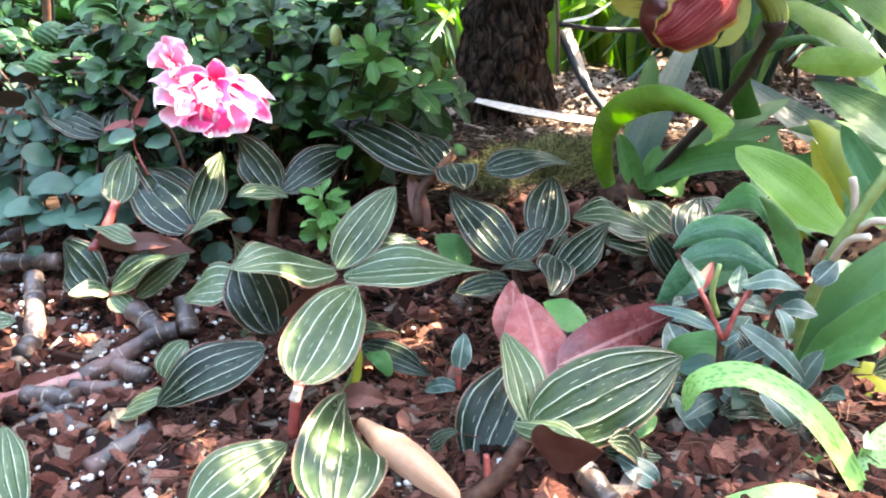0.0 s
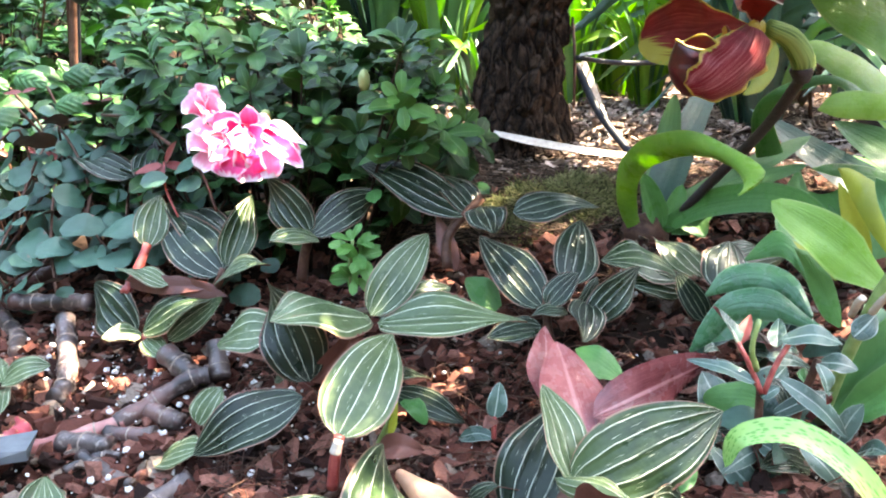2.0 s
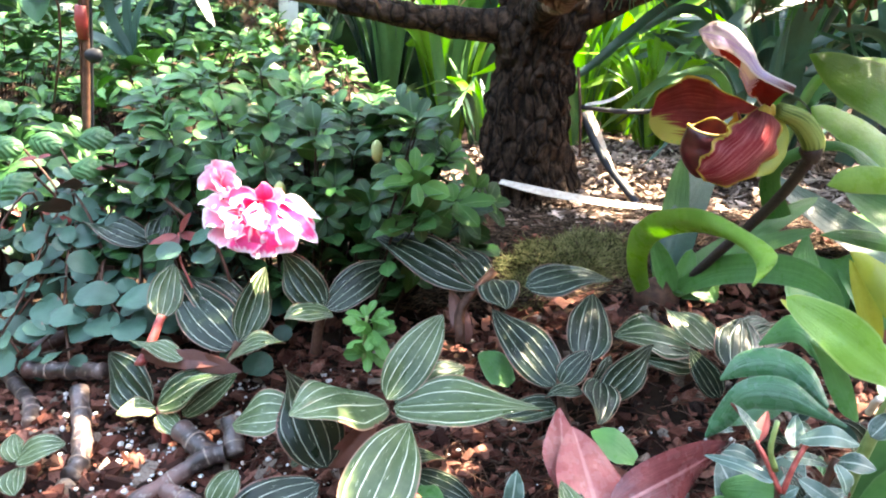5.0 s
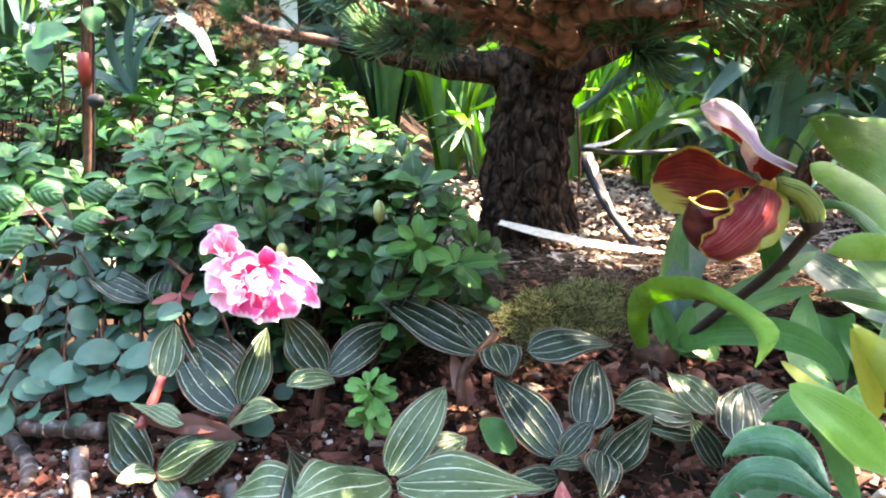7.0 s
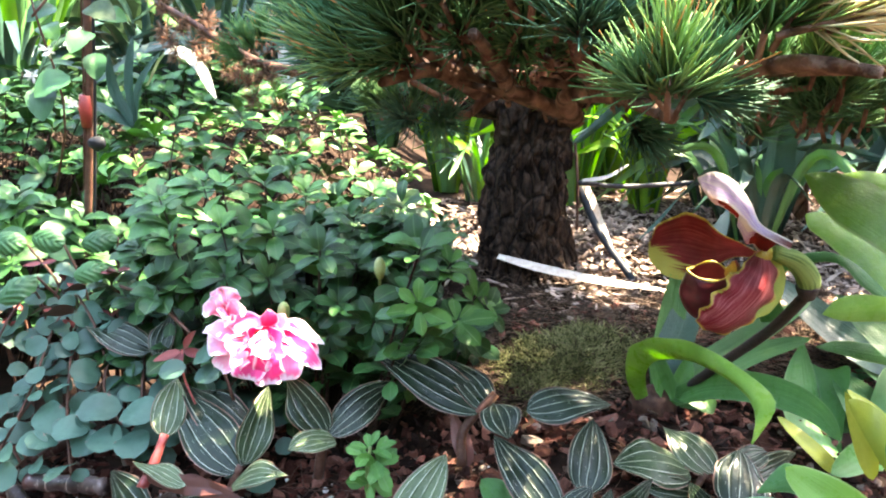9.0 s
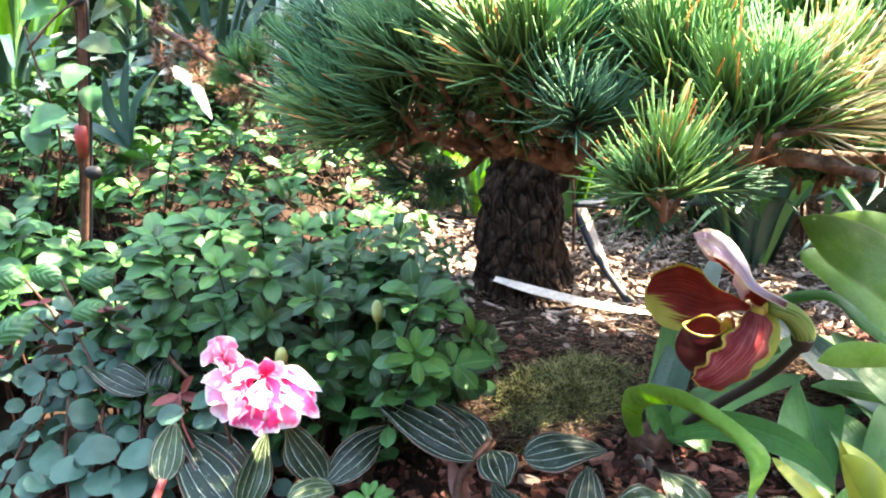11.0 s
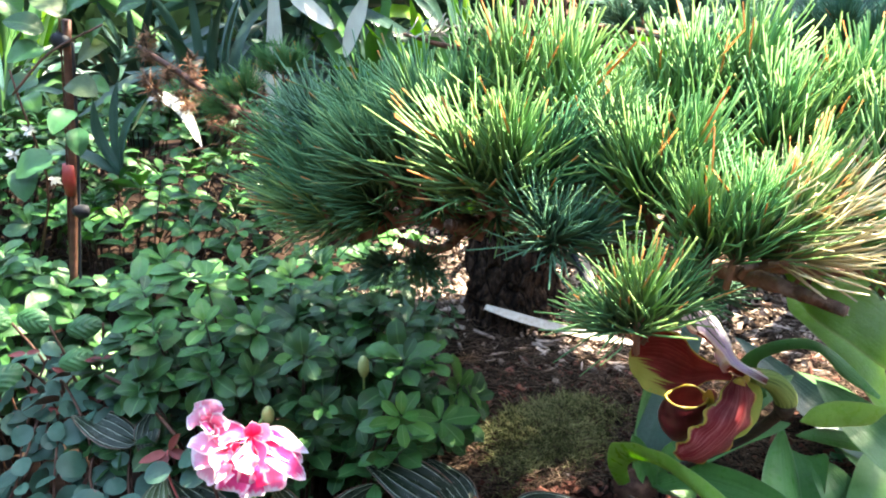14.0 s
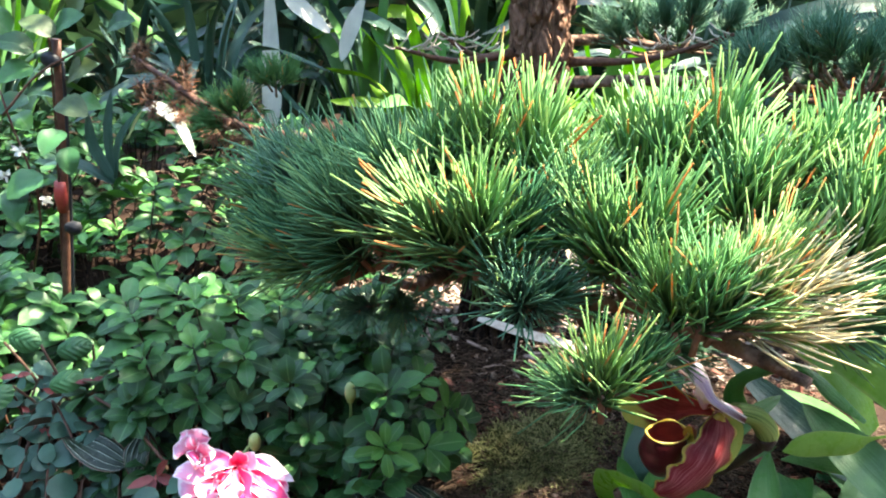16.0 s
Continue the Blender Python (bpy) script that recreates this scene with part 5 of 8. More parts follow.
# ---- round-leaved creeper ----
rng.seed(41)
ROUNDS = [small_leaf("round_leaf", l, w, roundish, a, 0.12, [ROUND_TOP, ROUND_UNDER], nu=8, nv=6) for l, w, a in ((0.025, 0.021, 0.08), (0.021, 0.019, 0.04), (0.028, 0.022, 0.10), (0.017, 0.014, 0.06))]
creeper = thing("creeping_plant", (-0.30, 0.55, ground_z(-0.30, 0.55)), "creeping plant with matt blue-green round leaves on red stems", "creeper")
for strand in range(27):
    x0 = -0.52 + 0.0125 * strand + rng.gauss(0, 0.006)
    y0 = 0.625 + rng.uniform(-0.03, 0.05)
    h = 0.115 * (1.0 - 0.55 * max(0.0, (x0 + 0.30) / 0.14)) * rng.uniform(0.75, 1.1)
    a = Vector((x0, y0, ground_z(x0, y0)))
    b = Vector((x0 + rng.gauss(0, 0.01), y0 - 0.02, a.z + h))
    c = Vector((x0 + rng.gauss(0.005, 0.015), y0 - 0.07, ground_z(x0, y0 - 0.07) + h * 0.62))
    d = Vector((x0 + rng.gauss(0.01, 0.02), y0 - 0.105, ground_z(x0, y0 - 0.105) + rng.uniform(0.022, 0.04)))
    path = curve([a, b, c, d], 18)
    sh = Shape()
    sh.tube(path, 0.0011, 5)
    runner = part("stem", sh, STEM_BROWN, creeper, "thin reddish trailing stem")
    for k in range(3, 19):
        along = (path[min(18, k + 1)] - path[k - 1]).normalized()
        side = along.cross(Z).normalized() * (1 if k % 2 else -1)
        way = side + Vector((0, -0.55, 0.05)) + along * 0.3 + Vector((rng.gauss(0, 0.25), rng.gauss(0, 0.25), rng.gauss(0, 0.2)))
        if rng.random() < 0.10:
            continue
        spot = path[k] + Vector((rng.gauss(0, 0.004), rng.gauss(-0.001, 0.004), rng.gauss(0.003, 0.003)))
        piece("leaf", rng.choice(ROUNDS), pose_leaf(spot, way + Vector((rng.gauss(0, 0.35), 0, rng.gauss(0, 0.25))), Vector((rng.gauss(0, 0.55), -0.8 + rng.gauss(0, 0.35), 0.7)), rng.uniform(0.6, 1.15)), runner)
        if k in (4, 6, 7) and rng.random() < 0.4:
            sh = Shape()
            for side_way in (-1, 1):
                blade(sh, [spot, spot + Vector((side_way * 0.009, -0.004, 0.007))], 0.0052, (0, -0.7, 0.7), ovate, 0.3, nu=6, nv=4)
            part("young_leaf", sh, [WINE_LEAF, WINE_LEAF], runner, "small wine-red young leaf pair")
for at, way, s in (((-0.2680, 0.5100, 0.0800), (-1, -0.35, 0.0), 1.25), ((-0.2650, 0.5050, 0.0800), (1, -0.4, 0.0), 1.25), ((-0.2950, 0.5150, 0.0640), (-1, -0.5, -0.1), 1.1), ((-0.2880, 0.5100, 0.0620), (0.8, -0.8, -0.2), 1.2), ((-0.2610, 0.5050, 0.0630), (0.5, -0.9, -0.3), 1.2)):
    piece("leaf", ROUNDS[0], pose_leaf(at, way, (0, -0.5, 0.85), s), creeper)
# young wine-red shoots between it and the azalea
shoot = thing("red_shoot", (-0.2160, 0.4900, 0.0990), "young shoot with wine-red leaves", "seedling")
for at, way in (((-0.2180, 0.5000, 0.1270), (-1, -0.3, -0.3)), ((-0.2160, 0.5000, 0.1290), (0.6, -0.3, 0.8)), ((-0.2160, 0.5000, 0.1280), (1, -0.3, -0.2)), ((-0.2170, 0.5000, 0.1270), (-0.3, -0.6, -0.9))):
    sh = Shape()
    blade(sh, [Vector(at), Vector(at) + Vector(way).normalized() * 0.020], 0.0075, (0, -0.7, 0.7), ovate, 0.25, nu=8, nv=4)
    part("leaf", sh, [WINE_LEAF, WINE_LEAF], shoot)
for at, way in (((-0.2110, 0.4900, 0.1190), (-1, -0.3, -0.2)), ((-0.2040, 0.4900, 0.1150), (1, -0.4, -0.1)), ((-0.2070, 0.4950, 0.1240), (1, -0.4, 0.3))):
    piece("leaf", ROUNDS[1], pose_leaf(at, way, (0, -0.6, 0.8), 0.9), shoot)
stem(shoot, [(-0.2060, 0.4900, 0.0910), (-0.2150, 0.4950, 0.1100), (-0.2170, 0.5000, 0.1290)], 0.0009, STEM_RED)
for a, b in (((-0.1770, 0.4850, 0.0960), (-0.2010, 0.5100, 0.1270)), ((-0.2100, 0.5000, 0.1400), (-0.2930, 0.5700, 0.1600))):
    sh = Shape()
    m = (Vector(a) + Vector(b)) / 2 + Vector((0, 0, 0.008))
    sh.tube(curve([a, m, b], 8), 0.0013, 6)
    single("bare_twig", sh, STEM_BROWN, "bare tan twig between the leaves", "twig", group="bare twigs")

# quilted leaves
QUILT = [small_leaf("quilted_leaf", l, w, roundish, 0.14, 0.10, [QUILTED, QUILTED], ribs=0.22, curl=0.62, nu=26, nv=16) for l, w in ((0.029, 0.021), (0.026, 0.019))]
quilted = thing("quilted_plant", (-0.325, 0.62, ground_z(-0.325, 0.62)), "plant with large quilted bright green leaves", "foliage plant")
for at, way, s in (((-0.3040, 0.6000, 0.1940), (-1, -0.25, -0.15), 1.0), ((-0.2810, 0.6000, 0.1890), (-0.5, -0.8, -0.45), 0.95), ((-0.3060, 0.5850, 0.1720), (-1, -0.4, -0.25), 0.95), ((-0.3640, 0.5800, 0.1650), (-0.6, -0.5, -0.5), 1.15), ((-0.3660, 0.6300, 0.1830), (-0.8, 0.1, 0.2), 1.2), ((-0.4050, 0.6400, 0.1820), (-1, -0.2, 0.1), 1.2)):
    piece("leaf", rng.choice(QUILT), pose_leaf(at, way, (-0.2, -0.85, 0.40), s), quilted)
    stem(quilted, [quilted.location, Vector(quilted.location).lerp(Vector(at), 0.6) + Vector((0, 0.004, 0.015)), at], 0.0014, STEM_BROWN, "leaf_stalk")
for at in ((-0.3530, 0.5700, 0.1780), (-0.2970, 0.5800, 0.1700)):
    sh = Shape()
    for w in ((-1, -0.2, -0.1), (1, -0.2, 0.2)):
        blade(sh, [Vector(at), Vector(at) + Vector(w).normalized() * 0.014], 0.005, (0, -0.7, 0.7), ovate, 0.2, nu=6, nv=4)
    part("young_leaf", sh, [WINE_LEAF, WINE_LEAF], quilted, "small wine-red young leaf pair")


# ---- pink azalea bloom ----
rng.seed(51)
bloom = thing("azalea_bloom", (-0.1480, 0.4750, 0.1550), "double pink azalea bloom with frilled white edges", "flower")


def long_petal(points, width, up, material, wave=0.4, fold=0.12, outline=fan):
    sh = Shape()
    blade(sh, points, width, up, outline, fold, wave, 1.8, 16, 12, 0.0005, seed=rng.uniform(0, 6))
    part("petal", sh, [material, material], bloom)


HEART = (-0.1460, 0.4700, 0.1540)
long_petal([HEART, (-0.1270, 0.4600, 0.1440), (-0.1090, 0.4560, 0.1290)], 0.017, (0.5, -0.8, 0.45), PINK, 0.06, 0.2, lance)
long_petal([HEART, (-0.1300, 0.4660, 0.1500), (-0.1120, 0.4640, 0.1370)], 0.018, (0.4, -0.6, 0.7), PINK, 0.12, 0.25, lance)
long_petal([HEART, (-0.1310, 0.4700, 0.1545), (-0.1080, 0.4660, 0.1430)], 0.013, (0.1, -0.5, 0.9), PINK_PALE, 0.35, 0.2, lance)
long_petal([HEART, (-0.1340, 0.4560, 0.1400), (-0.1320, 0.4520, 0.1230)], 0.025, (0.2, -0.9, 0.25), PINK_SOFT, 0.35)
long_petal([HEART, (-0.1430, 0.4520, 0.1360), (-0.1420, 0.4500, 0.1210)], 0.022, (0.1, -0.95, 0.2), PINK, 0.5)
long_petal([(-0.1520, 0.4660, 0.1490), (-0.1540, 0.4520, 0.1370), (-0.1550, 0.4500, 0.1240)], 0.022, (-0.1, -0.95, 0.2), PINK, 0.5)
long_petal([(-0.1540, 0.4660, 0.1490), (-0.1600, 0.4550, 0.1400), (-0.1660, 0.4530, 0.1300)], 0.018, (-0.3, -0.9, 0.2), PINK_PALE, 0.5)
long_petal([(-0.1550, 0.4660, 0.1490), (-0.1680, 0.4580, 0.1410), (-0.1760, 0.4570, 0.1280)], 0.017, (-0.4, -0.85, 0.3), PINK_PALE, 0.4)
long_petal([(-0.1550, 0.4660, 0.1500), (-0.1710, 0.4600, 0.1480), (-0.1850, 0.4600, 0.1460)], 0.024, (-0.2, -0.8, 0.5), PINK_PALE, 0.45)
long_petal([(-0.1550, 0.4640, 0.1510), (-0.1690, 0.4570, 0.1540), (-0.1850, 0.4570, 0.1560)], 0.015, (-0.2, -0.6, 0.75), PINK_PALE, 0.4)
long_petal([HEART, (-0.1590, 0.4640, 0.1600), (-0.1700, 0.4620, 0.1600)], 0.019, (-0.1, -0.7, 0.7), PINK_SOFT, 0.25)
long_petal([HEART, (-0.1450, 0.4640, 0.1630), (-0.1440, 0.4600, 0.1690)], 0.013, (0.3, -0.85, 0.3), PINK_SOFT, 0.2, 0.4, lance)
long_petal([HEART, (-0.1400, 0.4680, 0.1590), (-0.1310, 0.4620, 0.1580)], 0.011, (0.1, -0.7, 0.6), PINK_PALE, 0.4)
long_petal([(-0.1450, 0.4620, 0.1540), (-0.1450, 0.4500, 0.1500), (-0.1470, 0.4430, 0.1420)], 0.018, (0.45, -0.85, 0.2), PINK_PALE, 0.35)
long_petal([(-0.1460, 0.4640, 0.1540), (-0.1500, 0.4520, 0.1510), (-0.1520, 0.4460, 0.1420)], 0.016, (-0.5, -0.8, 0.2), PINK_SOFT, 0.4)
long_petal([(-0.1460, 0.4640, 0.1550), (-0.1530, 0.4520, 0.1560), (-0.1570, 0.4460, 0.1510)], 0.015, (-0.2, -0.9, -0.2), PINK, 0.4)
long_petal([(-0.1450, 0.4640, 0.1550), (-0.1360, 0.4520, 0.1510), (-0.1340, 0.4460, 0.1400)], 0.016, (-0.2, -0.95, 0.1), PINK_SOFT, 0.35)
long_petal([(-0.1610, 0.4600, 0.1480), (-0.1650, 0.4500, 0.1450), (-0.1600, 0.4460, 0.1350)], 0.016, (0.3, -0.9, 0.1), PINK_PALE, 0.5)
# the half-open flower above it
long_petal([(-0.1720, 0.4700, 0.1610), (-0.1780, 0.4640, 0.1680), (-0.1840, 0.4620, 0.1740)], 0.017, (-0.3, -0.85, 0.4), PINK_PALE, 0.45)
long_petal([(-0.1720, 0.4700, 0.1610), (-0.1770, 0.4680, 0.1730), (-0.1800, 0.4680, 0.1800)], 0.014, (-0.2, -0.9, 0.3), PINK_PALE, 0.5)
long_petal([(-0.1720, 0.4700, 0.1610), (-0.1720, 0.4660, 0.1730), (-0.1700, 0.4660, 0.1820)], 0.018, (0, -0.9, 0.4), PINK_PALE, 0.5)
long_petal([(-0.1720, 0.4680, 0.1620), (-0.1660, 0.4600, 0.1690), (-0.1610, 0.4580, 0.1730)], 0.015, (0.3, -0.85, 0.4), PINK_PALE, 0.4)
long_petal([(-0.1720, 0.4660, 0.1610), (-0.1710, 0.4560, 0.1680), (-0.1720, 0.4500, 0.1680)], 0.012, (-0.1, -0.85, 0.4), PINK_SOFT, 0.4)
long_petal([(-0.1710, 0.4660, 0.1620), (-0.1660, 0.4580, 0.1610), (-0.1710, 0.4540, 0.1590)], 0.013, (-0.2, -0.9, 0.1), PINK_PALE, 0.4)
stem(bloom, [(-0.1420, 0.5000, 0.1570), (-0.1470, 0.4850, 0.1540), (-0.1500, 0.4700, 0.1490)], 0.0016, STEM_GREEN, "flower_stalk")
sh = Shape()
sh.lump((-0.1410, 0.4920, 0.1590), (0.0045, 0.0045, 0.007), rough=0.06, rings=6, sides=8)
part("calyx", sh, BUD, bloom)
bud = thing("azalea_bud", (-0.0756, 0.5190, 0.1649), "closed pale green azalea bud", "bud")
sh = Shape()
sh.lump((-0.0756, 0.5190, 0.1849), (0.0045, 0.0045, 0.0085), rough=0.05, rings=6, sides=8)
part("bud_scale", sh, BUD, bud)
stem(bud, [(-0.0766, 0.5270, 0.1549), (-0.0756, 0.5190, 0.1809)], 0.0012, STEM_GREEN)


# ---- slipper orchid ----
def strap(plant, points, width, up, materials, fold=0.25, name="leaf", label="", outline=strappy, nu=22, nv=6, thick=0.0011, twist=0.0, wave=0.03):
    sh = Shape()
    blade(sh, points, width, up, outline, fold, wave, 1.5, nu, nv, thick, twist=twist, seed=rng.uniform(0, 6))
    return part(name, sh, materials, plant, label)


def edged_leaf(plant, low, high, materials, bow=0.12, wave=0.01, label=""):
    sh = Shape()
    ribbon(sh, low, high, bow, wave, 22, 8, 0.0012)
    return part("leaf", sh, materials, plant, label)


G2 = [STRAP, STRAP]
B3 = [BROAD, BROAD]
slipper = thing("slipper_orchid", (0.1530, 0.5550, 0.0700), "slipper orchid with wine-red flower and arching strap leaves", "orchid")
sh = Shape()
ribbon(sh, [(0.1420, 0.5520, 0.0600), (0.1310, 0.5400, 0.0860), (0.1215, 0.5060, 0.1138), (0.1260, 0.4800, 0.1290), (0.1362, 0.4420, 0.1375), (0.1429, 0.4160, 0.1368), (0.1475, 0.3980, 0.1321), (0.1460, 0.3850, 0.1262), (0.1310, 0.3543, 0.1246)],
       [(0.1330, 0.5540, 0.0600), (0.1160, 0.5420, 0.0900), (0.1085, 0.5160, 0.1230), (0.1102, 0.4900, 0.1385), (0.1150, 0.4690, 0.1475), (0.1232, 0.4490, 0.1521), (0.1328, 0.4280, 0.1533), (0.1500, 0.4110, 0.1440), (0.1594, 0.3895, 0.1328), (0.1314, 0.3541, 0.1250)], 0.12, 0.02, 34, 8, 0.0013)
part("leaf", sh, [BROAD_LIME, BROAD_LIME], slipper, "arching folded green leaf with a hanging tip")
strap(slipper, [(0.1570, 0.5480, 0.0740), (0.1755, 0.5250, 0.0930), (0.1919, 0.4950, 0.1031), (0.2068, 0.4680, 0.1063), (0.2190, 0.4510, 0.1010), (0.2270, 0.4380, 0.0880)], 0.0230, (0.0, -0.75, 0.65), [BROAD, BROAD_LIME], 0.12, nu=26)
strap(slipper, [(0.1480, 0.5600, 0.0750), (0.1610, 0.5850, 0.1160), (0.1760, 0.6100, 0.1750)], 0.028, (0.1, -1, 0.2), G2, 0.2)
strap(slipper, [(0.1590, 0.5600, 0.0750), (0.2180, 0.5850, 0.1040), (0.2990, 0.6200, 0.1390)], 0.025, (-0.2, -0.7, 0.7), G2, 0.25)
strap(slipper, [(0.1640, 0.5600, 0.0730), (0.2230, 0.5650, 0.1030), (0.2680, 0.5600, 0.1200)], 0.020, (0, -0.5, 0.9), G2, 0.2)
strap(slipper, [(0.1510, 0.5650, 0.0760), (0.1660, 0.5800, 0.1130), (0.2350, 0.6600, 0.2150)], 0.030, (-0.2, -1, 0.3), [STRAP_BLUE, STRAP_BLUE], 0.2)
strap(slipper, [(0.1550, 0.5550, 0.0750), (0.1720, 0.5450, 0.0780), (0.1810, 0.5300, 0.0680)], 0.026, (0, -0.6, 0.8), G2, 0.3)
for a, b, w in (((0.1530, 0.5480, 0.0700), (0.1360, 0.5520, 0.1150), 0.018), ((0.1560, 0.5480, 0.0690), (0.1700, 0.5580, 0.1050), 0.017), ((0.1590, 0.5460, 0.0700), (0.1900, 0.5400, 0.0870), 0.018)):
    strap(slipper, [a, Vector(a).lerp(Vector(b), 0.5), b], w, (0, -0.9, 0.3), B3, 0.5, "leaf_sheath", outline=lance, nu=10)
sh = Shape()
sh.lump((0.1420, 0.5540, 0.0640), (0.020, 0.014, 0.018), rough=0.15, rings=6, sides=10)
part("leaf_base", sh, STEM_BROWN, slipper, "dark fibrous base of the leaf fan")
scape = [(0.1620, 0.5560, 0.0740), (0.1760, 0.5200, 0.1090), (0.1920, 0.4720, 0.1520), (0.1990, 0.4410, 0.1850)]
sh = Shape()
sh.tube(curve(scape, 14), 0.0036, 10, bumpy=0.03)
part("flower_stem", sh, SCAPE, slipper, "dark hairy flower stem")
sh = Shape()
ov = curve([(0.1985, 0.4400, 0.1835), (0.1962, 0.4370, 0.1950), (0.1850, 0.4320, 0.2070), (0.1700, 0.4280, 0.2130)], 12)
sh.tube(ov, [0.0038, 0.0052, 0.0062, 0.0067, 0.0070, 0.0070, 0.0068, 0.0066, 0.0063, 0.0060, 0.0056, 0.0052, 0.0046], 14)
part("ovary", sh, OVARY, slipper, "pale green ribbed ovary")
sh = Shape()
sh.tube(curve([(0.1990, 0.4402, 0.1815), (0.1968, 0.4385, 0.1905)], 4), [0.0038, 0.0050, 0.0060, 0.0068, 0.0071], 14)
part("bract", sh, SCAPE, slipper, "dark brown speckled bract")
flower = part("flower", (lambda s: (s.lump((0.1640, 0.4270, 0.2120), (0.0045, 0.0045, 0.005), rough=0.1, rings=5, sides=8), s)[1])(Shape()), RIM_GOLD, slipper)


def flower_part(name, low, high, materials, label, bow, wave=0.05):
    sh = Shape()
    ribbon(sh, low, high, bow, wave, 26, 12)
    return part(name, sh, materials, flower, label)


flower_part("petal", [(0.1552, 0.424, 0.2107), (0.1435, 0.426, 0.2099), (0.1329, 0.43, 0.202), (0.1244, 0.44, 0.1939), (0.1155, 0.45, 0.1929), (0.1093, 0.462, 0.1968), (0.1066, 0.472, 0.2055)],
            [(0.1573, 0.424, 0.214), (0.1472, 0.427, 0.2198), (0.1374, 0.43, 0.2243), (0.1324, 0.44, 0.2308), (0.1246, 0.456, 0.2337), (0.1128, 0.468, 0.2254), (0.1072, 0.474, 0.2113)],
            [WINE_HALF, SEPAL_LIME], "wine-red petal, yellow-green towards its lower end", -0.10)
flower_part("petal", [(0.1572, 0.424, 0.215), (0.1432, 0.408, 0.2100), (0.1294, 0.393, 0.2045), (0.1197, 0.387, 0.1968), (0.1132, 0.388, 0.1880), (0.1115, 0.392, 0.1806)],
            [(0.1623, 0.424, 0.213), (0.1685, 0.42, 0.2028), (0.1647, 0.415, 0.1891), (0.1516, 0.407, 0.1791), (0.135, 0.4, 0.171), (0.1172, 0.394, 0.1745)],
            [WINE_BOTH, SEPAL_LIME], "wine-red petal with yellow edge", 0.14, 0.06)
flower_part("lower_sepal", [(0.1623, 0.43, 0.213), (0.1666, 0.432, 0.2035), (0.1671, 0.43, 0.1952), (0.1636, 0.426, 0.1872), (0.1591, 0.422, 0.1793), (0.1552, 0.42, 0.1752)],
            [(0.1633, 0.428, 0.2144), (0.1719, 0.43, 0.2103), (0.1781, 0.43, 0.2002), (0.1769, 0.428, 0.1876), (0.1685, 0.424, 0.1773), (0.1586, 0.42, 0.1745)],
            [SEPAL_LIME, SEPAL_LIME], "yellow-green lower sepal", 0.1, 0.02)
sepal = flower_part("dorsal_sepal", [(0.1608, 0.3920, 0.2209), (0.1444, 0.3970, 0.2295), (0.1381, 0.4010, 0.2365), (0.1307, 0.4060, 0.2442), (0.1236, 0.4150, 0.2481), (0.1206, 0.4240, 0.2549)],
                    [(0.1615, 0.3910, 0.2254), (0.1465, 0.3970, 0.2342), (0.1422, 0.4020, 0.2453), (0.1351, 0.4080, 0.2567), (0.1263, 0.4160, 0.2619), (0.1191, 0.4240, 0.2582)], [SEPAL_WHITE, SEPAL_WHITE], "white and violet hooded sepal", 0.12, 0.04)
sh = Shape()
ribbon(sh, [(0.1616, 0.4240, 0.2127), (0.1544, 0.4190, 0.2169), (0.1476, 0.4140, 0.2260), (0.1396, 0.4120, 0.2351), (0.1288, 0.4160, 0.2444), (0.1206, 0.4240, 0.2549)],
       [(0.1610, 0.3918, 0.2212), (0.1446, 0.3968, 0.2298), (0.1383, 0.4008, 0.2368), (0.1309, 0.4058, 0.2445), (0.1238, 0.4148, 0.2484), (0.1208, 0.4238, 0.2551)], -0.18, 0.0, 22, 8)
part("sepal_hollow", sh, [SEPAL_WINE, SEPAL_WHITE], sepal, "wine-red hollow of the hood")
# the pouch: a bag that hangs from its open mouth, with a golden rolled rim
mouth, foot = Vector((0.1290, 0.4190, 0.2030)), Vector((0.1235, 0.4200, 0.1740))
face = Vector((-0.06, -0.62, 0.78)).normalized()
down = (mouth - foot).normalized()
outer, inner, uvs = [], [], []
for i in range(19):
    s = i / 18
    c = foot.lerp(mouth, s) + Vector((-0.002, -0.001, 0)) * math.sin(math.pi * s)
    ax = (down * (1 - s ** 3) + face * s ** 3).normalized()
    u = ax.cross(Vector((0, 1, 0.3))).normalized()
    w = ax.cross(u)
    r = 0.0140 * min(1.0, math.sin(math.pi * 0.5 * min(1, 0.03 + s * 1.5)) ** 0.6) * (1 - 0.10 * max(0, s - 0.7) / 0.3)
    row, row2 = [], []
    for k in range(41):
        a = 2 * math.pi * k / 40
        d = u * math.cos(a) + w * math.sin(a) * (1 - 0.42 * s)
        late = max(0.0, s - 0.62) / 0.38
        pull = 1 + late * (0.42 * max(0.0, math.cos(a - 0.75)) ** 3 - 0.16 * max(0.0, math.cos(a - 3.6)))
        lip = face * (late * (0.0055 * max(0.0, math.cos(a - 0.75)) ** 2 + 0.0014 * math.sin(3 * a + 0.6)))
        row.append(c + d * r * pull + lip)
        row2.append(c + d * max(0.0004, r * pull - 0.0011) + lip)
    outer.append(row), inner.append(row2), uvs.append([(s, k / 40) for k in range(41)])
sh = Shape()
sh.grid(outer, uvs, 0, False)
sh.grid(inner, uvs, 1, True)
pouch = part("pouch", sh, [POUCH, POUCH_IN], slipper, "glossy dark wine-red slipper pouch")
sh = Shape()
sh.tube(outer[-1], [0.0007 + 0.0003 * math.sin(k * 0.9) for k in range(41)], 6, caps=False)
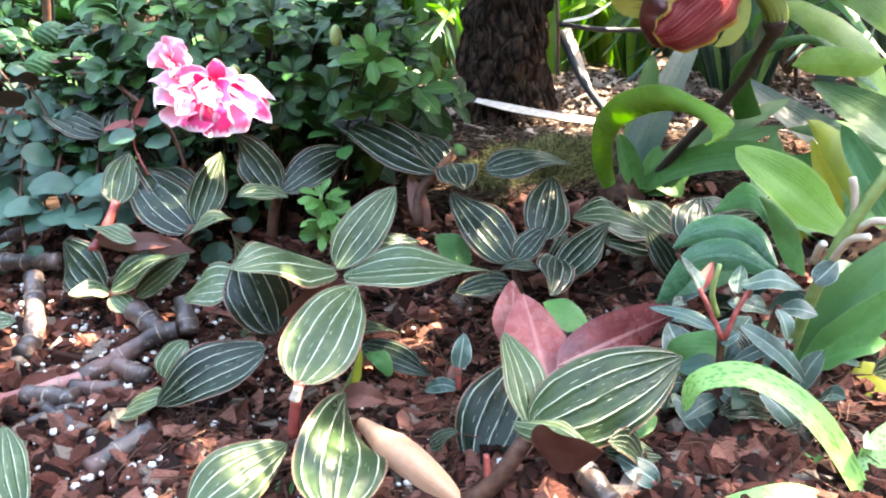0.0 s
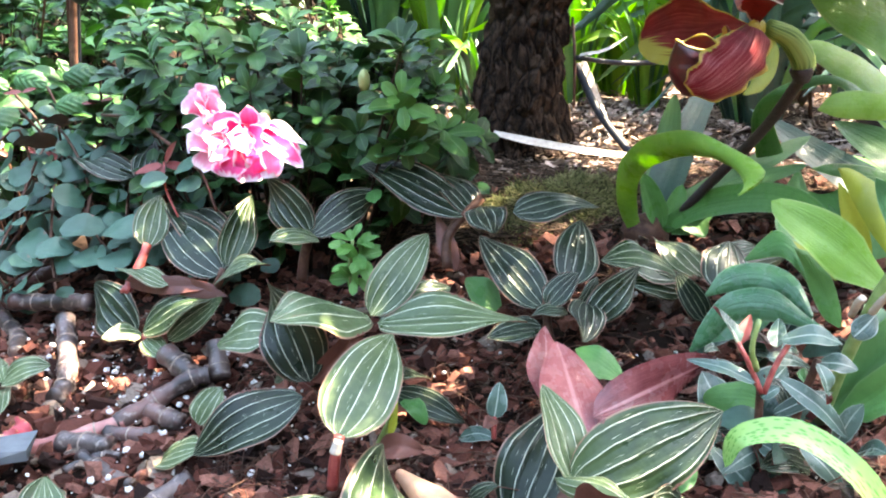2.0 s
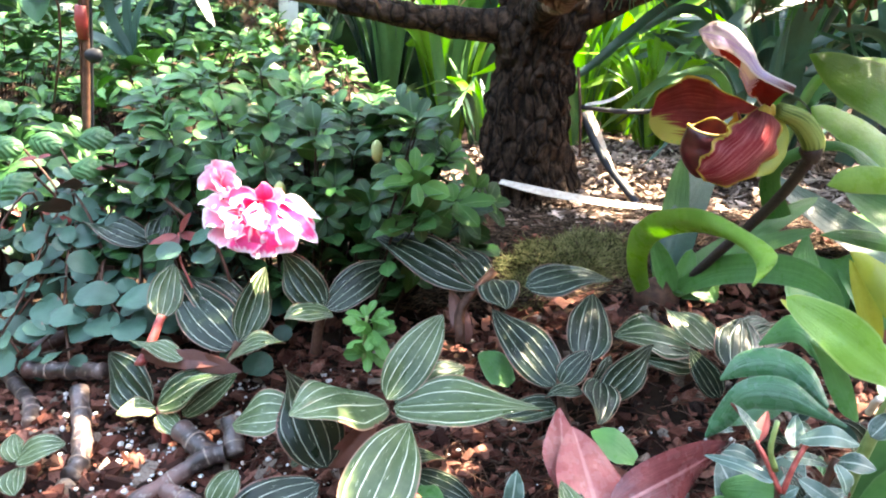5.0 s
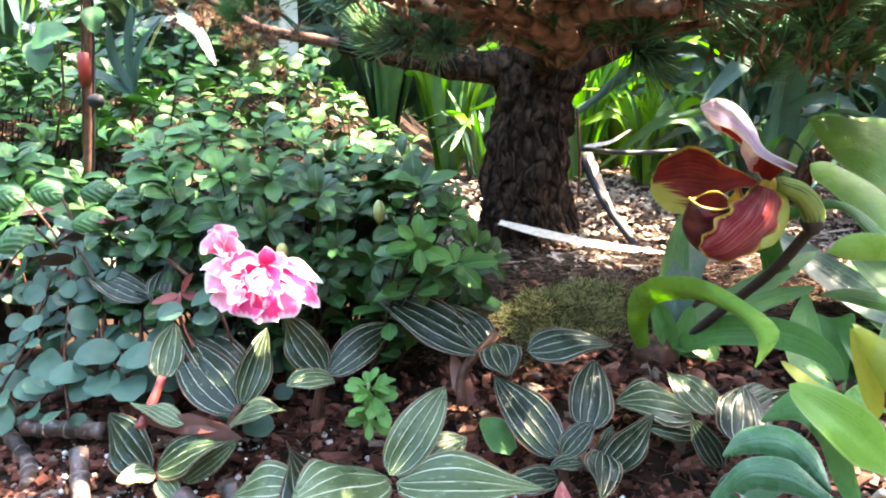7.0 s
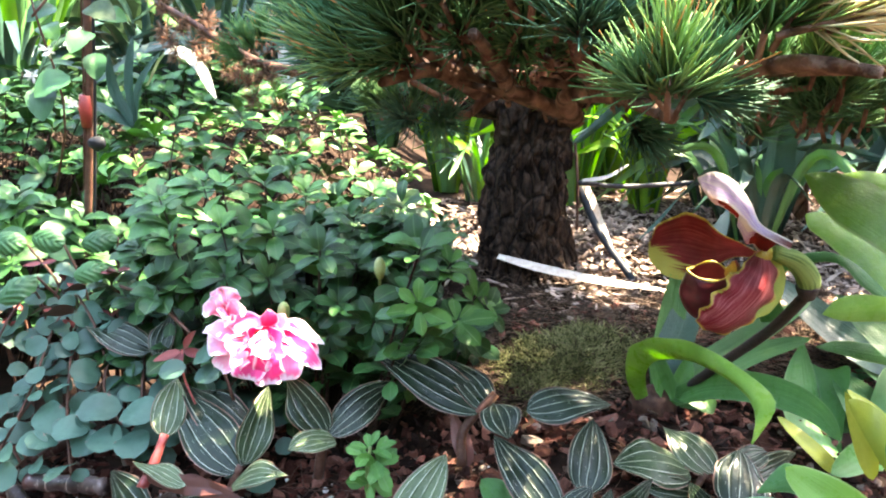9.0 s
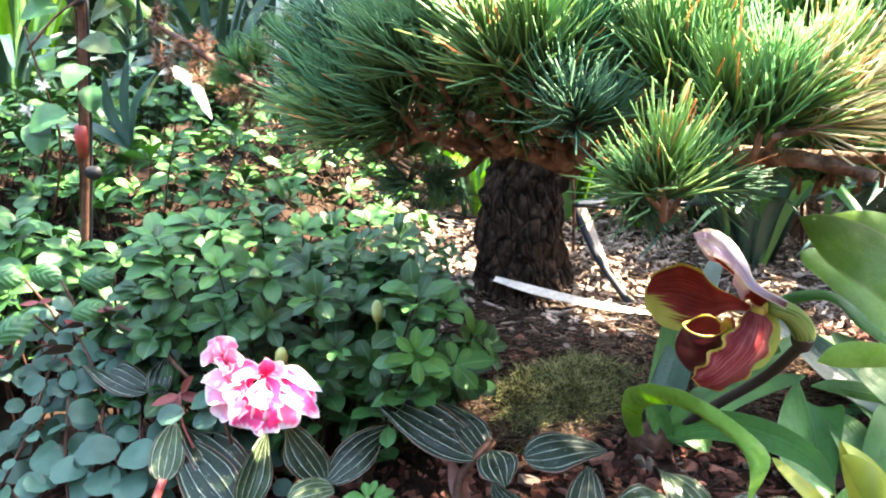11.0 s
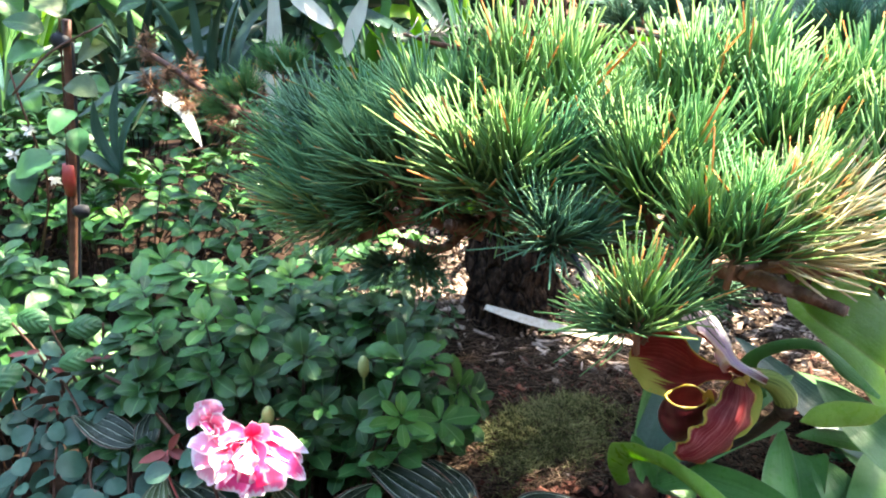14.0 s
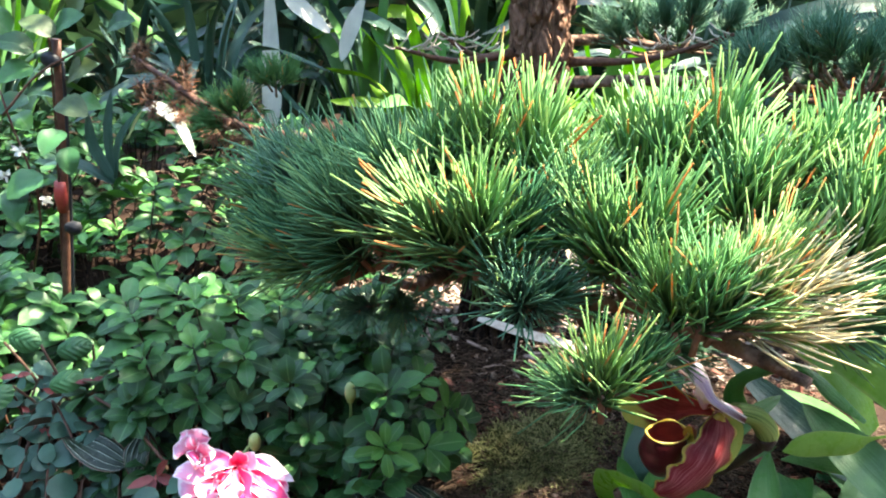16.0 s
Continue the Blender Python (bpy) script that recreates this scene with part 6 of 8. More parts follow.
part("pouch_rim", sh, RIM_GOLD, pouch, "rolled golden rim")
# the folded lobe that stands in the mouth, and the shield above it
sh = Shape()
blade(sh, [(0.1400, 0.4200, 0.1960), (0.1420, 0.4120, 0.2060), (0.1370, 0.4060, 0.2120)], 0.0110, (-0.8, -0.5, 0.3), ovate, 0.5, 0.2, 1.5, 12, 6, 0.0009)
part("folded_lobe", sh, [RIM_GOLD, POUCH_IN], pouch, "golden folded lobe beside the mouth")
sh = Shape()
sh.lump((0.1570, 0.4170, 0.2120), (0.0042, 0.0022, 0.0040), rough=0.12, rings=5, sides=8)
part("staminode", sh, RIM_GOLD, flower)


# ---- broad-leaved plants on the bed's open side ----
def plant(base, label, category="foliage plant", name="strap_leaved_plant", group="strap-leaved plants"):
    return thing(name, base, label, category, group)


B2, Y2 = [BROAD, BROAD], [BROAD_LIME, BROAD_LIME]
rng.seed(61)
p = plant((0.2700, 0.4650, 0.0430), "orchid with broad folded blue-green leaves")
edged_leaf(p, [(0.2607, 0.5600, 0.1176), (0.2467, 0.5500, 0.1015), (0.2330, 0.5300, 0.0878), (0.2275, 0.5150, 0.0778), (0.2280, 0.5000, 0.0665), (0.2389, 0.4850, 0.0574), (0.2566, 0.4700, 0.0495)],
           [(0.2621, 0.5600, 0.1171), (0.2663, 0.5530, 0.1019), (0.2682, 0.5430, 0.0829), (0.2666, 0.5300, 0.0694), (0.2635, 0.5120, 0.0589), (0.2590, 0.4900, 0.0537), (0.2583, 0.4700, 0.0487)], B3, 0.1, 0.01, "broad blue-green leaf hanging forward, creased along its middle")
edged_leaf(p, [(0.2668, 0.5530, 0.1010), (0.2682, 0.5430, 0.0829), (0.2666, 0.5300, 0.0694), (0.2635, 0.5120, 0.0589), (0.2590, 0.4900, 0.0537), (0.2583, 0.4700, 0.0482)],
           [(0.2776, 0.5450, 0.0986), (0.2866, 0.5350, 0.1044), (0.2801, 0.5230, 0.0838), (0.2702, 0.5080, 0.0675), (0.2602, 0.4900, 0.0546), (0.2592, 0.4700, 0.0474)], B3, -0.1, 0.01)
edged_leaf(p, [(0.3188, 0.5850, 0.0853), (0.3100, 0.5750, 0.0694), (0.2981, 0.5550, 0.0544), (0.2898, 0.5350, 0.0409), (0.2838, 0.5100, 0.0359)],
           [(0.3374, 0.5850, 0.0842), (0.3451, 0.5750, 0.0694), (0.3322, 0.5550, 0.0544), (0.3123, 0.5350, 0.0423), (0.2847, 0.5100, 0.0349)], [BROAD_BLUE, BROAD_BLUE], 0.14, 0.01)
edged_leaf(p, [(0.1994, 0.3900, 0.1343), (0.2037, 0.3900, 0.1263), (0.2119, 0.3900, 0.1128), (0.2190, 0.3850, 0.0994), (0.2267, 0.3800, 0.0878)],
           [(0.1996, 0.3900, 0.1352), (0.2064, 0.3920, 0.1349), (0.2162, 0.3940, 0.1304), (0.2239, 0.3900, 0.1221), (0.2278, 0.3800, 0.0884)], [YELLOWING, YELLOWING], 0.1, 0.01, "yellowing leaf with a black spot")
strap(p, [(0.2520, 0.4400, 0.0600), (0.2410, 0.4400, 0.0930), (0.2280, 0.4400, 0.1210)], 0.014, (-0.3, -0.8, 0.5), [YELLOWING, YELLOWING], 0.2, label="yellowing leaf with a black tip", outline=ovate)
strap(p, [(0.2500, 0.4700, 0.0460), (0.2290, 0.4800, 0.0660), (0.2160, 0.5000, 0.0790)], 0.014, (0, -0.6, 0.8), [YELLOWING, STRAP], 0.2)

p = plant((0.3650, 0.5600, 0.0820), "lily with wide arching yellow-green leaves")
edged_leaf(p, [(0.2386, 0.5360, 0.2519), (0.2438, 0.5300, 0.2386), (0.2535, 0.5220, 0.2224), (0.2670, 0.5150, 0.2118), (0.2892, 0.5100, 0.1970), (0.3175, 0.5050, 0.1762), (0.3495, 0.5000, 0.1505)],
           [(0.2389, 0.5360, 0.2531), (0.2538, 0.5400, 0.2550), (0.2731, 0.5400, 0.2521), (0.2915, 0.5380, 0.2460), (0.3110, 0.5300, 0.2333), (0.3339, 0.5200, 0.2109), (0.3569, 0.5050, 0.1533)], Y2, 0.05, 0.01, "wide pointed yellow-green leaf")
edged_leaf(p, [(0.2823, 0.5700, 0.2498), (0.3000, 0.5700, 0.2418), (0.3202, 0.5650, 0.2334), (0.3500, 0.5600, 0.2162), (0.3813, 0.5500, 0.1910)],
           [(0.2826, 0.5700, 0.2511), (0.3063, 0.5750, 0.2536), (0.3314, 0.5750, 0.2496), (0.3590, 0.5700, 0.2352), (0.3884, 0.5550, 0.1991)], Y2, 0.05, 0.01)
edged_leaf(p, [(0.2752, 0.6000, 0.2142), (0.2768, 0.5950, 0.2044), (0.2881, 0.5850, 0.1931), (0.3050, 0.5750, 0.1761), (0.3205, 0.5650, 0.1549), (0.3352, 0.5500, 0.1320)],
           [(0.2759, 0.6000, 0.2166), (0.2903, 0.6050, 0.2175), (0.3064, 0.6000, 0.2110), (0.3255, 0.5900, 0.1981), (0.3450, 0.5800, 0.1762), (0.3500, 0.5600, 0.1385)], [BROAD_LIME, BROAD], 0.06, 0.01)
edged_leaf(p, [(0.2447, 0.6000, 0.1221), (0.2331, 0.5900, 0.1515), (0.2368, 0.5850, 0.1697), (0.2516, 0.5800, 0.1816), (0.2675, 0.5750, 0.1874), (0.2814, 0.5680, 0.1892), (0.2952, 0.5600, 0.1832), (0.3113, 0.5550, 0.1691), (0.3325, 0.5500, 0.1478)],
           [(0.2671, 0.6000, 0.1268), (0.2494, 0.5850, 0.1518), (0.2468, 0.5800, 0.1654), (0.2554, 0.5750, 0.1737), (0.2680, 0.5700, 0.1796), (0.2795, 0.5630, 0.1823), (0.2883, 0.5560, 0.1778), (0.3003, 0.5500, 0.1638), (0.3284, 0.5460, 0.1464)], [BROAD, BROAD_LIME], 0.1, 0.01, "narrow leaf bent over in an arch")
edged_leaf(p, [(0.2237, 0.4660, 0.1644), (0.2375, 0.4680, 0.1599), (0.2561, 0.4720, 0.1582), (0.2787, 0.4760, 0.1582), (0.2943, 0.4800, 0.1663), (0.3296, 0.4900, 0.1651)],
           [(0.2232, 0.4660, 0.1652), (0.2329, 0.4680, 0.1745), (0.2508, 0.4720, 0.1771), (0.2729, 0.4760, 0.1739), (0.2927, 0.4800, 0.1689), (0.3292, 0.4900, 0.1677)], [BROAD_LIME, BROAD], 0.06, 0.01)
edged_leaf(p, [(0.2623, 0.5400, 0.1184), (0.2784, 0.5400, 0.1137), (0.3000, 0.5400, 0.1079), (0.3256, 0.5400, 0.1027), (0.3590, 0.5400, 0.0940)],
           [(0.2626, 0.5400, 0.1198), (0.2788, 0.5450, 0.1224), (0.2983, 0.5450, 0.1214), (0.3283, 0.5450, 0.1147), (0.3584, 0.5400, 0.0988)], [BROAD, BROAD], 0.06, 0.01)
strap(p, [(0.3390, 0.5000, 0.1020), (0.3110, 0.5200, 0.1300), (0.2900, 0.5700, 0.1540)], 0.040, (-0.2, -0.7, 0.7), G2, 0.2, outline=ovate)
strap(p, [(0.3510, 0.5400, 0.0880), (0.3210, 0.6000, 0.1080), (0.2600, 0.6600, 0.1620)], 0.036, (-0.2, -0.7, 0.7), [STRAP_BLUE, STRAP_BLUE], 0.2, outline=ovate)
strap(p, [(0.3390, 0.5200, 0.0770), (0.3430, 0.6200, 0.1030), (0.3210, 0.6800, 0.1210)], 0.05, (-0.2, -0.7, 0.7), G2, 0.2, outline=ovate)

p = plant((0.1860, 0.3300, 0.0190), "orchid with bright yellow-green leaves and a jointed cane", "orchid", "cane_orchid")
jewel_leaf(p, (0.1820, 0.3100, 0.0900), (0.1340, 0.3250, 0.1270), 0.0245, (-0.1975, -0.7408, 0.6420), BROAD_LIME, 0.04, 0.18, under=BROAD_LIME)
edged_leaf(p, [(0.1464, 0.3750, 0.0861), (0.1576, 0.3700, 0.0898), (0.1627, 0.3650, 0.0903), (0.1683, 0.3600, 0.0844), (0.1697, 0.3500, 0.0784)],
           [(0.1457, 0.3750, 0.0874), (0.1553, 0.3780, 0.0974), (0.1631, 0.3780, 0.1028), (0.1689, 0.3700, 0.0983), (0.1704, 0.3500, 0.0797)], [BROAD, BROAD], 0.12, 0.01)
edged_leaf(p, [(0.1254, 0.3720, 0.0670), (0.1362, 0.3680, 0.0707), (0.1480, 0.3620, 0.0731), (0.1569, 0.3550, 0.0705), (0.1617, 0.3450, 0.0671), (0.1641, 0.3350, 0.0659)],
           [(0.1250, 0.3720, 0.0690), (0.1335, 0.3740, 0.0809), (0.1457, 0.3720, 0.0860), (0.1582, 0.3660, 0.0860), (0.1643, 0.3520, 0.0814), (0.1655, 0.3360, 0.0685)], [BROAD_BLUE, BROAD_BLUE], 0.2, 0.01, "arching blue-green leaf")
edged_leaf(p, [(0.1152, 0.3600, 0.0389), (0.1251, 0.3560, 0.0474), (0.1316, 0.3500, 0.0594), (0.1387, 0.3440, 0.0623), (0.1484, 0.3380, 0.0638), (0.1584, 0.3300, 0.0635), (0.1669, 0.3220, 0.0624)],
           [(0.1141, 0.3600, 0.0405), (0.1191, 0.3600, 0.0554), (0.1285, 0.3580, 0.0713), (0.1402, 0.3520, 0.0778), (0.1499, 0.3430, 0.0784), (0.1593, 0.3320, 0.0700), (0.1673, 0.3220, 0.0639)], [BROAD_BLUE, BROAD_BLUE], 0.18, 0.01)
edged_leaf(p, [(0.1516, 0.3340, 0.1023), (0.1552, 0.3320, 0.0949), (0.1581, 0.3280, 0.0831), (0.1627, 0.3220, 0.0716), (0.1684, 0.3180, 0.0675)],
           [(0.1521, 0.3340, 0.1029), (0.1607, 0.3320, 0.0995), (0.1666, 0.3260, 0.0900), (0.1695, 0.3210, 0.0777), (0.1700, 0.3180, 0.0681)], [BROAD, BROAD], 0.14, 0.01)
jewel_leaf(p, (0.1570, 0.3600, 0.0610), (0.1230, 0.3800, 0.0390), 0.0196, (0.0000, -0.6000, 0.8000), BROAD_BLUE, 0.10, 0.2, under=BROAD_BLUE, outline=ovate)
jewel_leaf(p, (0.1690, 0.3180, 0.0250), (0.2210, 0.3150, 0.0910), 0.0264, (-0.4056, -0.8619, 0.3042), STRAP, 0.04, 0.35, under=STRAP)
jewel_leaf(p, (0.1730, 0.3150, 0.0230), (0.2100, 0.3000, 0.0700), 0.0180, (-0.4056, -0.8619, 0.3042), BROAD, 0.04, 0.35, under=BROAD)
jewel_leaf(p, (0.1720, 0.3200, 0.0240), (0.2010, 0.3000, 0.0420), 0.0197, (0.0000, -0.6000, 0.8000), BROAD, 0.12, 0.1, under=BROAD)
jewel_leaf(p, (0.1990, 0.3000, 0.0910), (0.1840, 0.3300, 0.1370), 0.0130, (-0.3904, -0.7807, 0.4880), BROAD, 0.06, 0.2, under=BROAD)
jewel_leaf(p, (0.2410, 0.4000, 0.1010), (0.2170, 0.4200, 0.1300), 0.0120, (-0.2074, -0.8296, 0.5185), YELLOWING, 0.06, 0.2, under=YELLOWING)
stem(p, [(0.1690, 0.3250, 0.0160), (0.1690, 0.3100, 0.0560), (0.1760, 0.3000, 0.0930), (0.1920, 0.2950, 0.1280)], 0.0030, STEM_GREEN, "cane", "pale green jointed cane", 0.9)
for a, b, c in (((0.1720, 0.3020, 0.0790), (0.1730, 0.2920, 0.0910), (0.1770, 0.2850, 0.0940)), ((0.1660, 0.3050, 0.0780), (0.1640, 0.2980, 0.0860), (0.1640, 0.2950, 0.0890)), ((0.1800, 0.3000, 0.0930), (0.1810, 0.2920, 0.0990), (0.1860, 0.2880, 0.1000)), ((0.1780, 0.3000, 0.1010), (0.1760, 0.2980, 0.1100), (0.1740, 0.2980, 0.1170))):
    stem(p, [a, b, c], 0.0016, SHEATH, "aerial_root", "cream stubby aerial root", 1.1)

p = plant((0.1230, 0.2850, -0.0190), "small shrub with silver-marked leaves and red-brown stems", "foliage plant", "silver_leaved_plant")
S1, S2 = SILVER, WINE_LEAF
stem(p, [(0.1300, 0.2980, -0.0300), (0.1270, 0.2990, 0.0160), (0.1250, 0.2980, 0.0450)], 0.0022, STEM_BROWN)
stem(p, [(0.1230, 0.2920, 0.0460), (0.1180, 0.2950, 0.0580), (0.1140, 0.3000, 0.0670)], 0.0013, STEM_RED)
stem(p, [(0.1240, 0.2920, 0.0460), (0.1290, 0.2930, 0.0600), (0.1360, 0.2950, 0.0710)], 0.0013, STEM_RED)
stem(p, [(0.1200, 0.2920, 0.0570), (0.1160, 0.2900, 0.0680), (0.1180, 0.2900, 0.0810)], 0.0014, STEM_GREEN)
stem(p, [(0.1430, 0.3000, -0.0140), (0.1430, 0.3000, 0.0270), (0.1490, 0.2970, 0.0600)], 0.0022, STEM_BROWN)
jewel_leaf(p, (0.1150, 0.3000, 0.0660), (0.1060, 0.3100, 0.0810), 0.0103, (0.5270, -0.7379, 0.4216), S1, 0.05, 0.4, under=S2)
jewel_leaf(p, (0.1300, 0.2950, 0.0700), (0.1530, 0.2870, 0.0710), 0.0098, (0.0000, -0.6000, 0.8000), S1, 0.22, 0.1, under=S2)
jewel_leaf(p, (0.1280, 0.2930, 0.0670), (0.1360, 0.3100, 0.0750), 0.0075, (-0.5051, -0.8081, 0.3030), S1, 0.05, 0.3, under=S2)
jewel_leaf(p, (0.1300, 0.2920, 0.0530), (0.1590, 0.2850, 0.0280), 0.0091, (0.2039, -0.7645, 0.6116), S1, 0.10, 0.3, under=S2)
jewel_leaf(p, (0.1450, 0.2900, 0.0610), (0.1480, 0.2830, 0.0450), 0.0093, (0.3180, -0.8480, 0.4240), S1, 0.1, 0.3, under=S2)
jewel_leaf(p, (0.1250, 0.2950, 0.0620), (0.1490, 0.3000, 0.0540), 0.0071, (0.0000, -0.6000, 0.8000), S1, 0.1, 0.2, under=S2)
jewel_leaf(p, (0.1200, 0.2920, 0.0510), (0.0950, 0.3100, 0.0550), 0.0070, (0.0000, -0.6000, 0.8000), S1, 0.1, 0.2, under=S2)
jewel_leaf(p, (0.1230, 0.2920, 0.0440), (0.1300, 0.2900, 0.0500), 0.0053, (0.0000, -0.6000, 0.8000), S1, 0.1, 0.2, under=S2)
jewel_leaf(p, (0.1400, 0.2880, 0.0240), (0.1570, 0.2800, 0.0060), 0.0100, (0.2074, -0.8296, 0.5185), S1, 0.1, 0.2, under=S2)
jewel_leaf(p, (0.1310, 0.3000, 0.0270), (0.1100, 0.3100, 0.0250), 0.0140, (0.0000, -0.7071, 0.7071), ROUND_TOP, 0.1, 0.2, under=S2)
jewel_leaf(p, (0.1330, 0.3100, 0.0340), (0.1120, 0.3300, 0.0260), 0.0180, (0.0000, -0.7071, 0.7071), BROAD, 0.1, 0.1, under=S2)
jewel_leaf(p, (0.1230, 0.2880, 0.0000), (0.1050, 0.3000, 0.0170), 0.0138, (-0.2074, -0.8296, 0.5185), SILVER, 0.1, 0.1, under=S2)
jewel_leaf(p, (0.1620, 0.2950, 0.0710), (0.1740, 0.3000, 0.0800), 0.0100, (0.0000, -0.9138, 0.4061), SILVER, 0.05, 0.2, under=S2)
jewel_leaf(p, (0.1460, 0.2850, -0.0050), (0.1260, 0.2800, -0.0020), 0.0061, (0.0000, -0.7071, 0.7071), JEWEL_UNDER, 0.1, 0.2, under=S2)

jewel_leaf(p, (0.1330, 0.3000, 0.0320), (0.1590, 0.3000, 0.0430), 0.0078, (0.0000, -0.6000, 0.8000), S1, 0.1, 0.2, under=S2)
jewel_leaf(p, (0.1280, 0.3000, 0.0150), (0.1070, 0.2880, 0.0090), 0.0085, (0.0000, -0.6000, 0.8000), S1, 0.12, 0.2, under=S2)
jewel_leaf(p, (0.1280, 0.3000, 0.0180), (0.1410, 0.2880, 0.0100), 0.0110, (0.0000, -0.6000, 0.8000), S1, 0.12, 0.2, under=S2)
jewel_leaf(p, (0.1490, 0.2960, 0.0590), (0.1630, 0.2900, 0.0580), 0.0094, (0.0000, -0.6000, 0.8000), S1, 0.12, 0.2, under=S2)
jewel_leaf(p, (0.1150, 0.3000, 0.0660), (0.1230, 0.3100, 0.0770), 0.0058, (-0.4444, -0.7778, 0.4444), S2, 0.05, 0.4, under=S2)

p = plant((0.0920, 0.2600, -0.0110), "low creeper with small dark silver-veined leaves", "creeper", "silver_leaved_plant")
jewel_leaf(p, (0.0890, 0.2580, -0.0040), (0.0720, 0.2650, 0.0050), 0.0111, (0.0000, -0.8000, 0.6000), SILVER, 0.08, 0.15)
jewel_leaf(p, (0.0890, 0.2560, -0.0040), (0.1050, 0.2500, -0.0110), 0.0115, (0.0000, -0.8000, 0.6000), JEWEL_DARK, 0.08, 0.15)
jewel_leaf(p, (0.0940, 0.2620, -0.0130), (0.1060, 0.2700, -0.0000), 0.0147, (0.0000, -0.8480, 0.5300), SILVER, 0.08, 0.15)
jewel_leaf(p, (0.1100, 0.2620, -0.0180), (0.1300, 0.2650, -0.0050), 0.0159, (0.0000, -0.7071, 0.7071), SILVER, 0.08, 0.15)
jewel_leaf(p, (0.0700, 0.2750, 0.0010), (0.0960, 0.2720, -0.0000), 0.0131, (0.0000, -0.6000, 0.8000), JEWEL_MID, 0.12, 0.1)
jewel_leaf(p, (0.0740, 0.2800, 0.0090), (0.0950, 0.2850, 0.0120), 0.0150, (0.0000, -0.6000, 0.8000), BROAD, 0.1, 0.1, under=BROAD)
stem(p, [(0.0990, 0.2580, -0.0150), (0.0890, 0.2580, -0.0050), (0.0810, 0.2620, -0.0020)], 0.0014, STEM_RED)

p = plant((0.1740, 0.2550, -0.0150), "slipper orchid with mottled pale green leaves", "orchid", "mottled_orchid")
M2 = [MOTTLED, MOTTLED]
strap(p, [(0.1720, 0.2500, -0.0100), (0.1530, 0.2620, 0.0220), (0.1300, 0.2720, 0.0370), (0.1090, 0.2770, 0.0330), (0.1040, 0.2780, 0.0180)], 0.0125, (-0.2, -0.3, 0.9), M2, 0.2, label="long arching mottled leaf")
strap(p, [(0.1690, 0.2520, -0.0110), (0.1610, 0.2700, -0.0000), (0.1390, 0.2850, 0.0020)], 0.0105, (-0.1, -0.5, 0.9), M2, 0.2)
strap(p, [(0.1720, 0.2500, -0.0110), (0.1840, 0.2650, 0.0070), (0.2100, 0.2800, 0.0170)], 0.016, (-0.2, -0.6, 0.8), M2, 0.2)
strap(p, [(0.1600, 0.2450, -0.0120), (0.1370, 0.2450, -0.0010), (0.1020, 0.2450, -0.0070)], 0.0105, (0, -0.5, 0.9), M2, 0.2)
p = plant((0.2120, 0.3100, -0.0070), "yellowing spotted leaf standing on a short stalk", "leaf", "old_leaf")
jewel_leaf(p, (0.2120, 0.3050, -0.0060), (0.2050, 0.3200, 0.0240), 0.0268, (-0.3094, -0.9283, 0.2063), YELLOWING, 0.04, 0.1, under=STRAP)

rng.seed(66)
p = plant((0.1240, 0.3300, -0.0050), "leafy low plant filling the shade under the orchids", "foliage plant", "low_leafy_plant")
for a, b, w in (((0.1240, 0.3300, -0.0050), (0.1020, 0.3250, 0.0220), 0.020), ((0.1240, 0.3300, -0.0050), (0.1350, 0.3300, 0.0260), 0.022), ((0.1260, 0.3300, -0.0050), (0.1510, 0.3200, 0.0180), 0.022), ((0.1230, 0.3250, -0.0030), (0.0880, 0.2920, 0.0140), 0.016), ((0.1260, 0.3300, -0.0050), (0.1650, 0.3050, 0.0040), 0.022), ((0.1260, 0.3300, -0.0050), (0.1160, 0.3450, 0.0350), 0.022), ((0.1270, 0.3300, -0.0050), (0.1570, 0.3400, 0.0400), 0.024), ((0.1270, 0.3300, -0.0050), (0.1840, 0.3250, 0.0160), 0.026), ((0.1260, 0.3250, -0.0040), (0.1910, 0.3020, -0.0030), 0.022), ((0.1260, 0.3250, -0.0040), (0.1310, 0.2750, 0.0010), 0.016)):
    strap(p, arched(a, b, 0.15, (0, -0.3, 1)), w, (0, -0.6, 0.8), rng.choice(([BROAD, BROAD], [STRAP_BLUE, STRAP_BLUE], [SILVER, WINE_LEAF])), 0.25, outline=ovate, nu=12)
rng.seed(67)
for k in range(60):
    y = rng.uniform(0.265, 0.42)
    x = 0.085 + (y - 0.27) * 0.35 + rng.uniform(0.0, 0.20)
    a = Vector((x, y, ground_z(x, y) + rng.uniform(0.004, 0.016)))
    b = a + Vector((rng.gauss(0, 0.6), -0.6 + rng.gauss(0, 0.4), 0.15 + abs(rng.gauss(0, 0.3)))).normalized() * rng.uniform(0.016, 0.034)
    skin = rng.choice((SILVER, SILVER, BROAD_BLUE, ROUND_TOP, JEWEL_DARK))
    strap(p, arched(a, b, 0.15, (0, -0.2, 1)), (b - a).length * rng.uniform(0.36, 0.55), (rng.gauss(0, 0.3), -0.6, 0.8), [skin, WINE_LEAF], 0.2, outline=ovate, nu=10)
p = plant((0.2950, 0.5000, 0.0490), "orchid with layered glossy green leaves beside the slipper orchid")
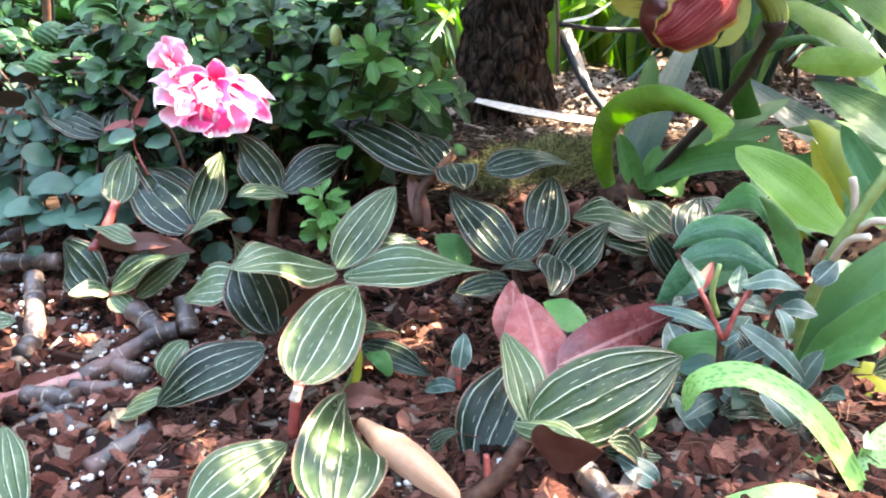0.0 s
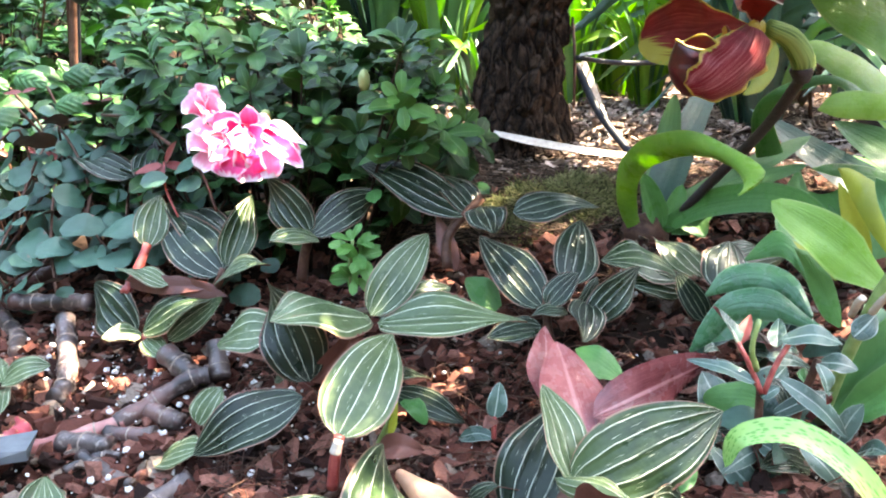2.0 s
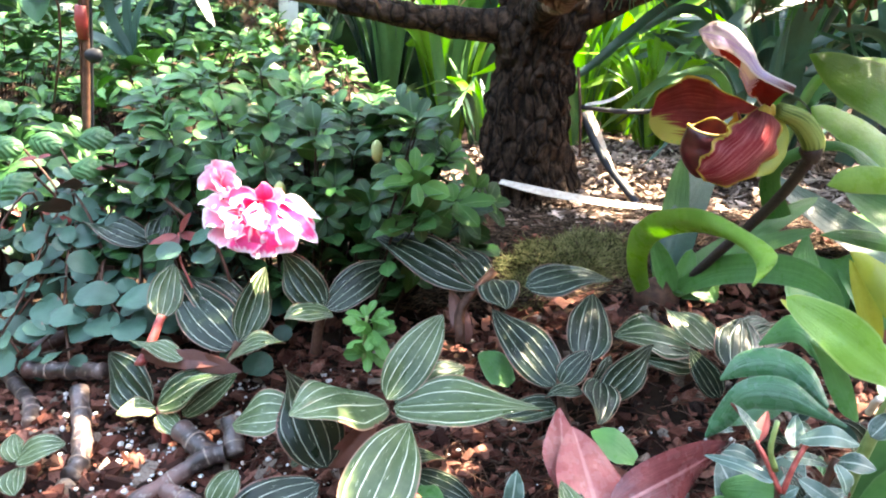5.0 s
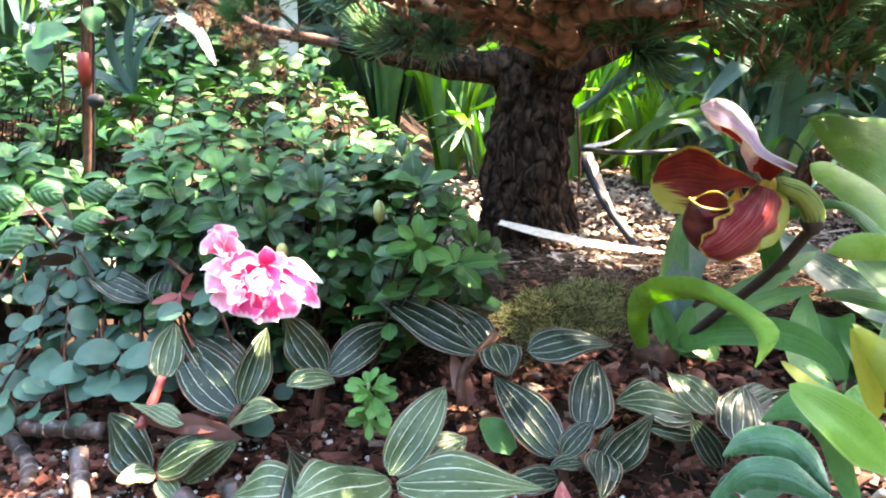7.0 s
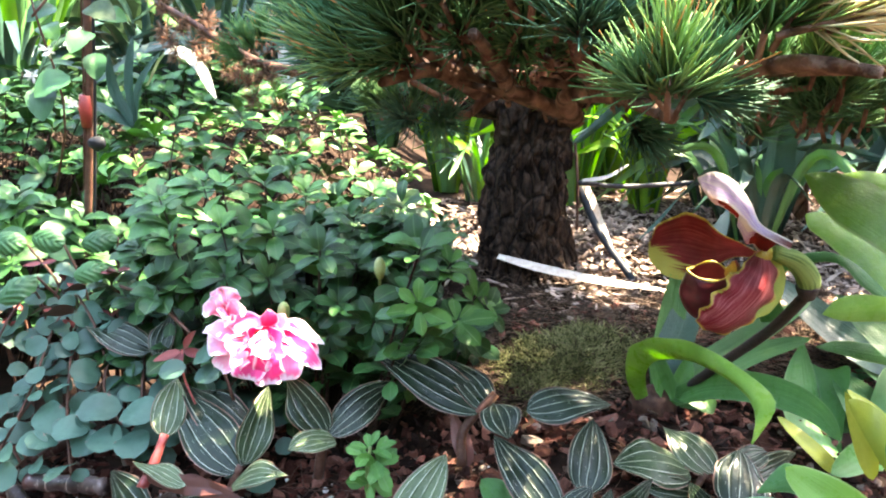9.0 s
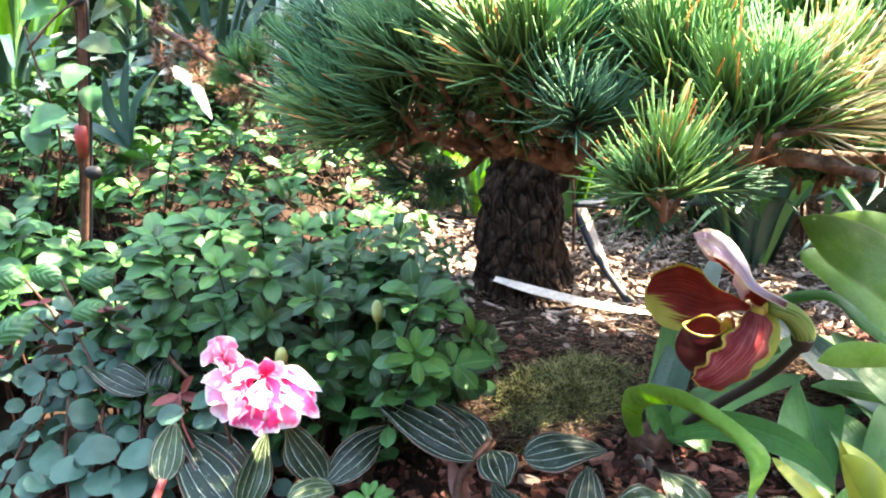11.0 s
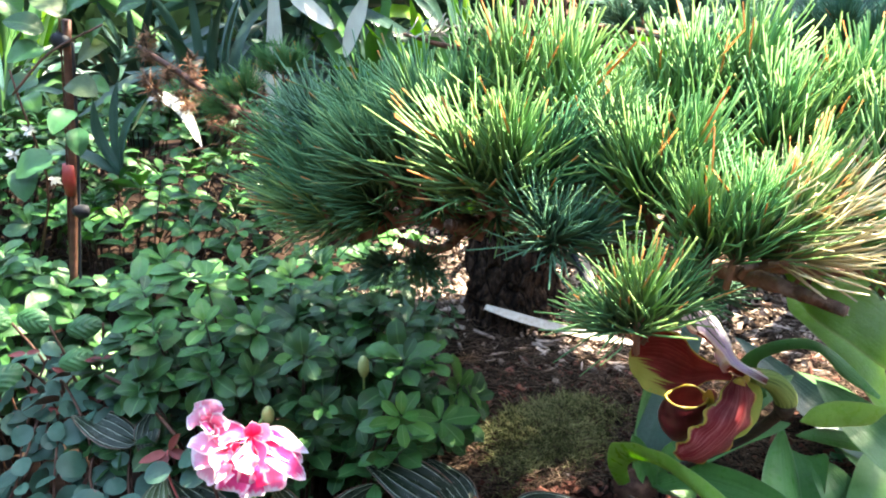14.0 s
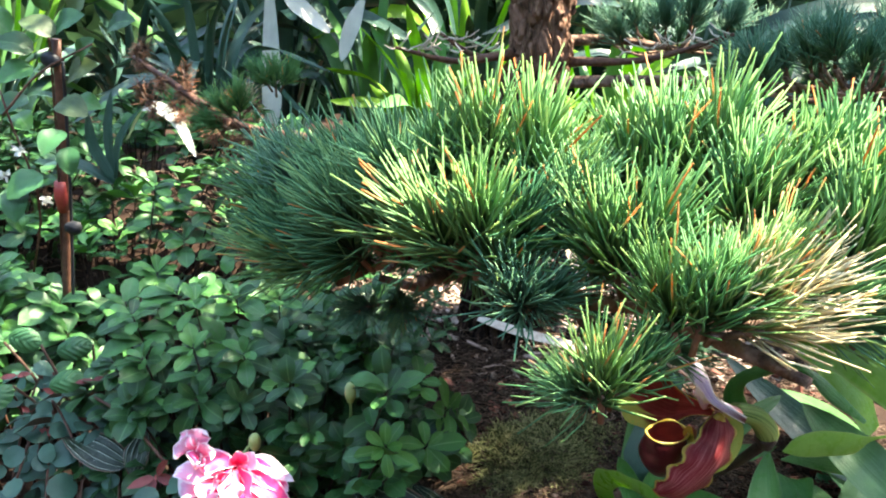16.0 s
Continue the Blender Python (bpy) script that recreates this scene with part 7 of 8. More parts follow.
for a, b, w in (((0.2950, 0.5000, 0.0490), (0.2850, 0.5500, 0.0940), 0.034), ((0.2950, 0.5000, 0.0490), (0.3380, 0.5500, 0.1030), 0.036), ((0.2950, 0.5000, 0.0490), (0.2600, 0.5300, 0.0640), 0.026), ((0.2890, 0.4900, 0.0490), (0.3250, 0.5000, 0.0800), 0.030), ((0.2890, 0.4900, 0.0490), (0.2240, 0.4400, 0.0640), 0.022)):
    strap(p, arched(a, b, 0.10, (0, -0.3, 1)), w, (0, -0.7, 0.7), rng.choice(([BROAD, BROAD], [STRAP, STRAP])), 0.3, outline=lance, nu=14)


# ---- pine ----
rng.seed(71)
pine = thing("pine_tree", (0.085, 0.945, ground_z(0.085, 0.945)), "dwarf pine with a rugged trunk and flat pads of needles", "tree")


def trunk():
    """Trunk with tall bark plates between deep cracks, flared at the foot and again where the limbs leave it."""
    sh = Shape()
    rows, uvs = [], []
    tall, around = 320, 176
    for i in range(tall + 1):
        z = 0.090 + 1.06 * i / tall
        r = float(np.interp(z, (0.09, 0.115, 0.15, 0.20, 0.25, 0.28, 0.31, 0.35, 0.40, 0.50, 1.15), (0.078, 0.064, 0.059, 0.057, 0.051, 0.051, 0.058, 0.054, 0.042, 0.037, 0.028)))
        cx = float(np.interp(z, (0.09, 0.18, 0.24, 0.30, 0.45, 1.15), (0.084, 0.079, 0.081, 0.090, 0.116, 0.125)))
        row, uv = [], []
        for k in range(around + 1):
            a = 2 * math.pi * (k % around) / around
            d = Vector((math.cos(a), math.sin(a), 0))
            q = Vector((d.x * 1.7, d.y * 1.7, z * 11.0))
            q += 0.45 * Vector((noise.noise(q * 1.6), noise.noise(q * 1.6 + Vector((5, 0, 0))), noise.noise(q * 1.1 + Vector((0, 5, 0)))))
            dist, spots = noise.voronoi(q * 1.35)
            crack = max(0.0, min(1.0, (dist[1] - dist[0]) / 0.34))
            plate = noise.cell(spots[0] * 7.0)
            h = 0.0095 * crack ** 0.7 - 0.008 + 0.0045 * plate * crack + 0.0028 * noise.noise(q * 5) + 0.0016 * noise.noise(q * 13)
            h += 0.0022 * (math.sin(dist[0] * 22.0) * crack)
            row.append(Vector((cx, 0.940, z)) + d * (r + h))
            uv.append((i / tall, k / around))
        rows.append(row), uvs.append(uv)
    sh.grid(rows, uvs)
    return part("trunk", sh, TRUNK_BARK, pine, "dark trunk with deep plated bark")


trunk()


def limb(points, r0, r1, name="branch", material=None, parent=None):
    pts = curve(points, 16)
    sh = Shape()
    sh.tube(pts, [(r0 + (r1 - r0) * i / 16) * (1 + 0.14 * noise.noise(Vector((i * 0.9, r0 * 900, 0)))) for i in range(17)], 10, bumpy=0.08)
    return part(name, sh, material or LIMB_BARK, parent or pine)


root = (0.095, 0.92, 0.355)
limb([(0.075, 0.935, 0.318), (0.000, 0.925, 0.322), (-0.070, 0.920, 0.331), (-0.160, 0.925, 0.348)], 0.026, 0.012, material=TRUNK_BARK)
limb([(0.105, 0.935, 0.310), (0.175, 0.925, 0.345), (0.260, 0.880, 0.375), (0.340, 0.760, 0.385)], 0.024, 0.009, material=TRUNK_BARK)
limb([(0.095, 0.930, 0.315), (0.090, 0.850, 0.335), (0.085, 0.760, 0.330)], 0.024, 0.012, material=TRUNK_BARK)
limb([root, (0.085, 0.78, 0.325), (0.070, 0.60, 0.300), (0.055, 0.47, 0.303)], 0.013, 0.006)
limb([(0.055, 0.47, 0.292), (0.0400, 0.4200, 0.3040), (0.0560, 0.3600, 0.3010), (0.0580, 0.2850, 0.2900)], 0.0062, 0.003)
limb([(0.055, 0.47, 0.292), (0.0180, 0.4300, 0.3050), (-0.0090, 0.4100, 0.3100), (-0.0420, 0.3800, 0.3260)], 0.0055, 0.0025)
limb([(-0.0090, 0.4150, 0.3070), (-0.0340, 0.3900, 0.3160), (-0.0610, 0.3700, 0.3080)], 0.006, 0.0025)
limb([(0.070, 0.55, 0.297), (0.0070, 0.4500, 0.3070), (-0.0180, 0.4200, 0.2930), (-0.0440, 0.4200, 0.2980)], 0.004, 0.002)
limb([(0.0560, 0.3600, 0.3020), (0.0830, 0.3200, 0.3090), (0.1090, 0.3000, 0.3090), (0.1460, 0.2900, 0.3080)], 0.0042, 0.002)
limb([(0.0860, 0.3100, 0.3080), (0.0990, 0.2700, 0.3090), (0.1150, 0.2500, 0.3040)], 0.004, 0.002)
limb([(0.0520, 0.3900, 0.3040), (0.0330, 0.3400, 0.3160), (0.0210, 0.3000, 0.3230)], 0.005, 0.0025)
limb([(0.0090, 0.4300, 0.3060), (-0.0030, 0.3600, 0.3150), (-0.0170, 0.3100, 0.3240)], 0.005, 0.0025)
limb([(0.075, 0.62, 0.302), (-0.02, 0.52, 0.325), (-0.12, 0.44, 0.335)], 0.010, 0.004)
limb([(0.08, 0.70, 0.312), (0.17, 0.56, 0.338), (0.25, 0.46, 0.345)], 0.006, 0.003)
limb([(0.08, 0.70, 0.312), (0.10, 0.55, 0.345), (0.09, 0.42, 0.365)], 0.009, 0.004)


def tuft_mesh(name, count, length, radius, material, spread, shoot=0.017, droop=0.0):
    """One shoot's end: needles in a loose brush along a twig that runs along +z, curving up towards the light."""
    sh = Shape()
    for i in range(count):
        s = rng.random() ** 0.8
        a = i * 2.39996 + rng.gauss(0, 0.3)
        open_ = max(0.03, spread * (1.0 - 0.80 * s) * rng.uniform(0.6, 1.15) + rng.gauss(0, 0.08))
        d = Vector((math.cos(a) * math.sin(open_), math.sin(a) * math.sin(open_), math.cos(open_)))
        n = length * rng.uniform(0.62, 1.12)
        p0 = Vector((math.cos(a) * 0.0012, math.sin(a) * 0.0012, shoot * s))
        bend = Vector((rng.gauss(0, 0.17), rng.gauss(0, 0.17), rng.gauss(0.20, 0.14) - droop))
        p1 = p0 + d * n * 0.52 + bend * n * 0.16
        p2 = p0 + d * n + bend * n
        r = radius * rng.uniform(0.8, 1.15)
        sh.tube([p0, p1, p2], [r * 0.8, r * 1.1, r * 0.6], 3)
    sh.tube([(0, 0, -0.010), (0, 0, shoot * 0.5), (0, 0, shoot)], [0.0014, 0.0014, 0.0008], 6, 1)
    me = sh.mesh(name, [material, LIMB_BARK])
    return me


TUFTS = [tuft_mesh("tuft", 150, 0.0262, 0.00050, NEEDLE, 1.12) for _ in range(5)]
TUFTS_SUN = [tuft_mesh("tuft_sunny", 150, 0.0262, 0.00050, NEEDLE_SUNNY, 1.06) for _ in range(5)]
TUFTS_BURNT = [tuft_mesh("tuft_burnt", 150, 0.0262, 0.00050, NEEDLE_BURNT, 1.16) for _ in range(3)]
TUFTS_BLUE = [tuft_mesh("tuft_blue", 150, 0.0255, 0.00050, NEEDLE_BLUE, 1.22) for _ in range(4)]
TUFTS_DEAD = [tuft_mesh("tuft_dead", 60, 0.025, 0.00040, NEEDLE_DEAD, 1.15, droop=0.10) for _ in range(3)]


# coarser tufts for the unseen crown pads that block the sun
TUFTS_SHADING = [tuft_mesh("tuft_shading", 70, 0.0262, 0.00086, NEEDLE, 1.22) for _ in range(3)]


def tuft(kind, at, axis, size, parent):
    axis = Vector(axis).normalized()
    m = axis.to_track_quat("Z", "Y").to_matrix().to_4x4()
    return piece("needle_tuft", rng.choice(kind), Matrix.Translation(at) @ m @ Matrix.Rotation(rng.uniform(0, 6.28), 4, "Z") @ Matrix.Diagonal((size, size, size, 1)), parent)


def pad_z(x, y):
    """Height at which the shoots of the front pad begin."""
    z = float(np.interp(y, (0.22, 0.25, 0.29, 0.32, 0.40, 0.50, 0.56), (0.275, 0.292, 0.328, 0.341, 0.343, 0.331, 0.314)))
    left = max(0.0, -0.02 - x)
    far = 0.42 / max(0.30, y)
    right = max(0.0, x * far - 0.125)
    return z - 0.9 * left ** 1.5 - min(0.030, 0.9 * right)


# the brushes along the pad's rim
tuft(TUFTS_BURNT, (0.0450, 0.2500, 0.2960), (-0.12, -0.35, 0.9), 0.82, pine)
tuft(TUFTS_SUN, (0.0540, 0.2620, 0.2950), (0.35, -0.15, 0.8), 0.75, pine)
tuft(TUFTS, (0.0430, 0.2550, 0.2950), (-0.6, -0.4, 0.5), 0.7, pine)
tuft(TUFTS_BLUE, (0.0220, 0.2880, 0.3180), (-0.15, -0.75, 0.5), 0.85, pine)
tuft(TUFTS_BLUE, (0.0260, 0.2920, 0.3180), (0.4, -0.6, 0.5), 0.75, pine)
tuft(TUFTS_BLUE, (-0.0450, 0.3900, 0.2900), (-0.3, -0.6, 0.1), 0.7, pine)
tuft(TUFTS_BLUE, (-0.0320, 0.4000, 0.2880), (0.2, -0.6, 0.1), 0.7, pine)
tuft(TUFTS, (-0.0460, 0.3500, 0.3240), (-0.45, -0.4, 0.6), 1.05, pine)
tuft(TUFTS_BURNT, (-0.0710, 0.3700, 0.3150), (-0.8, -0.4, 0.45), 1.0, pine)
tuft(TUFTS, (-0.0580, 0.3600, 0.3270), (-0.3, -0.4, 0.8), 1.0, pine)
tuft(TUFTS_BLUE, (-0.0700, 0.3900, 0.3210), (-0.8, -0.3, 0.6), 1.0, pine)
tuft(TUFTS_BURNT, (-0.0050, 0.2960, 0.3370), (-0.45, -0.45, 0.7), 1.1, pine)
tuft(TUFTS_SUN, (0.0050, 0.2940, 0.3370), (0.0, -0.5, 0.8), 1.1, pine)
tuft(TUFTS, (0.0150, 0.3000, 0.3380), (0.4, -0.45, 0.75), 1.0, pine)
tuft(TUFTS, (-0.0230, 0.3250, 0.3540), (-0.35, -0.35, 0.85), 1.05, pine)
tuft(TUFTS, (-0.0110, 0.3200, 0.3580), (0.1, -0.35, 0.9), 1.05, pine)
tuft(TUFTS, (-0.0420, 0.3450, 0.3520), (-0.5, -0.3, 0.8), 1.0, pine)
tuft(TUFTS_BLUE, (-0.0700, 0.3700, 0.3480), (-0.5, -0.3, 0.8), 1.05, pine)
tuft(TUFTS_BLUE, (-0.0750, 0.4000, 0.3470), (-0.7, -0.2, 0.7), 1.05, pine)
tuft(TUFTS_BURNT, (0.0090, 0.3100, 0.3610), (-0.1, -0.25, 1.0), 1.15, pine)
tuft(TUFTS_SUN, (0.0260, 0.3050, 0.3610), (0.1, -0.25, 1.0), 1.1, pine)
tuft(TUFTS, (0.0360, 0.3000, 0.3490), (0.3, -0.4, 0.7), 0.9, pine)
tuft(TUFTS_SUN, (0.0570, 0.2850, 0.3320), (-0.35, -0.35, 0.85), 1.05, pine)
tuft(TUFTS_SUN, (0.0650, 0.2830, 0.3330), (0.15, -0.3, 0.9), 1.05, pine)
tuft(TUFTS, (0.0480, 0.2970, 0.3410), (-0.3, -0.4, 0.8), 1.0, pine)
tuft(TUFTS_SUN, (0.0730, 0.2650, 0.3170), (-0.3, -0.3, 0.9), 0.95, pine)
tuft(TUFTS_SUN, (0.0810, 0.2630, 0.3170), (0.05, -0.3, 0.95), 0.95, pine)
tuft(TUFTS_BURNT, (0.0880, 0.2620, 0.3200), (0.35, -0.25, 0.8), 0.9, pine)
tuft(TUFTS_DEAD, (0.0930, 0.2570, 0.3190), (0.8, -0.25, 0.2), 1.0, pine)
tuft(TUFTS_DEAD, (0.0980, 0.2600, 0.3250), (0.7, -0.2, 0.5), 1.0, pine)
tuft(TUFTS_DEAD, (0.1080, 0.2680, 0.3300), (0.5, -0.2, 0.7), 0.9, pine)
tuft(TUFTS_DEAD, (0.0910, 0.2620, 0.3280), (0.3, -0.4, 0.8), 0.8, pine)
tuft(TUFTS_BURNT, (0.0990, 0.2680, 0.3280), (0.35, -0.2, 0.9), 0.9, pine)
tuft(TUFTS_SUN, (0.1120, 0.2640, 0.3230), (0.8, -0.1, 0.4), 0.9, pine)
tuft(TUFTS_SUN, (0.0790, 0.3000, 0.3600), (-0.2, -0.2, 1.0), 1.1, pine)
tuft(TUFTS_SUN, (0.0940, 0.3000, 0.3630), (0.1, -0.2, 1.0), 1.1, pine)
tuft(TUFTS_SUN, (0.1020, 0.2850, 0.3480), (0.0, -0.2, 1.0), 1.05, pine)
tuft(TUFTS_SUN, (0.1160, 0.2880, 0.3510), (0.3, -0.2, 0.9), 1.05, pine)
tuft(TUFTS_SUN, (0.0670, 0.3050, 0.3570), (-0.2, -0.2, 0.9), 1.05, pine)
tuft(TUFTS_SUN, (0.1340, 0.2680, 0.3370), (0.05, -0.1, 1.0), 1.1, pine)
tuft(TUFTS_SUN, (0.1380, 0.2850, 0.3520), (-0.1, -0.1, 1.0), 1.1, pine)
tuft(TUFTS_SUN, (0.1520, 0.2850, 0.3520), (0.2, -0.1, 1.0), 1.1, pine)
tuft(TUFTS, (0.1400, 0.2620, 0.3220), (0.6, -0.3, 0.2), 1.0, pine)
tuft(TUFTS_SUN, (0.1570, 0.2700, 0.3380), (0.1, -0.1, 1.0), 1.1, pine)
tuft(TUFTS, (0.1270, 0.2700, 0.3210), (0.6, -0.3, 0.0), 0.8, pine)
tuft(TUFTS, (-0.0530, 0.3700, 0.3170), (-0.8, -0.4, 0.3), 1.0, pine)
tuft(TUFTS, (-0.0560, 0.3750, 0.3240), (-0.6, -0.5, 0.5), 1.1, pine)
tuft(TUFTS, (-0.0690, 0.3850, 0.3250), (-0.8, -0.3, 0.25), 1.0, pine)
tuft(TUFTS, (-0.0320, 0.4000, 0.2970), (0.0, -0.6, -0.5), 0.6, pine)
tuft(TUFTS_BLUE, (-0.0720, 0.4000, 0.3180), (-0.8, -0.3, 0.3), 1.1, pine)
tuft(TUFTS_BLUE, (-0.0730, 0.4000, 0.3350), (-0.8, -0.3, 0.5), 1.1, pine)
tuft(TUFTS, (-0.0760, 0.3800, 0.3350), (-0.6, -0.4, 0.6), 1.1, pine)
tuft(TUFTS_BLUE, (0.0740, 0.3100, 0.2990), (0.6, -0.35, 0.0), 0.75, pine)
tuft(TUFTS, (0.0150, 0.3000, 0.3270), (-0.1, -0.5, 0.6), 0.9, pine)
tuft(TUFTS, (-0.0360, 0.3600, 0.3300), (0.1, -0.5, 0.6), 1.0, pine)
tuft(TUFTS, (-0.0180, 0.3300, 0.3340), (0.2, -0.5, 0.5), 0.9, pine)
tuft(TUFTS_BLUE, (0.0700, 0.3900, 0.2890), (0.2, -0.6, -0.3), 0.9, pine)
for j in range(11):
    y = 0.322 + 0.0235 * j
    lo = float(np.interp(y, (0.33, 0.36, 0.45, 0.56), (-0.048, -0.070, -0.094, -0.075)))
    hi = float(np.interp(y, (0.33, 0.40, 0.56), (0.36, 0.40, 0.38)))
    for i in range(int((hi - lo) / 0.0245) + 1):
        x = lo + (i + 0.5 * (j % 2)) * 0.0245 + rng.gauss(0, 0.006)
        yy = y + rng.gauss(0, 0.007)
        z = pad_z(x, yy) + rng.gauss(0, 0.006)
        edge = max(0.0, (lo + 0.05 - x) / 0.05)
        axis = (-0.5 * edge + rng.gauss(0, 0.2), -0.35 + 1.4 * (yy - 0.33) + rng.gauss(0, 0.18), 1.0)
        # the pad's sunlit side takes the lighter needle copy
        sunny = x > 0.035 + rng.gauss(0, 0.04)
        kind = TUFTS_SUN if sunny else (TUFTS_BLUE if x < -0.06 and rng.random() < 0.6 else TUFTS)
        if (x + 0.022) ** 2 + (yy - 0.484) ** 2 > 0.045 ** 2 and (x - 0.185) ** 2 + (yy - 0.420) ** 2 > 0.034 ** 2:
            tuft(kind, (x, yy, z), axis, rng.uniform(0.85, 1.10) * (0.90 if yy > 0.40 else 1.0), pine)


# forward shoots that hide the pad's underside
for at, axis, size in (((0.0300, 0.3350, 0.3340), (0.1, -0.8, 0.35), 0.9), ((-0.0200, 0.3600, 0.3240), (-0.1, -0.8, 0.3), 0.95), ((0.0560, 0.3300, 0.3250), (0.2, -0.8, 0.4), 0.85), ((-0.0460, 0.3800, 0.3180), (-0.3, -0.7, 0.2), 0.9), ((0.0060, 0.3500, 0.3220), (0.0, -0.8, 0.2), 0.8)):
    tuft(TUFTS, at, axis, size, pine)

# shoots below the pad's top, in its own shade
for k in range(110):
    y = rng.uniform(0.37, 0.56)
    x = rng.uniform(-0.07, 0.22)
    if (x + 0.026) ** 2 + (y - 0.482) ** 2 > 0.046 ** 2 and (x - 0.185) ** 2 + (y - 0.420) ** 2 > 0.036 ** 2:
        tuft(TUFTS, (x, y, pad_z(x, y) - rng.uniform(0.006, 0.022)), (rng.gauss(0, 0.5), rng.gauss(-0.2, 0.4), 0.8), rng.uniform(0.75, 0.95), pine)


for k in range(46):
    y = rng.uniform(0.325, 0.42)
    x = rng.uniform(-0.02, 0.24)
    if (x - 0.185) ** 2 + (y - 0.420) ** 2 < 0.036 ** 2:
        continue
    tuft(TUFTS, (x, y, pad_z(x, y) - rng.uniform(0.004, 0.018)), (rng.gauss(0, 0.4), rng.gauss(0.1, 0.3), 0.8), rng.uniform(0.75, 0.95), pine)


for k in range(14):
    x, y = rng.uniform(0.235, 0.33), rng.uniform(0.44, 0.53)
    tuft(TUFTS, (x, y, pad_z(x, y) - rng.uniform(0.0, 0.014)), (rng.gauss(0, 0.4), rng.gauss(0.1, 0.3), 0.8), rng.uniform(0.8, 1.0), pine)


def dead_mass():
    """Flaky dead twigs, cones of old needles and bark scales packed on the pad's underside."""
    for k in range(26):
        x, y = rng.uniform(-0.055, 0.125), rng.uniform(0.36, 0.62)
        a = Vector((x, y, rng.uniform(0.300, 0.330)))
        b = a + Vector((rng.gauss(0, 0.05), rng.gauss(-0.02, 0.04), rng.uniform(0.0, 0.03)))
        limb([a, a.lerp(b, 0.5) + Vector((rng.gauss(0, 0.006), 0, rng.gauss(0, 0.006))), b], rng.uniform(0.0018, 0.0036), 0.0012, "dead_twig")
    sh = Shape()
    for k in range(2600):
        x, y = rng.uniform(-0.065, 0.150), rng.uniform(0.43, 0.68)
        if (x + 0.030) ** 2 + (y - 0.481) ** 2 < 0.042 ** 2:
            continue
        p = Vector((x, y, 0.326 + rng.uniform(-0.008, 0.030)))
        if k % 4:
            d = Vector((rng.gauss(0, 1), rng.gauss(0, 1), rng.gauss(-0.25, 0.5))).normalized() * rng.uniform(0.008, 0.022)
            sh.tube([p, p + d * 0.5 + Vector((0, 0, 0.002)), p + d], [0.0007, 0.0007, 0.0005], 3, caps=False)
        else:
            w = rng.uniform(0.003, 0.009)
            sh.chip(p, (w, w * rng.uniform(0.4, 0.9), 0.0012), any_turn(0.7))
    ob = part("dead_needles", sh, DEAD_MASS, pine, "brown mass of dead needles and bark flakes under the pad")
    ob["kind"] = "stuff"


dead_mass()


def pad(centre, rx, ry, n, kinds, size, parent, from_point):
    """A flat pad of shoots with twigs to each from the branch's end."""
    c = Vector(centre)
    limb([from_point, Vector(from_point).lerp(c, 0.5) + Vector((0, 0, -0.01)), c - Vector((0, 0, 0.035))], 0.008, 0.004, parent=parent)
    for i in range(n):
        r, a = ((i + 0.5) / n) ** 0.5, i * 2.39996
        at = c + Vector((math.cos(a) * rx * r, math.sin(a) * ry * r, -0.030 * r * r + rng.gauss(0, 0.006)))
        sh = Shape()
        sh.tube(curve([c - Vector((0, 0, 0.037)), c.lerp(at, 0.6) - Vector((0, 0, 0.026)), at - Vector((0, 0, 0.006))], 5), 0.0020, 5)
        part("twig", sh, LIMB_BARK, parent)
        tuft(rng.choice(kinds), at, (math.cos(a) * 0.7 * r, math.sin(a) * 0.5 * r - 0.15, 1.0), size * rng.uniform(0.9, 1.1), parent)


# farther pads of the same tree
pad((0.41, 0.74, 0.44), 0.12, 0.10, 26, [TUFTS_BLUE], 1.15, pine, (0.12, 0.93, 0.42))
pad((0.30, 0.98, 0.50), 0.10, 0.09, 14, [TUFTS_BLUE], 1.1, pine, (0.12, 0.95, 0.47))
rng.seed(72)
TUFTS_RUST = [tuft_mesh("tuft_rust", 60, 0.022, 0.00060, NEEDLE_RUST, 1.5, droop=0.6) for _ in range(3)]
limb([(-0.1000, 0.9220, 0.3370), (-0.1700, 0.9270, 0.3500), (-0.2600, 0.9200, 0.3670), (-0.3550, 0.9600, 0.4210), (-0.4160, 1.0000, 0.4540)], 0.009, 0.003, material=STEM_BROWN)
for k in range(38):
    s = rng.random() ** 0.8
    at = Vector((-0.2450, 0.9150, 0.3560)).lerp(Vector((-0.4020, 0.9900, 0.4420)), s) + Vector((rng.gauss(0, 0.018), rng.gauss(0, 0.02), rng.gauss(-0.008, 0.018)))
    tuft(TUFTS_RUST, at, (rng.gauss(0.2, 0.6), -0.4, rng.gauss(-0.1, 0.6)), rng.uniform(0.6, 0.9), pine)
for at, axis, size in (((-0.2020, 0.8800, 0.4110), (0, -0.3, 1), 1.0), ((-0.2120, 0.8850, 0.4150), (-0.5, -0.3, 0.8), 0.9), ((-0.1940, 0.8850, 0.4150), (0.5, -0.3, 0.8), 0.9), ((-0.2530, 0.8700, 0.3780), (-0.4, -0.4, 0.7), 1.0), ((-0.2430, 0.8700, 0.3840), (0.1, -0.3, 0.9), 1.0), ((-0.2640, 0.8700, 0.3680), (-0.6, -0.5, 0.3), 0.9)):
    tuft(TUFTS_SUN, at, axis, size, pine)
tuft(TUFTS_DEAD, (-0.2340, 0.8750, 0.3940), (0.2, -0.3, 0.9), 0.7, pine)
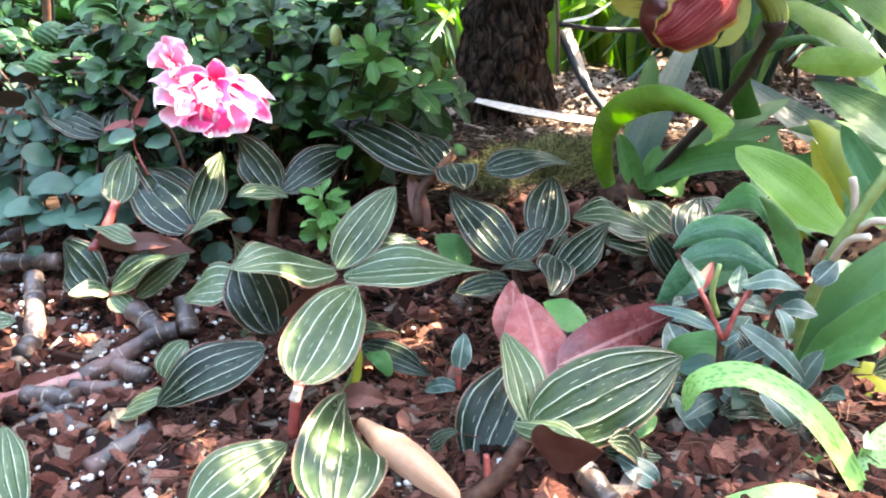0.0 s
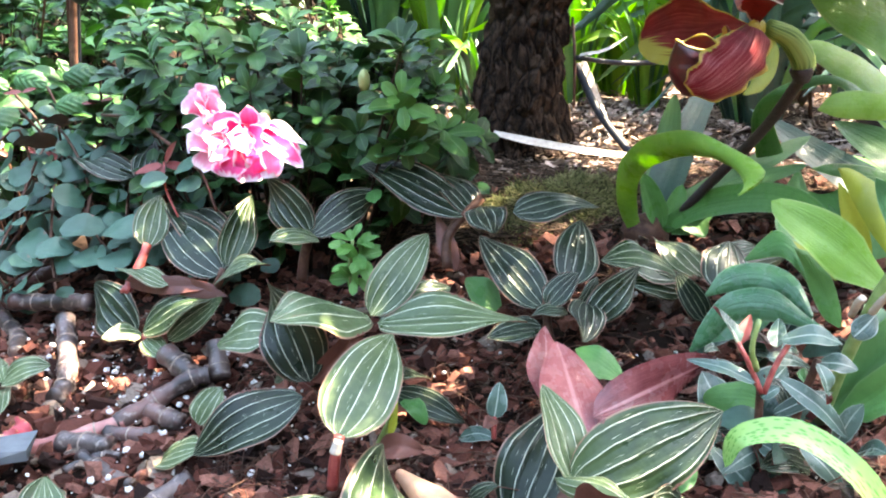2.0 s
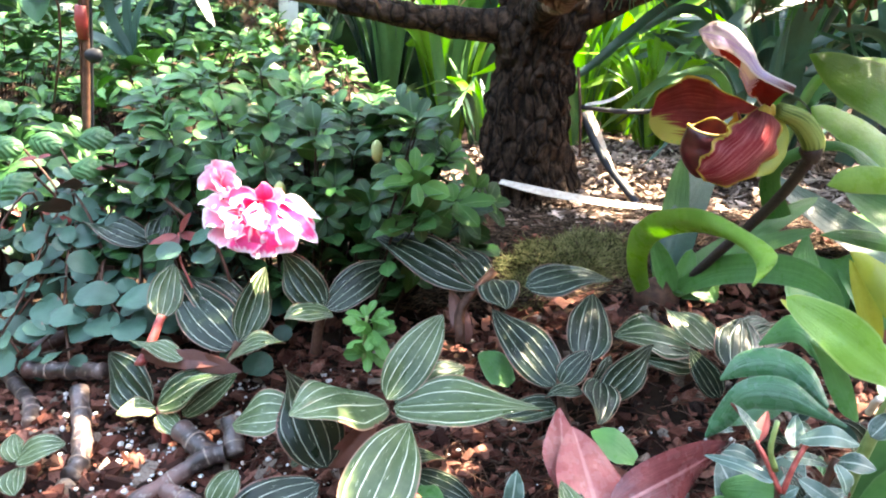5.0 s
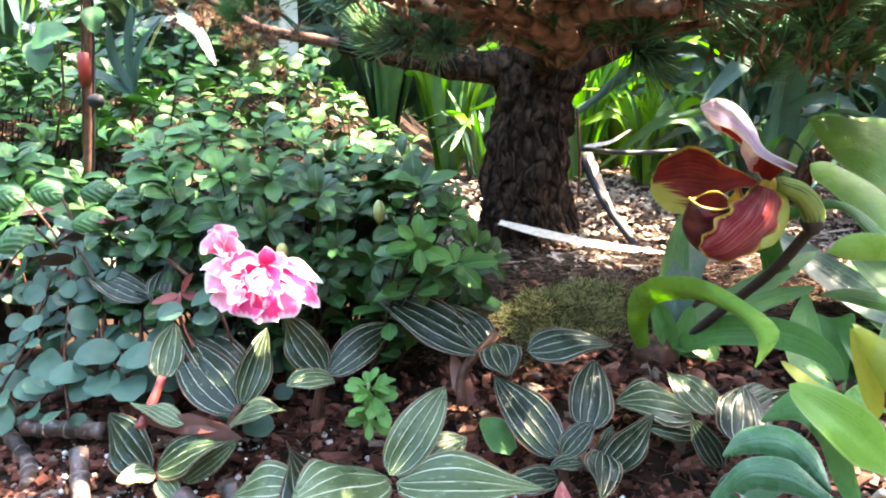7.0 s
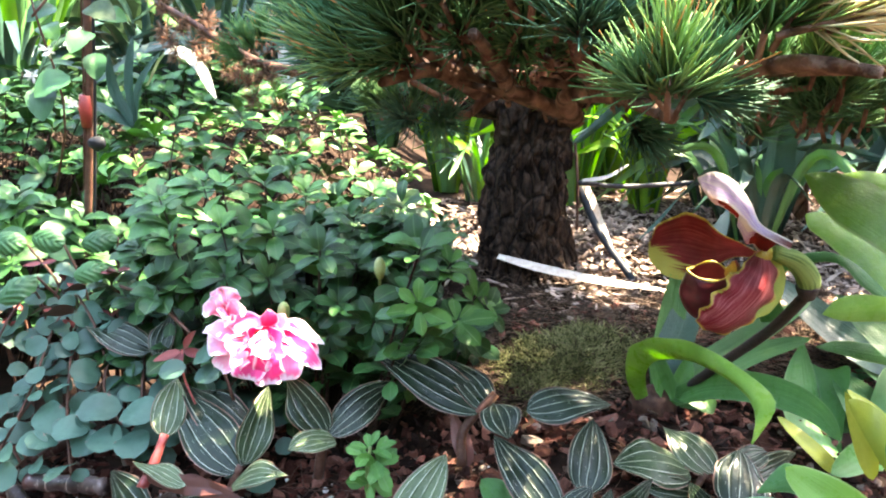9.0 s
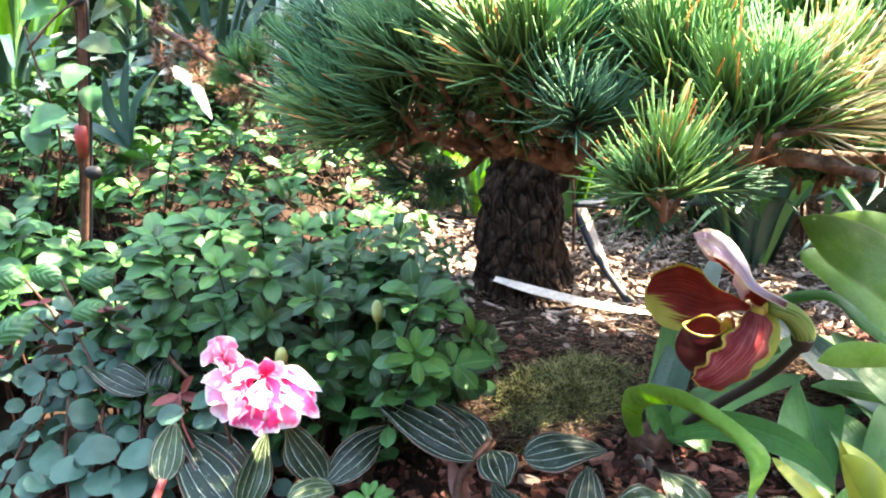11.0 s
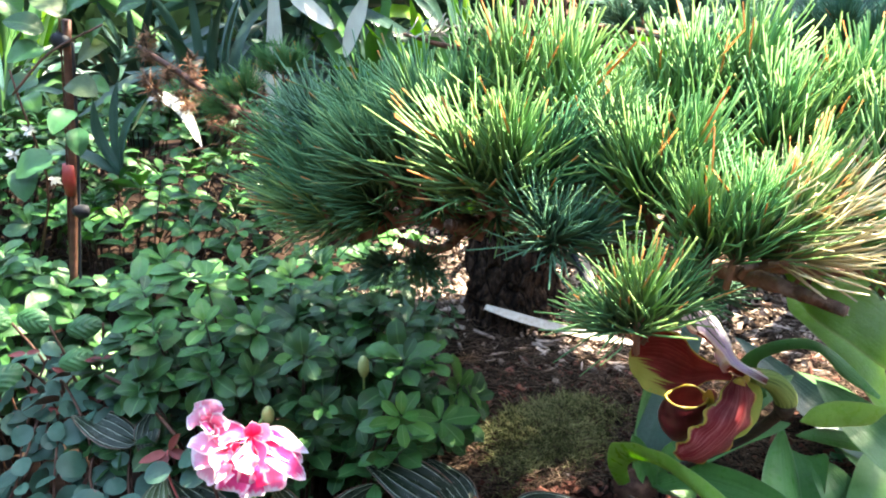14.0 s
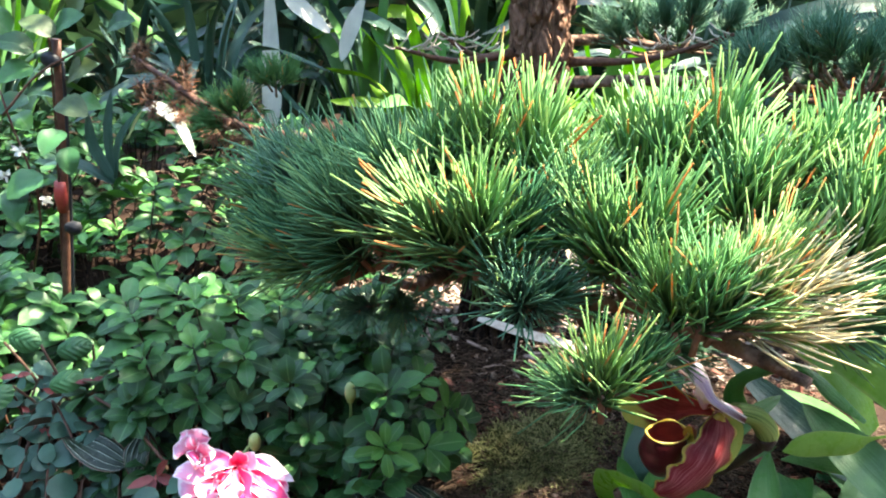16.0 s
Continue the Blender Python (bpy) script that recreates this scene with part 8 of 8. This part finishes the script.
# unseen crown pads, added above the view only to shade the bed
for c, rx, ry, n in (((0.32, 0.680, 0.95), 0.22, 0.080, 36), ((0.270, 0.440, 0.95), 0.070, 0.060, 16), ((0.575, 0.920, 0.95), 0.080, 0.060, 13), ((0.81, 0.69, 0.95), 0.06, 0.05, 8), ((0.72, 0.72, 0.95), 0.07, 0.05, 9), ((-0.03, 0.75, 0.95), 0.09, 0.07, 9), ((0.60, 0.73, 0.95), 0.13, 0.10, 15), ((0.72, 0.42, 0.95), 0.14, 0.110, 18), ((0.82, 0.61, 0.95), 0.08, 0.05, 8), ((0.90, 1.20, 0.95), 0.20, 0.13, 44), ((-0.06, 0.93, 0.95), 0.20, 0.12, 20), ((-0.24, 1.14, 0.95), 0.18, 0.11, 19), ((0.62, 0.830, 0.95), 0.10, 0.060, 14), ((-0.08, 1.44, 0.95), 0.30, 0.17, 60), ((-0.20, 1.80, 0.95), 0.32, 0.16, 48), ((0.48, 1.66, 0.95), 0.24, 0.14, 40)):
    pad(c, rx, ry, n, [TUFTS_SHADING], 2.1, pine, (0.12, 0.945, 0.72))
# bare grey twigs near the trunk
for a, b in (((0.0790, 0.9200, 0.4550), (-0.0590, 0.8600, 0.4570)), ((0.1520, 0.9200, 0.4450), (0.3180, 0.8400, 0.4710)), ((0.0760, 0.9300, 0.4520), (-0.0080, 0.9000, 0.4760))):
    a, b = Vector(a), Vector(b)
    limb([a, a.lerp(b, 0.5) + Vector((0, 0, -0.012)), b], 0.006, 0.002, "twig", STEM_BROWN)
    for k in range(16):
        p0 = a.lerp(b, rng.uniform(0.25, 1.0))
        sh = Shape()
        d = Vector((rng.gauss(0, 1), rng.gauss(0, 1), rng.uniform(-0.2, 1))).normalized() * rng.uniform(0.015, 0.035)
        sh.tube([p0, p0 + d * 0.6 + Vector((0, 0, -0.003)), p0 + d], [0.0013, 0.001, 0.0007], 4)
        part("dead_twig", sh, SHEATH, pine)


# ---- irrigation pipe, tie and fallen blade by the trunk ----
def pipe(points, r, material, name, label, category):
    sh = Shape()
    sh.tube(curve(points, 16), r, 10)
    return single(name, sh, material, label, category)


pipe([(0.1480, 0.9300, 0.2110), (0.1730, 0.9000, 0.1520), (0.2060, 0.8500, 0.1000), (0.2220, 0.8400, 0.0710)], 0.0048, BLACK_PIPE, "drip_pipe", "black plastic drip pipe running past the trunk", "pipe")
pipe([(0.1440, 0.9100, 0.2190), (0.2100, 0.9300, 0.2130), (0.3320, 0.9600, 0.2160), (0.4480, 0.9800, 0.2060)], 0.0032, BLACK_PIPE, "drip_pipe", "thin black drip pipe stretched behind the slipper orchid", "pipe")
pipe([(0.1410, 0.9300, 0.2690), (0.1440, 0.9200, 0.2150), (0.1450, 0.9200, 0.1570)], 0.0020, STEM_BROWN, "tie_wire", "dark wire hanging against the bark", "wire")
for pts, w in (([(0.0400, 0.8850, 0.1280), (0.0940, 0.8600, 0.1170), (0.1670, 0.8300, 0.1070), (0.2310, 0.8000, 0.1040)], 0.014), ([(0.1480, 0.9100, 0.2220), (0.1770, 0.9000, 0.2270), (0.2050, 0.9000, 0.2440)], 0.008), ([(0.1550, 0.9300, 0.2150), (0.1780, 0.9400, 0.1620), (0.1980, 0.9200, 0.1130)], 0.020)):
    sh = Shape()
    blade(sh, pts, w, (0, -0.6, 0.8), strappy, 0.1, nu=14, nv=4)
    single("dry_blade", sh, [SHEATH, SHEATH], "bleached dry strap leaf lying by the trunk", "dry leaf", group="dry blades")


# ---- stake and vine ----
stake = thing("plant_stake", (-0.4110, 0.7600, 0.1690), "brown stake with a red tape and black clip", "stake")
sh = Shape()
top_of_stake = (-0.3600, 0.7000, 0.4520)
sh.tube(curve([(-0.4110, 0.7600, 0.1690), (-0.3850, 0.7350, 0.3130), top_of_stake], 14), 0.0042, 8, bumpy=0.05)
part("rod", sh, STAKE_BROWN, stake)
sh = Shape()
sh.tube(curve([(-0.4010, 0.7550, 0.1710), (-0.3770, 0.7300, 0.3140), (-0.3560, 0.7000, 0.4320)], 14), 0.0016, 6)
part("wire", sh, BLACK_PIPE, stake)
sh = Shape()
sh.tube([(-0.3910, 0.7380, 0.2870), (-0.3890, 0.7330, 0.3050), (-0.3870, 0.7300, 0.3180)], [0.0050, 0.0066, 0.0054], 8)
part("tape", sh, TAPE_RED, stake, "wrapped red tape")
for at in ((-0.3800, 0.7350, 0.2700), (-0.3670, 0.7000, 0.4340)):
    sh = Shape()
    sh.lump(at, (0.010, 0.006, 0.007), rough=0.15, rings=5, sides=8)
    part("clip", sh, BLACK_PIPE, stake, "black plastic clip")

rng.seed(81)
vine = thing("climbing_vine", (-0.4280, 0.7400, 0.2300), "climbing vine with oval yellow-green leaves on the stake", "climber")
VINE = [small_leaf("vine_leaf", 0.031, 0.023, ovate, 0.10, 0.2, [m, m], ribs=0.07, nu=10, nv=8) for m in (QUILTED, AZALEA_TOP, VINE_DULL)]
def vine_leaf(at, way, k, s):
    piece("leaf", VINE[k], pose_leaf(at, way, (0.1, -0.75, 0.6), s), vine)


vine_leaf((-0.3640, 0.6600, 0.3320), (-0.7, -0.4, -0.55), 0, 1.15)
vine_leaf((-0.3880, 0.6600, 0.3220), (0.1, -0.4, -0.9), 0, 1.1)
vine_leaf((-0.3480, 0.6700, 0.3710), (-0.2, -0.5, -0.5), 0, 1.0)
vine_leaf((-0.3540, 0.6900, 0.3550), (0.15, -0.3, -0.95), 0, 0.9)
vine_leaf((-0.3580, 0.6900, 0.3960), (0.9, -0.3, -0.4), 2, 1.1)
vine_leaf((-0.3540, 0.6900, 0.4560), (-0.9, -0.3, 0.3), 2, 1.0)
vine_leaf((-0.3540, 0.6900, 0.4580), (0.9, -0.2, 0.4), 0, 1.1)
vine_leaf((-0.3810, 0.7000, 0.4420), (-0.9, -0.3, 0.2), 1, 1.1)
vine_leaf((-0.3830, 0.7000, 0.4270), (-0.8, -0.4, -0.4), 1, 1.1)
vine_leaf((-0.3630, 0.7200, 0.4170), (0.8, -0.2, 0.3), 2, 1.2)
vine_leaf((-0.3510, 0.7200, 0.4330), (0.7, -0.3, 0.7), 1, 1.0)
vine_leaf((-0.4120, 0.7200, 0.4590), (-0.7, -0.2, 0.6), 1, 1.2)
vine_leaf((-0.3420, 0.7000, 0.4690), (0.6, -0.3, 0.8), 2, 1.1)
vine_leaf((-0.3310, 0.7400, 0.4630), (0.8, -0.3, 0.2), 1, 1.2)
vine_leaf((-0.4030, 0.7200, 0.4010), (-0.6, -0.5, -0.5), 0, 1.0)
vine_leaf((-0.4210, 0.7300, 0.3850), (0.6, -0.5, -0.5), 1, 1.0)
vine_leaf((-0.3700, 0.7400, 0.3960), (0.9, -0.2, -0.2), 1, 1.0)
vine_leaf((-0.3800, 0.7200, 0.4790), (0.3, -0.3, 0.9), 1, 1.0)
for pts in ([(-0.4290, 0.7400, 0.2240), (-0.3920, 0.7000, 0.3010), (-0.3990, 0.6800, 0.3790), (-0.4050, 0.6800, 0.4060)], [(-0.3990, 0.6700, 0.3840), (-0.3680, 0.6800, 0.4210), (-0.3270, 0.7000, 0.4480)], [(-0.4050, 0.7500, 0.2220), (-0.3800, 0.7200, 0.3640), (-0.3660, 0.7000, 0.4670)]):
    stem(vine, pts, 0.0012, STEM_BROWN, "tendril")
for at in ((-0.3970, 0.6600, 0.3320), (-0.3820, 0.6600, 0.3540), (-0.3700, 0.6700, 0.3100)):
    sh = Shape()
    for k in range(12):
        d = Vector((rng.gauss(0, 1), rng.gauss(0, 1) - 0.5, rng.gauss(0, 1))).normalized() * rng.uniform(0.005, 0.009)
        blade(sh, [Vector(at), Vector(at) + d], 0.0028, (0, -1, 0.3), ovate, 0.1, nu=4, nv=2)
    part("blossom", sh, [PALE_BLADE, PALE_BLADE], vine, "tiny white blossom")


# ---- strap-leaved plants behind ----
def clump(base, label, n, length, width, materials, spread, seed, lean=(0, 0)):
    """A fountain of long strap leaves."""
    rng.seed(seed)
    x, y = base
    base = Vector((x, y, ground_z(x, y)))
    top = thing("strap_leaved_clump", base, label, "grassy plant", "strap-leaved clumps")
    for i in range(n):
        a = i * 2.39996 + rng.gauss(0, 0.3)
        s = ((i + 0.5) / n) ** 0.7 * spread
        out = Vector((math.cos(a) + lean[0], math.sin(a) + lean[1], 0))
        l = length * rng.uniform(0.7, 1.1)
        b = base + out * 0.03 * rng.random()
        mid = b + out * (l * 0.35 * s) + Z * (l * 0.62)
        end = b + out * (l * 0.95 * s) + Z * (l * (1.0 - 0.75 * s * s))
        sh = Shape()
        blade(sh, [b, mid, end], width * rng.uniform(0.75, 1.15), out * -0.6 + Z + Vector((0, -0.4, 0)), strappy, 0.25, 0.02, 1, 14, 4, 0.0008, twist=rng.gauss(0, 0.5))
        m = rng.choice(materials)
        part("leaf", sh, [m, m], top)
    return top


# lime clumps are coloured as backlit, blue-green ones as shaded
clump((-0.02, 1.45), "clump of backlit lime-green strap leaves behind the pine", 30, 0.40, 0.030, [STRAP_LIME, STRAP_LIME, STRAP], 0.7, 91)
clump((-0.16, 1.66), "clump of green strap leaves behind the azalea", 28, 0.46, 0.032, [STRAP_BLUE, STRAP_BLUE, STRAP], 0.8, 92)
clump((0.30, 1.35), "clump of bright strap leaves beside the trunk", 30, 0.36, 0.032, [STRAP_LIME, STRAP_LIME, STRAP], 0.85, 93)
clump((0.50, 1.16), "clump of arching blue-green strap leaves", 34, 0.42, 0.026, [STRAP_BLUE, STRAP_BLUE, STRAP], 1.0, 94)
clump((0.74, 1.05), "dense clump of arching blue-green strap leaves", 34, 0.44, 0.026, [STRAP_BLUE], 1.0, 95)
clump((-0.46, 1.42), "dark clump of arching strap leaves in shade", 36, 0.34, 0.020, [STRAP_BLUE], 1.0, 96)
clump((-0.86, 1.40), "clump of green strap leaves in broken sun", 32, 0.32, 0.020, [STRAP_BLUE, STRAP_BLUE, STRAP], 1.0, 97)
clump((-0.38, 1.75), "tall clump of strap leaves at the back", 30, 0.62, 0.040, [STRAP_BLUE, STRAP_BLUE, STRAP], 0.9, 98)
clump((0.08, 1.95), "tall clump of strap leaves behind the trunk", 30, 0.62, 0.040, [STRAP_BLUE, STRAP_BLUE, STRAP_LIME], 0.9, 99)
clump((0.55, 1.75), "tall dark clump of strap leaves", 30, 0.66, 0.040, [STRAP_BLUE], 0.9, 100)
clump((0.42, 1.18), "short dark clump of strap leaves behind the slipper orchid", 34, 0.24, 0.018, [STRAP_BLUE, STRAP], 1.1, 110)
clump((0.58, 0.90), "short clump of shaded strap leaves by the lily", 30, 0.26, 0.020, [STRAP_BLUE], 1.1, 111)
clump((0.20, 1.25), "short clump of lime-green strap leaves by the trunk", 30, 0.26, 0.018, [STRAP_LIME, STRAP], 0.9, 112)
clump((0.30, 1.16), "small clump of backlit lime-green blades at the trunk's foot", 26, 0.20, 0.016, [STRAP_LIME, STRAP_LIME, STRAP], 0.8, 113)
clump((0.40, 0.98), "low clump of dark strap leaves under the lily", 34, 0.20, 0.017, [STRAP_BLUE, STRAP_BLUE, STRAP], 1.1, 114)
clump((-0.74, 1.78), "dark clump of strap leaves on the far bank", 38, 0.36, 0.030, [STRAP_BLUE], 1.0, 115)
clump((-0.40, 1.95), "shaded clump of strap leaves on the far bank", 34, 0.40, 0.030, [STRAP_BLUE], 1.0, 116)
clump((0.04, 1.30), "short clump of green blades behind the pine trunk", 30, 0.16, 0.016, [STRAP, STRAP_LIME, STRAP_BLUE], 1.0, 117)
clump((-0.95, 1.6), "tall clump of strap leaves at the bed's end", 26, 0.6, 0.04, [STRAP, STRAP_LIME], 0.9, 101)
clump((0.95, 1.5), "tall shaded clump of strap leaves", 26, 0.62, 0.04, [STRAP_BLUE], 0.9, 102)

rng.seed(103)
p = thing("strap_leaved_clump", (0.34, 0.98, ground_z(0.34, 0.98)), "blue-green strap leaves arching over the slipper orchid", "grassy plant", "strap-leaved clumps")
SB = [STRAP_BLUE, STRAP_BLUE]
strap(p, [(0.4420, 0.9800, 0.1910), (0.4310, 0.9800, 0.2670), (0.4430, 0.9500, 0.3500), (0.4580, 0.9300, 0.3870)], 0.036, (-0.2, -0.9, 0.3), SB)
strap(p, [(0.5430, 0.9800, 0.1920), (0.4560, 0.9200, 0.3440), (0.3470, 0.8800, 0.3340), (0.2730, 0.8600, 0.2730)], 0.032, (0, -0.5, 0.9), SB)
strap(p, [(0.5710, 0.9800, 0.2150), (0.5070, 0.9200, 0.3650), (0.4720, 0.8800, 0.3480), (0.4580, 0.8600, 0.2870)], 0.022, (0, -0.9, 0.4), SB)
strap(p, [(0.4720, 0.9000, 0.1470), (0.5060, 0.8800, 0.2540), (0.5640, 0.8600, 0.3340)], 0.034, (-0.3, -0.8, 0.5), SB)
strap(p, [(0.4740, 0.9200, 0.1670), (0.4710, 0.9200, 0.2320), (0.4670, 0.9200, 0.2890)], 0.010, (0, -1, 0), [STRAP, STRAP])
strap(p, [(0.3330, 0.9800, 0.4490), (0.4090, 0.9000, 0.4900), (0.4900, 0.8600, 0.5040), (0.5560, 0.8200, 0.4700)], 0.042, (-0.2, -0.7, 0.7), SB)
strap(p, [(0.4030, 0.9800, 0.4200), (0.4700, 0.9500, 0.4820), (0.5400, 0.9200, 0.5050)], 0.04, (-0.2, -0.7, 0.7), SB)
withered = thing("withered_flower", (0.4940, 1.0200, 0.1880), "withered rust-brown flower head among dark leaves", "dry flower")
stem(withered, [(0.5010, 1.0200, 0.1150), (0.4920, 1.0200, 0.1880), (0.4850, 1.0200, 0.2760)], 0.003)
for k in range(7):
    sh = Shape()
    q = Vector((0.4880, 1.0200, 0.2480)) + Vector((rng.gauss(0, 0.012), rng.gauss(0, 0.01), rng.gauss(0, 0.03)))
    blade(sh, [q, q + Vector((rng.gauss(0, 0.01), -0.01, -0.04))], 0.022, (rng.gauss(0, 0.6), -1, 0.2), ovate, 0.4, 0.4, nu=8, nv=4)
    part("petal", sh, [LIMB_BARK, LIMB_BARK], withered)

p = thing("bright_leaf_plant", (-0.37, 1.02, ground_z(-0.37, 1.02)), "plant with one glaring sunlit leaf tip", "grassy plant")
# the glare is in this leaf's white colour
strap(p, [(-0.4420, 1.0200, 0.3460), (-0.4050, 1.0000, 0.3880), (-0.3620, 0.9850, 0.3740), (-0.3300, 0.9650, 0.3240)], 0.021, (0.4, -0.4, 0.9), [PALE_BLADE, PALE_BLADE], 0.15, label="glossy leaf with sun glare painted white")
for pts in ([(-0.4550, 1.0000, 0.2840), (-0.4770, 0.9900, 0.3370), (-0.4760, 0.9800, 0.3880)], [(-0.4550, 1.0000, 0.2840), (-0.4390, 0.9900, 0.3440), (-0.4050, 0.9800, 0.3880)], [(-0.4550, 1.0000, 0.2840), (-0.4970, 0.9800, 0.3140), (-0.5380, 0.9700, 0.3130)], [(-0.4550, 1.0000, 0.2840), (-0.4580, 1.0000, 0.3520), (-0.4500, 1.0000, 0.4120)]):
    strap(p, pts, 0.016, (rng.gauss(0, 0.5), -0.7, 0.6), SB, 0.35, twist=rng.gauss(0, 0.08), outline=ovate)

# more glossy leaves whose sun glare is painted as white tops
for pts, w in (([(-0.330, 1.400, 0.330), (-0.326, 1.400, 0.440), (-0.322, 1.400, 0.620)], 0.036), ([(-0.300, 1.400, 0.600), (-0.258, 1.390, 0.560), (-0.210, 1.380, 0.520)], 0.036), ([(-0.150, 1.390, 0.580), (-0.176, 1.390, 0.520), (-0.192, 1.390, 0.470)], 0.030)):
    strap(p, pts, w, (0.15, -0.8, 0.6), [PALE_BLADE, STRAP_BLUE], 0.12, label="glossy leaf with sun glare painted white", outline=lance)

# dry grass and roots on the bank
rng.seed(104)
sh = Shape()
for i in range(1600):
    x, y = rng.uniform(-0.85, -0.10), rng.uniform(0.90, 1.25)
    q = Vector((x, y, ground_z(x, y) + rng.uniform(0.004, 0.05)))
    d = Vector((rng.gauss(0, 1), rng.gauss(0, 1), rng.gauss(0, 0.35))).normalized() * rng.uniform(0.015, 0.045)
    sh.tube([q, q + d * 0.5 + Vector((0, 0, 0.006)), q + d], [0.0012, 0.001, 0.0008], 3, caps=False)
single("dry_grass", sh, NEEDLE_LITTER, "dry tan grass and roots on the bank", "dry grass", kind="stuff")


# ---- distance ----
def far_hedge():
    """A dark leafy bank that closes the garden behind the clumps."""
    rng.seed(105)
    sh = Shape()
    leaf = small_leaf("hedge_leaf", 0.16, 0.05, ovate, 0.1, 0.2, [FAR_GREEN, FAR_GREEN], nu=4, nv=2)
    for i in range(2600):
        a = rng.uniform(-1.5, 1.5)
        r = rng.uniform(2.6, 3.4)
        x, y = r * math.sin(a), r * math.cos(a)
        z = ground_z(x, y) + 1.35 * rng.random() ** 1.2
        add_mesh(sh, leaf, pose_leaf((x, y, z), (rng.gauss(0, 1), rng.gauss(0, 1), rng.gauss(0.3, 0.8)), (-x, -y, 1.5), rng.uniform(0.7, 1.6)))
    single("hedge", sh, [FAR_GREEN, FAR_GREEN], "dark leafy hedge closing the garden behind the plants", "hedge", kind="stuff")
    # ring added all round, unseen behind the camera, to cut low skylight
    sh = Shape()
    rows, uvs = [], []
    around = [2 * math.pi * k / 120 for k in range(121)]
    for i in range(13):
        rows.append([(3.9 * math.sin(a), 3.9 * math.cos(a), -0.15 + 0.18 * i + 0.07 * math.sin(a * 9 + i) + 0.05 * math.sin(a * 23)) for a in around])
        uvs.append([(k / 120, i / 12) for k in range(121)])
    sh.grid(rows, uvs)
    single("backdrop", sh, FAR_GREEN, "near-black green ring closing the garden, added to cut low skylight", "backdrop", kind="structure")


far_hedge()
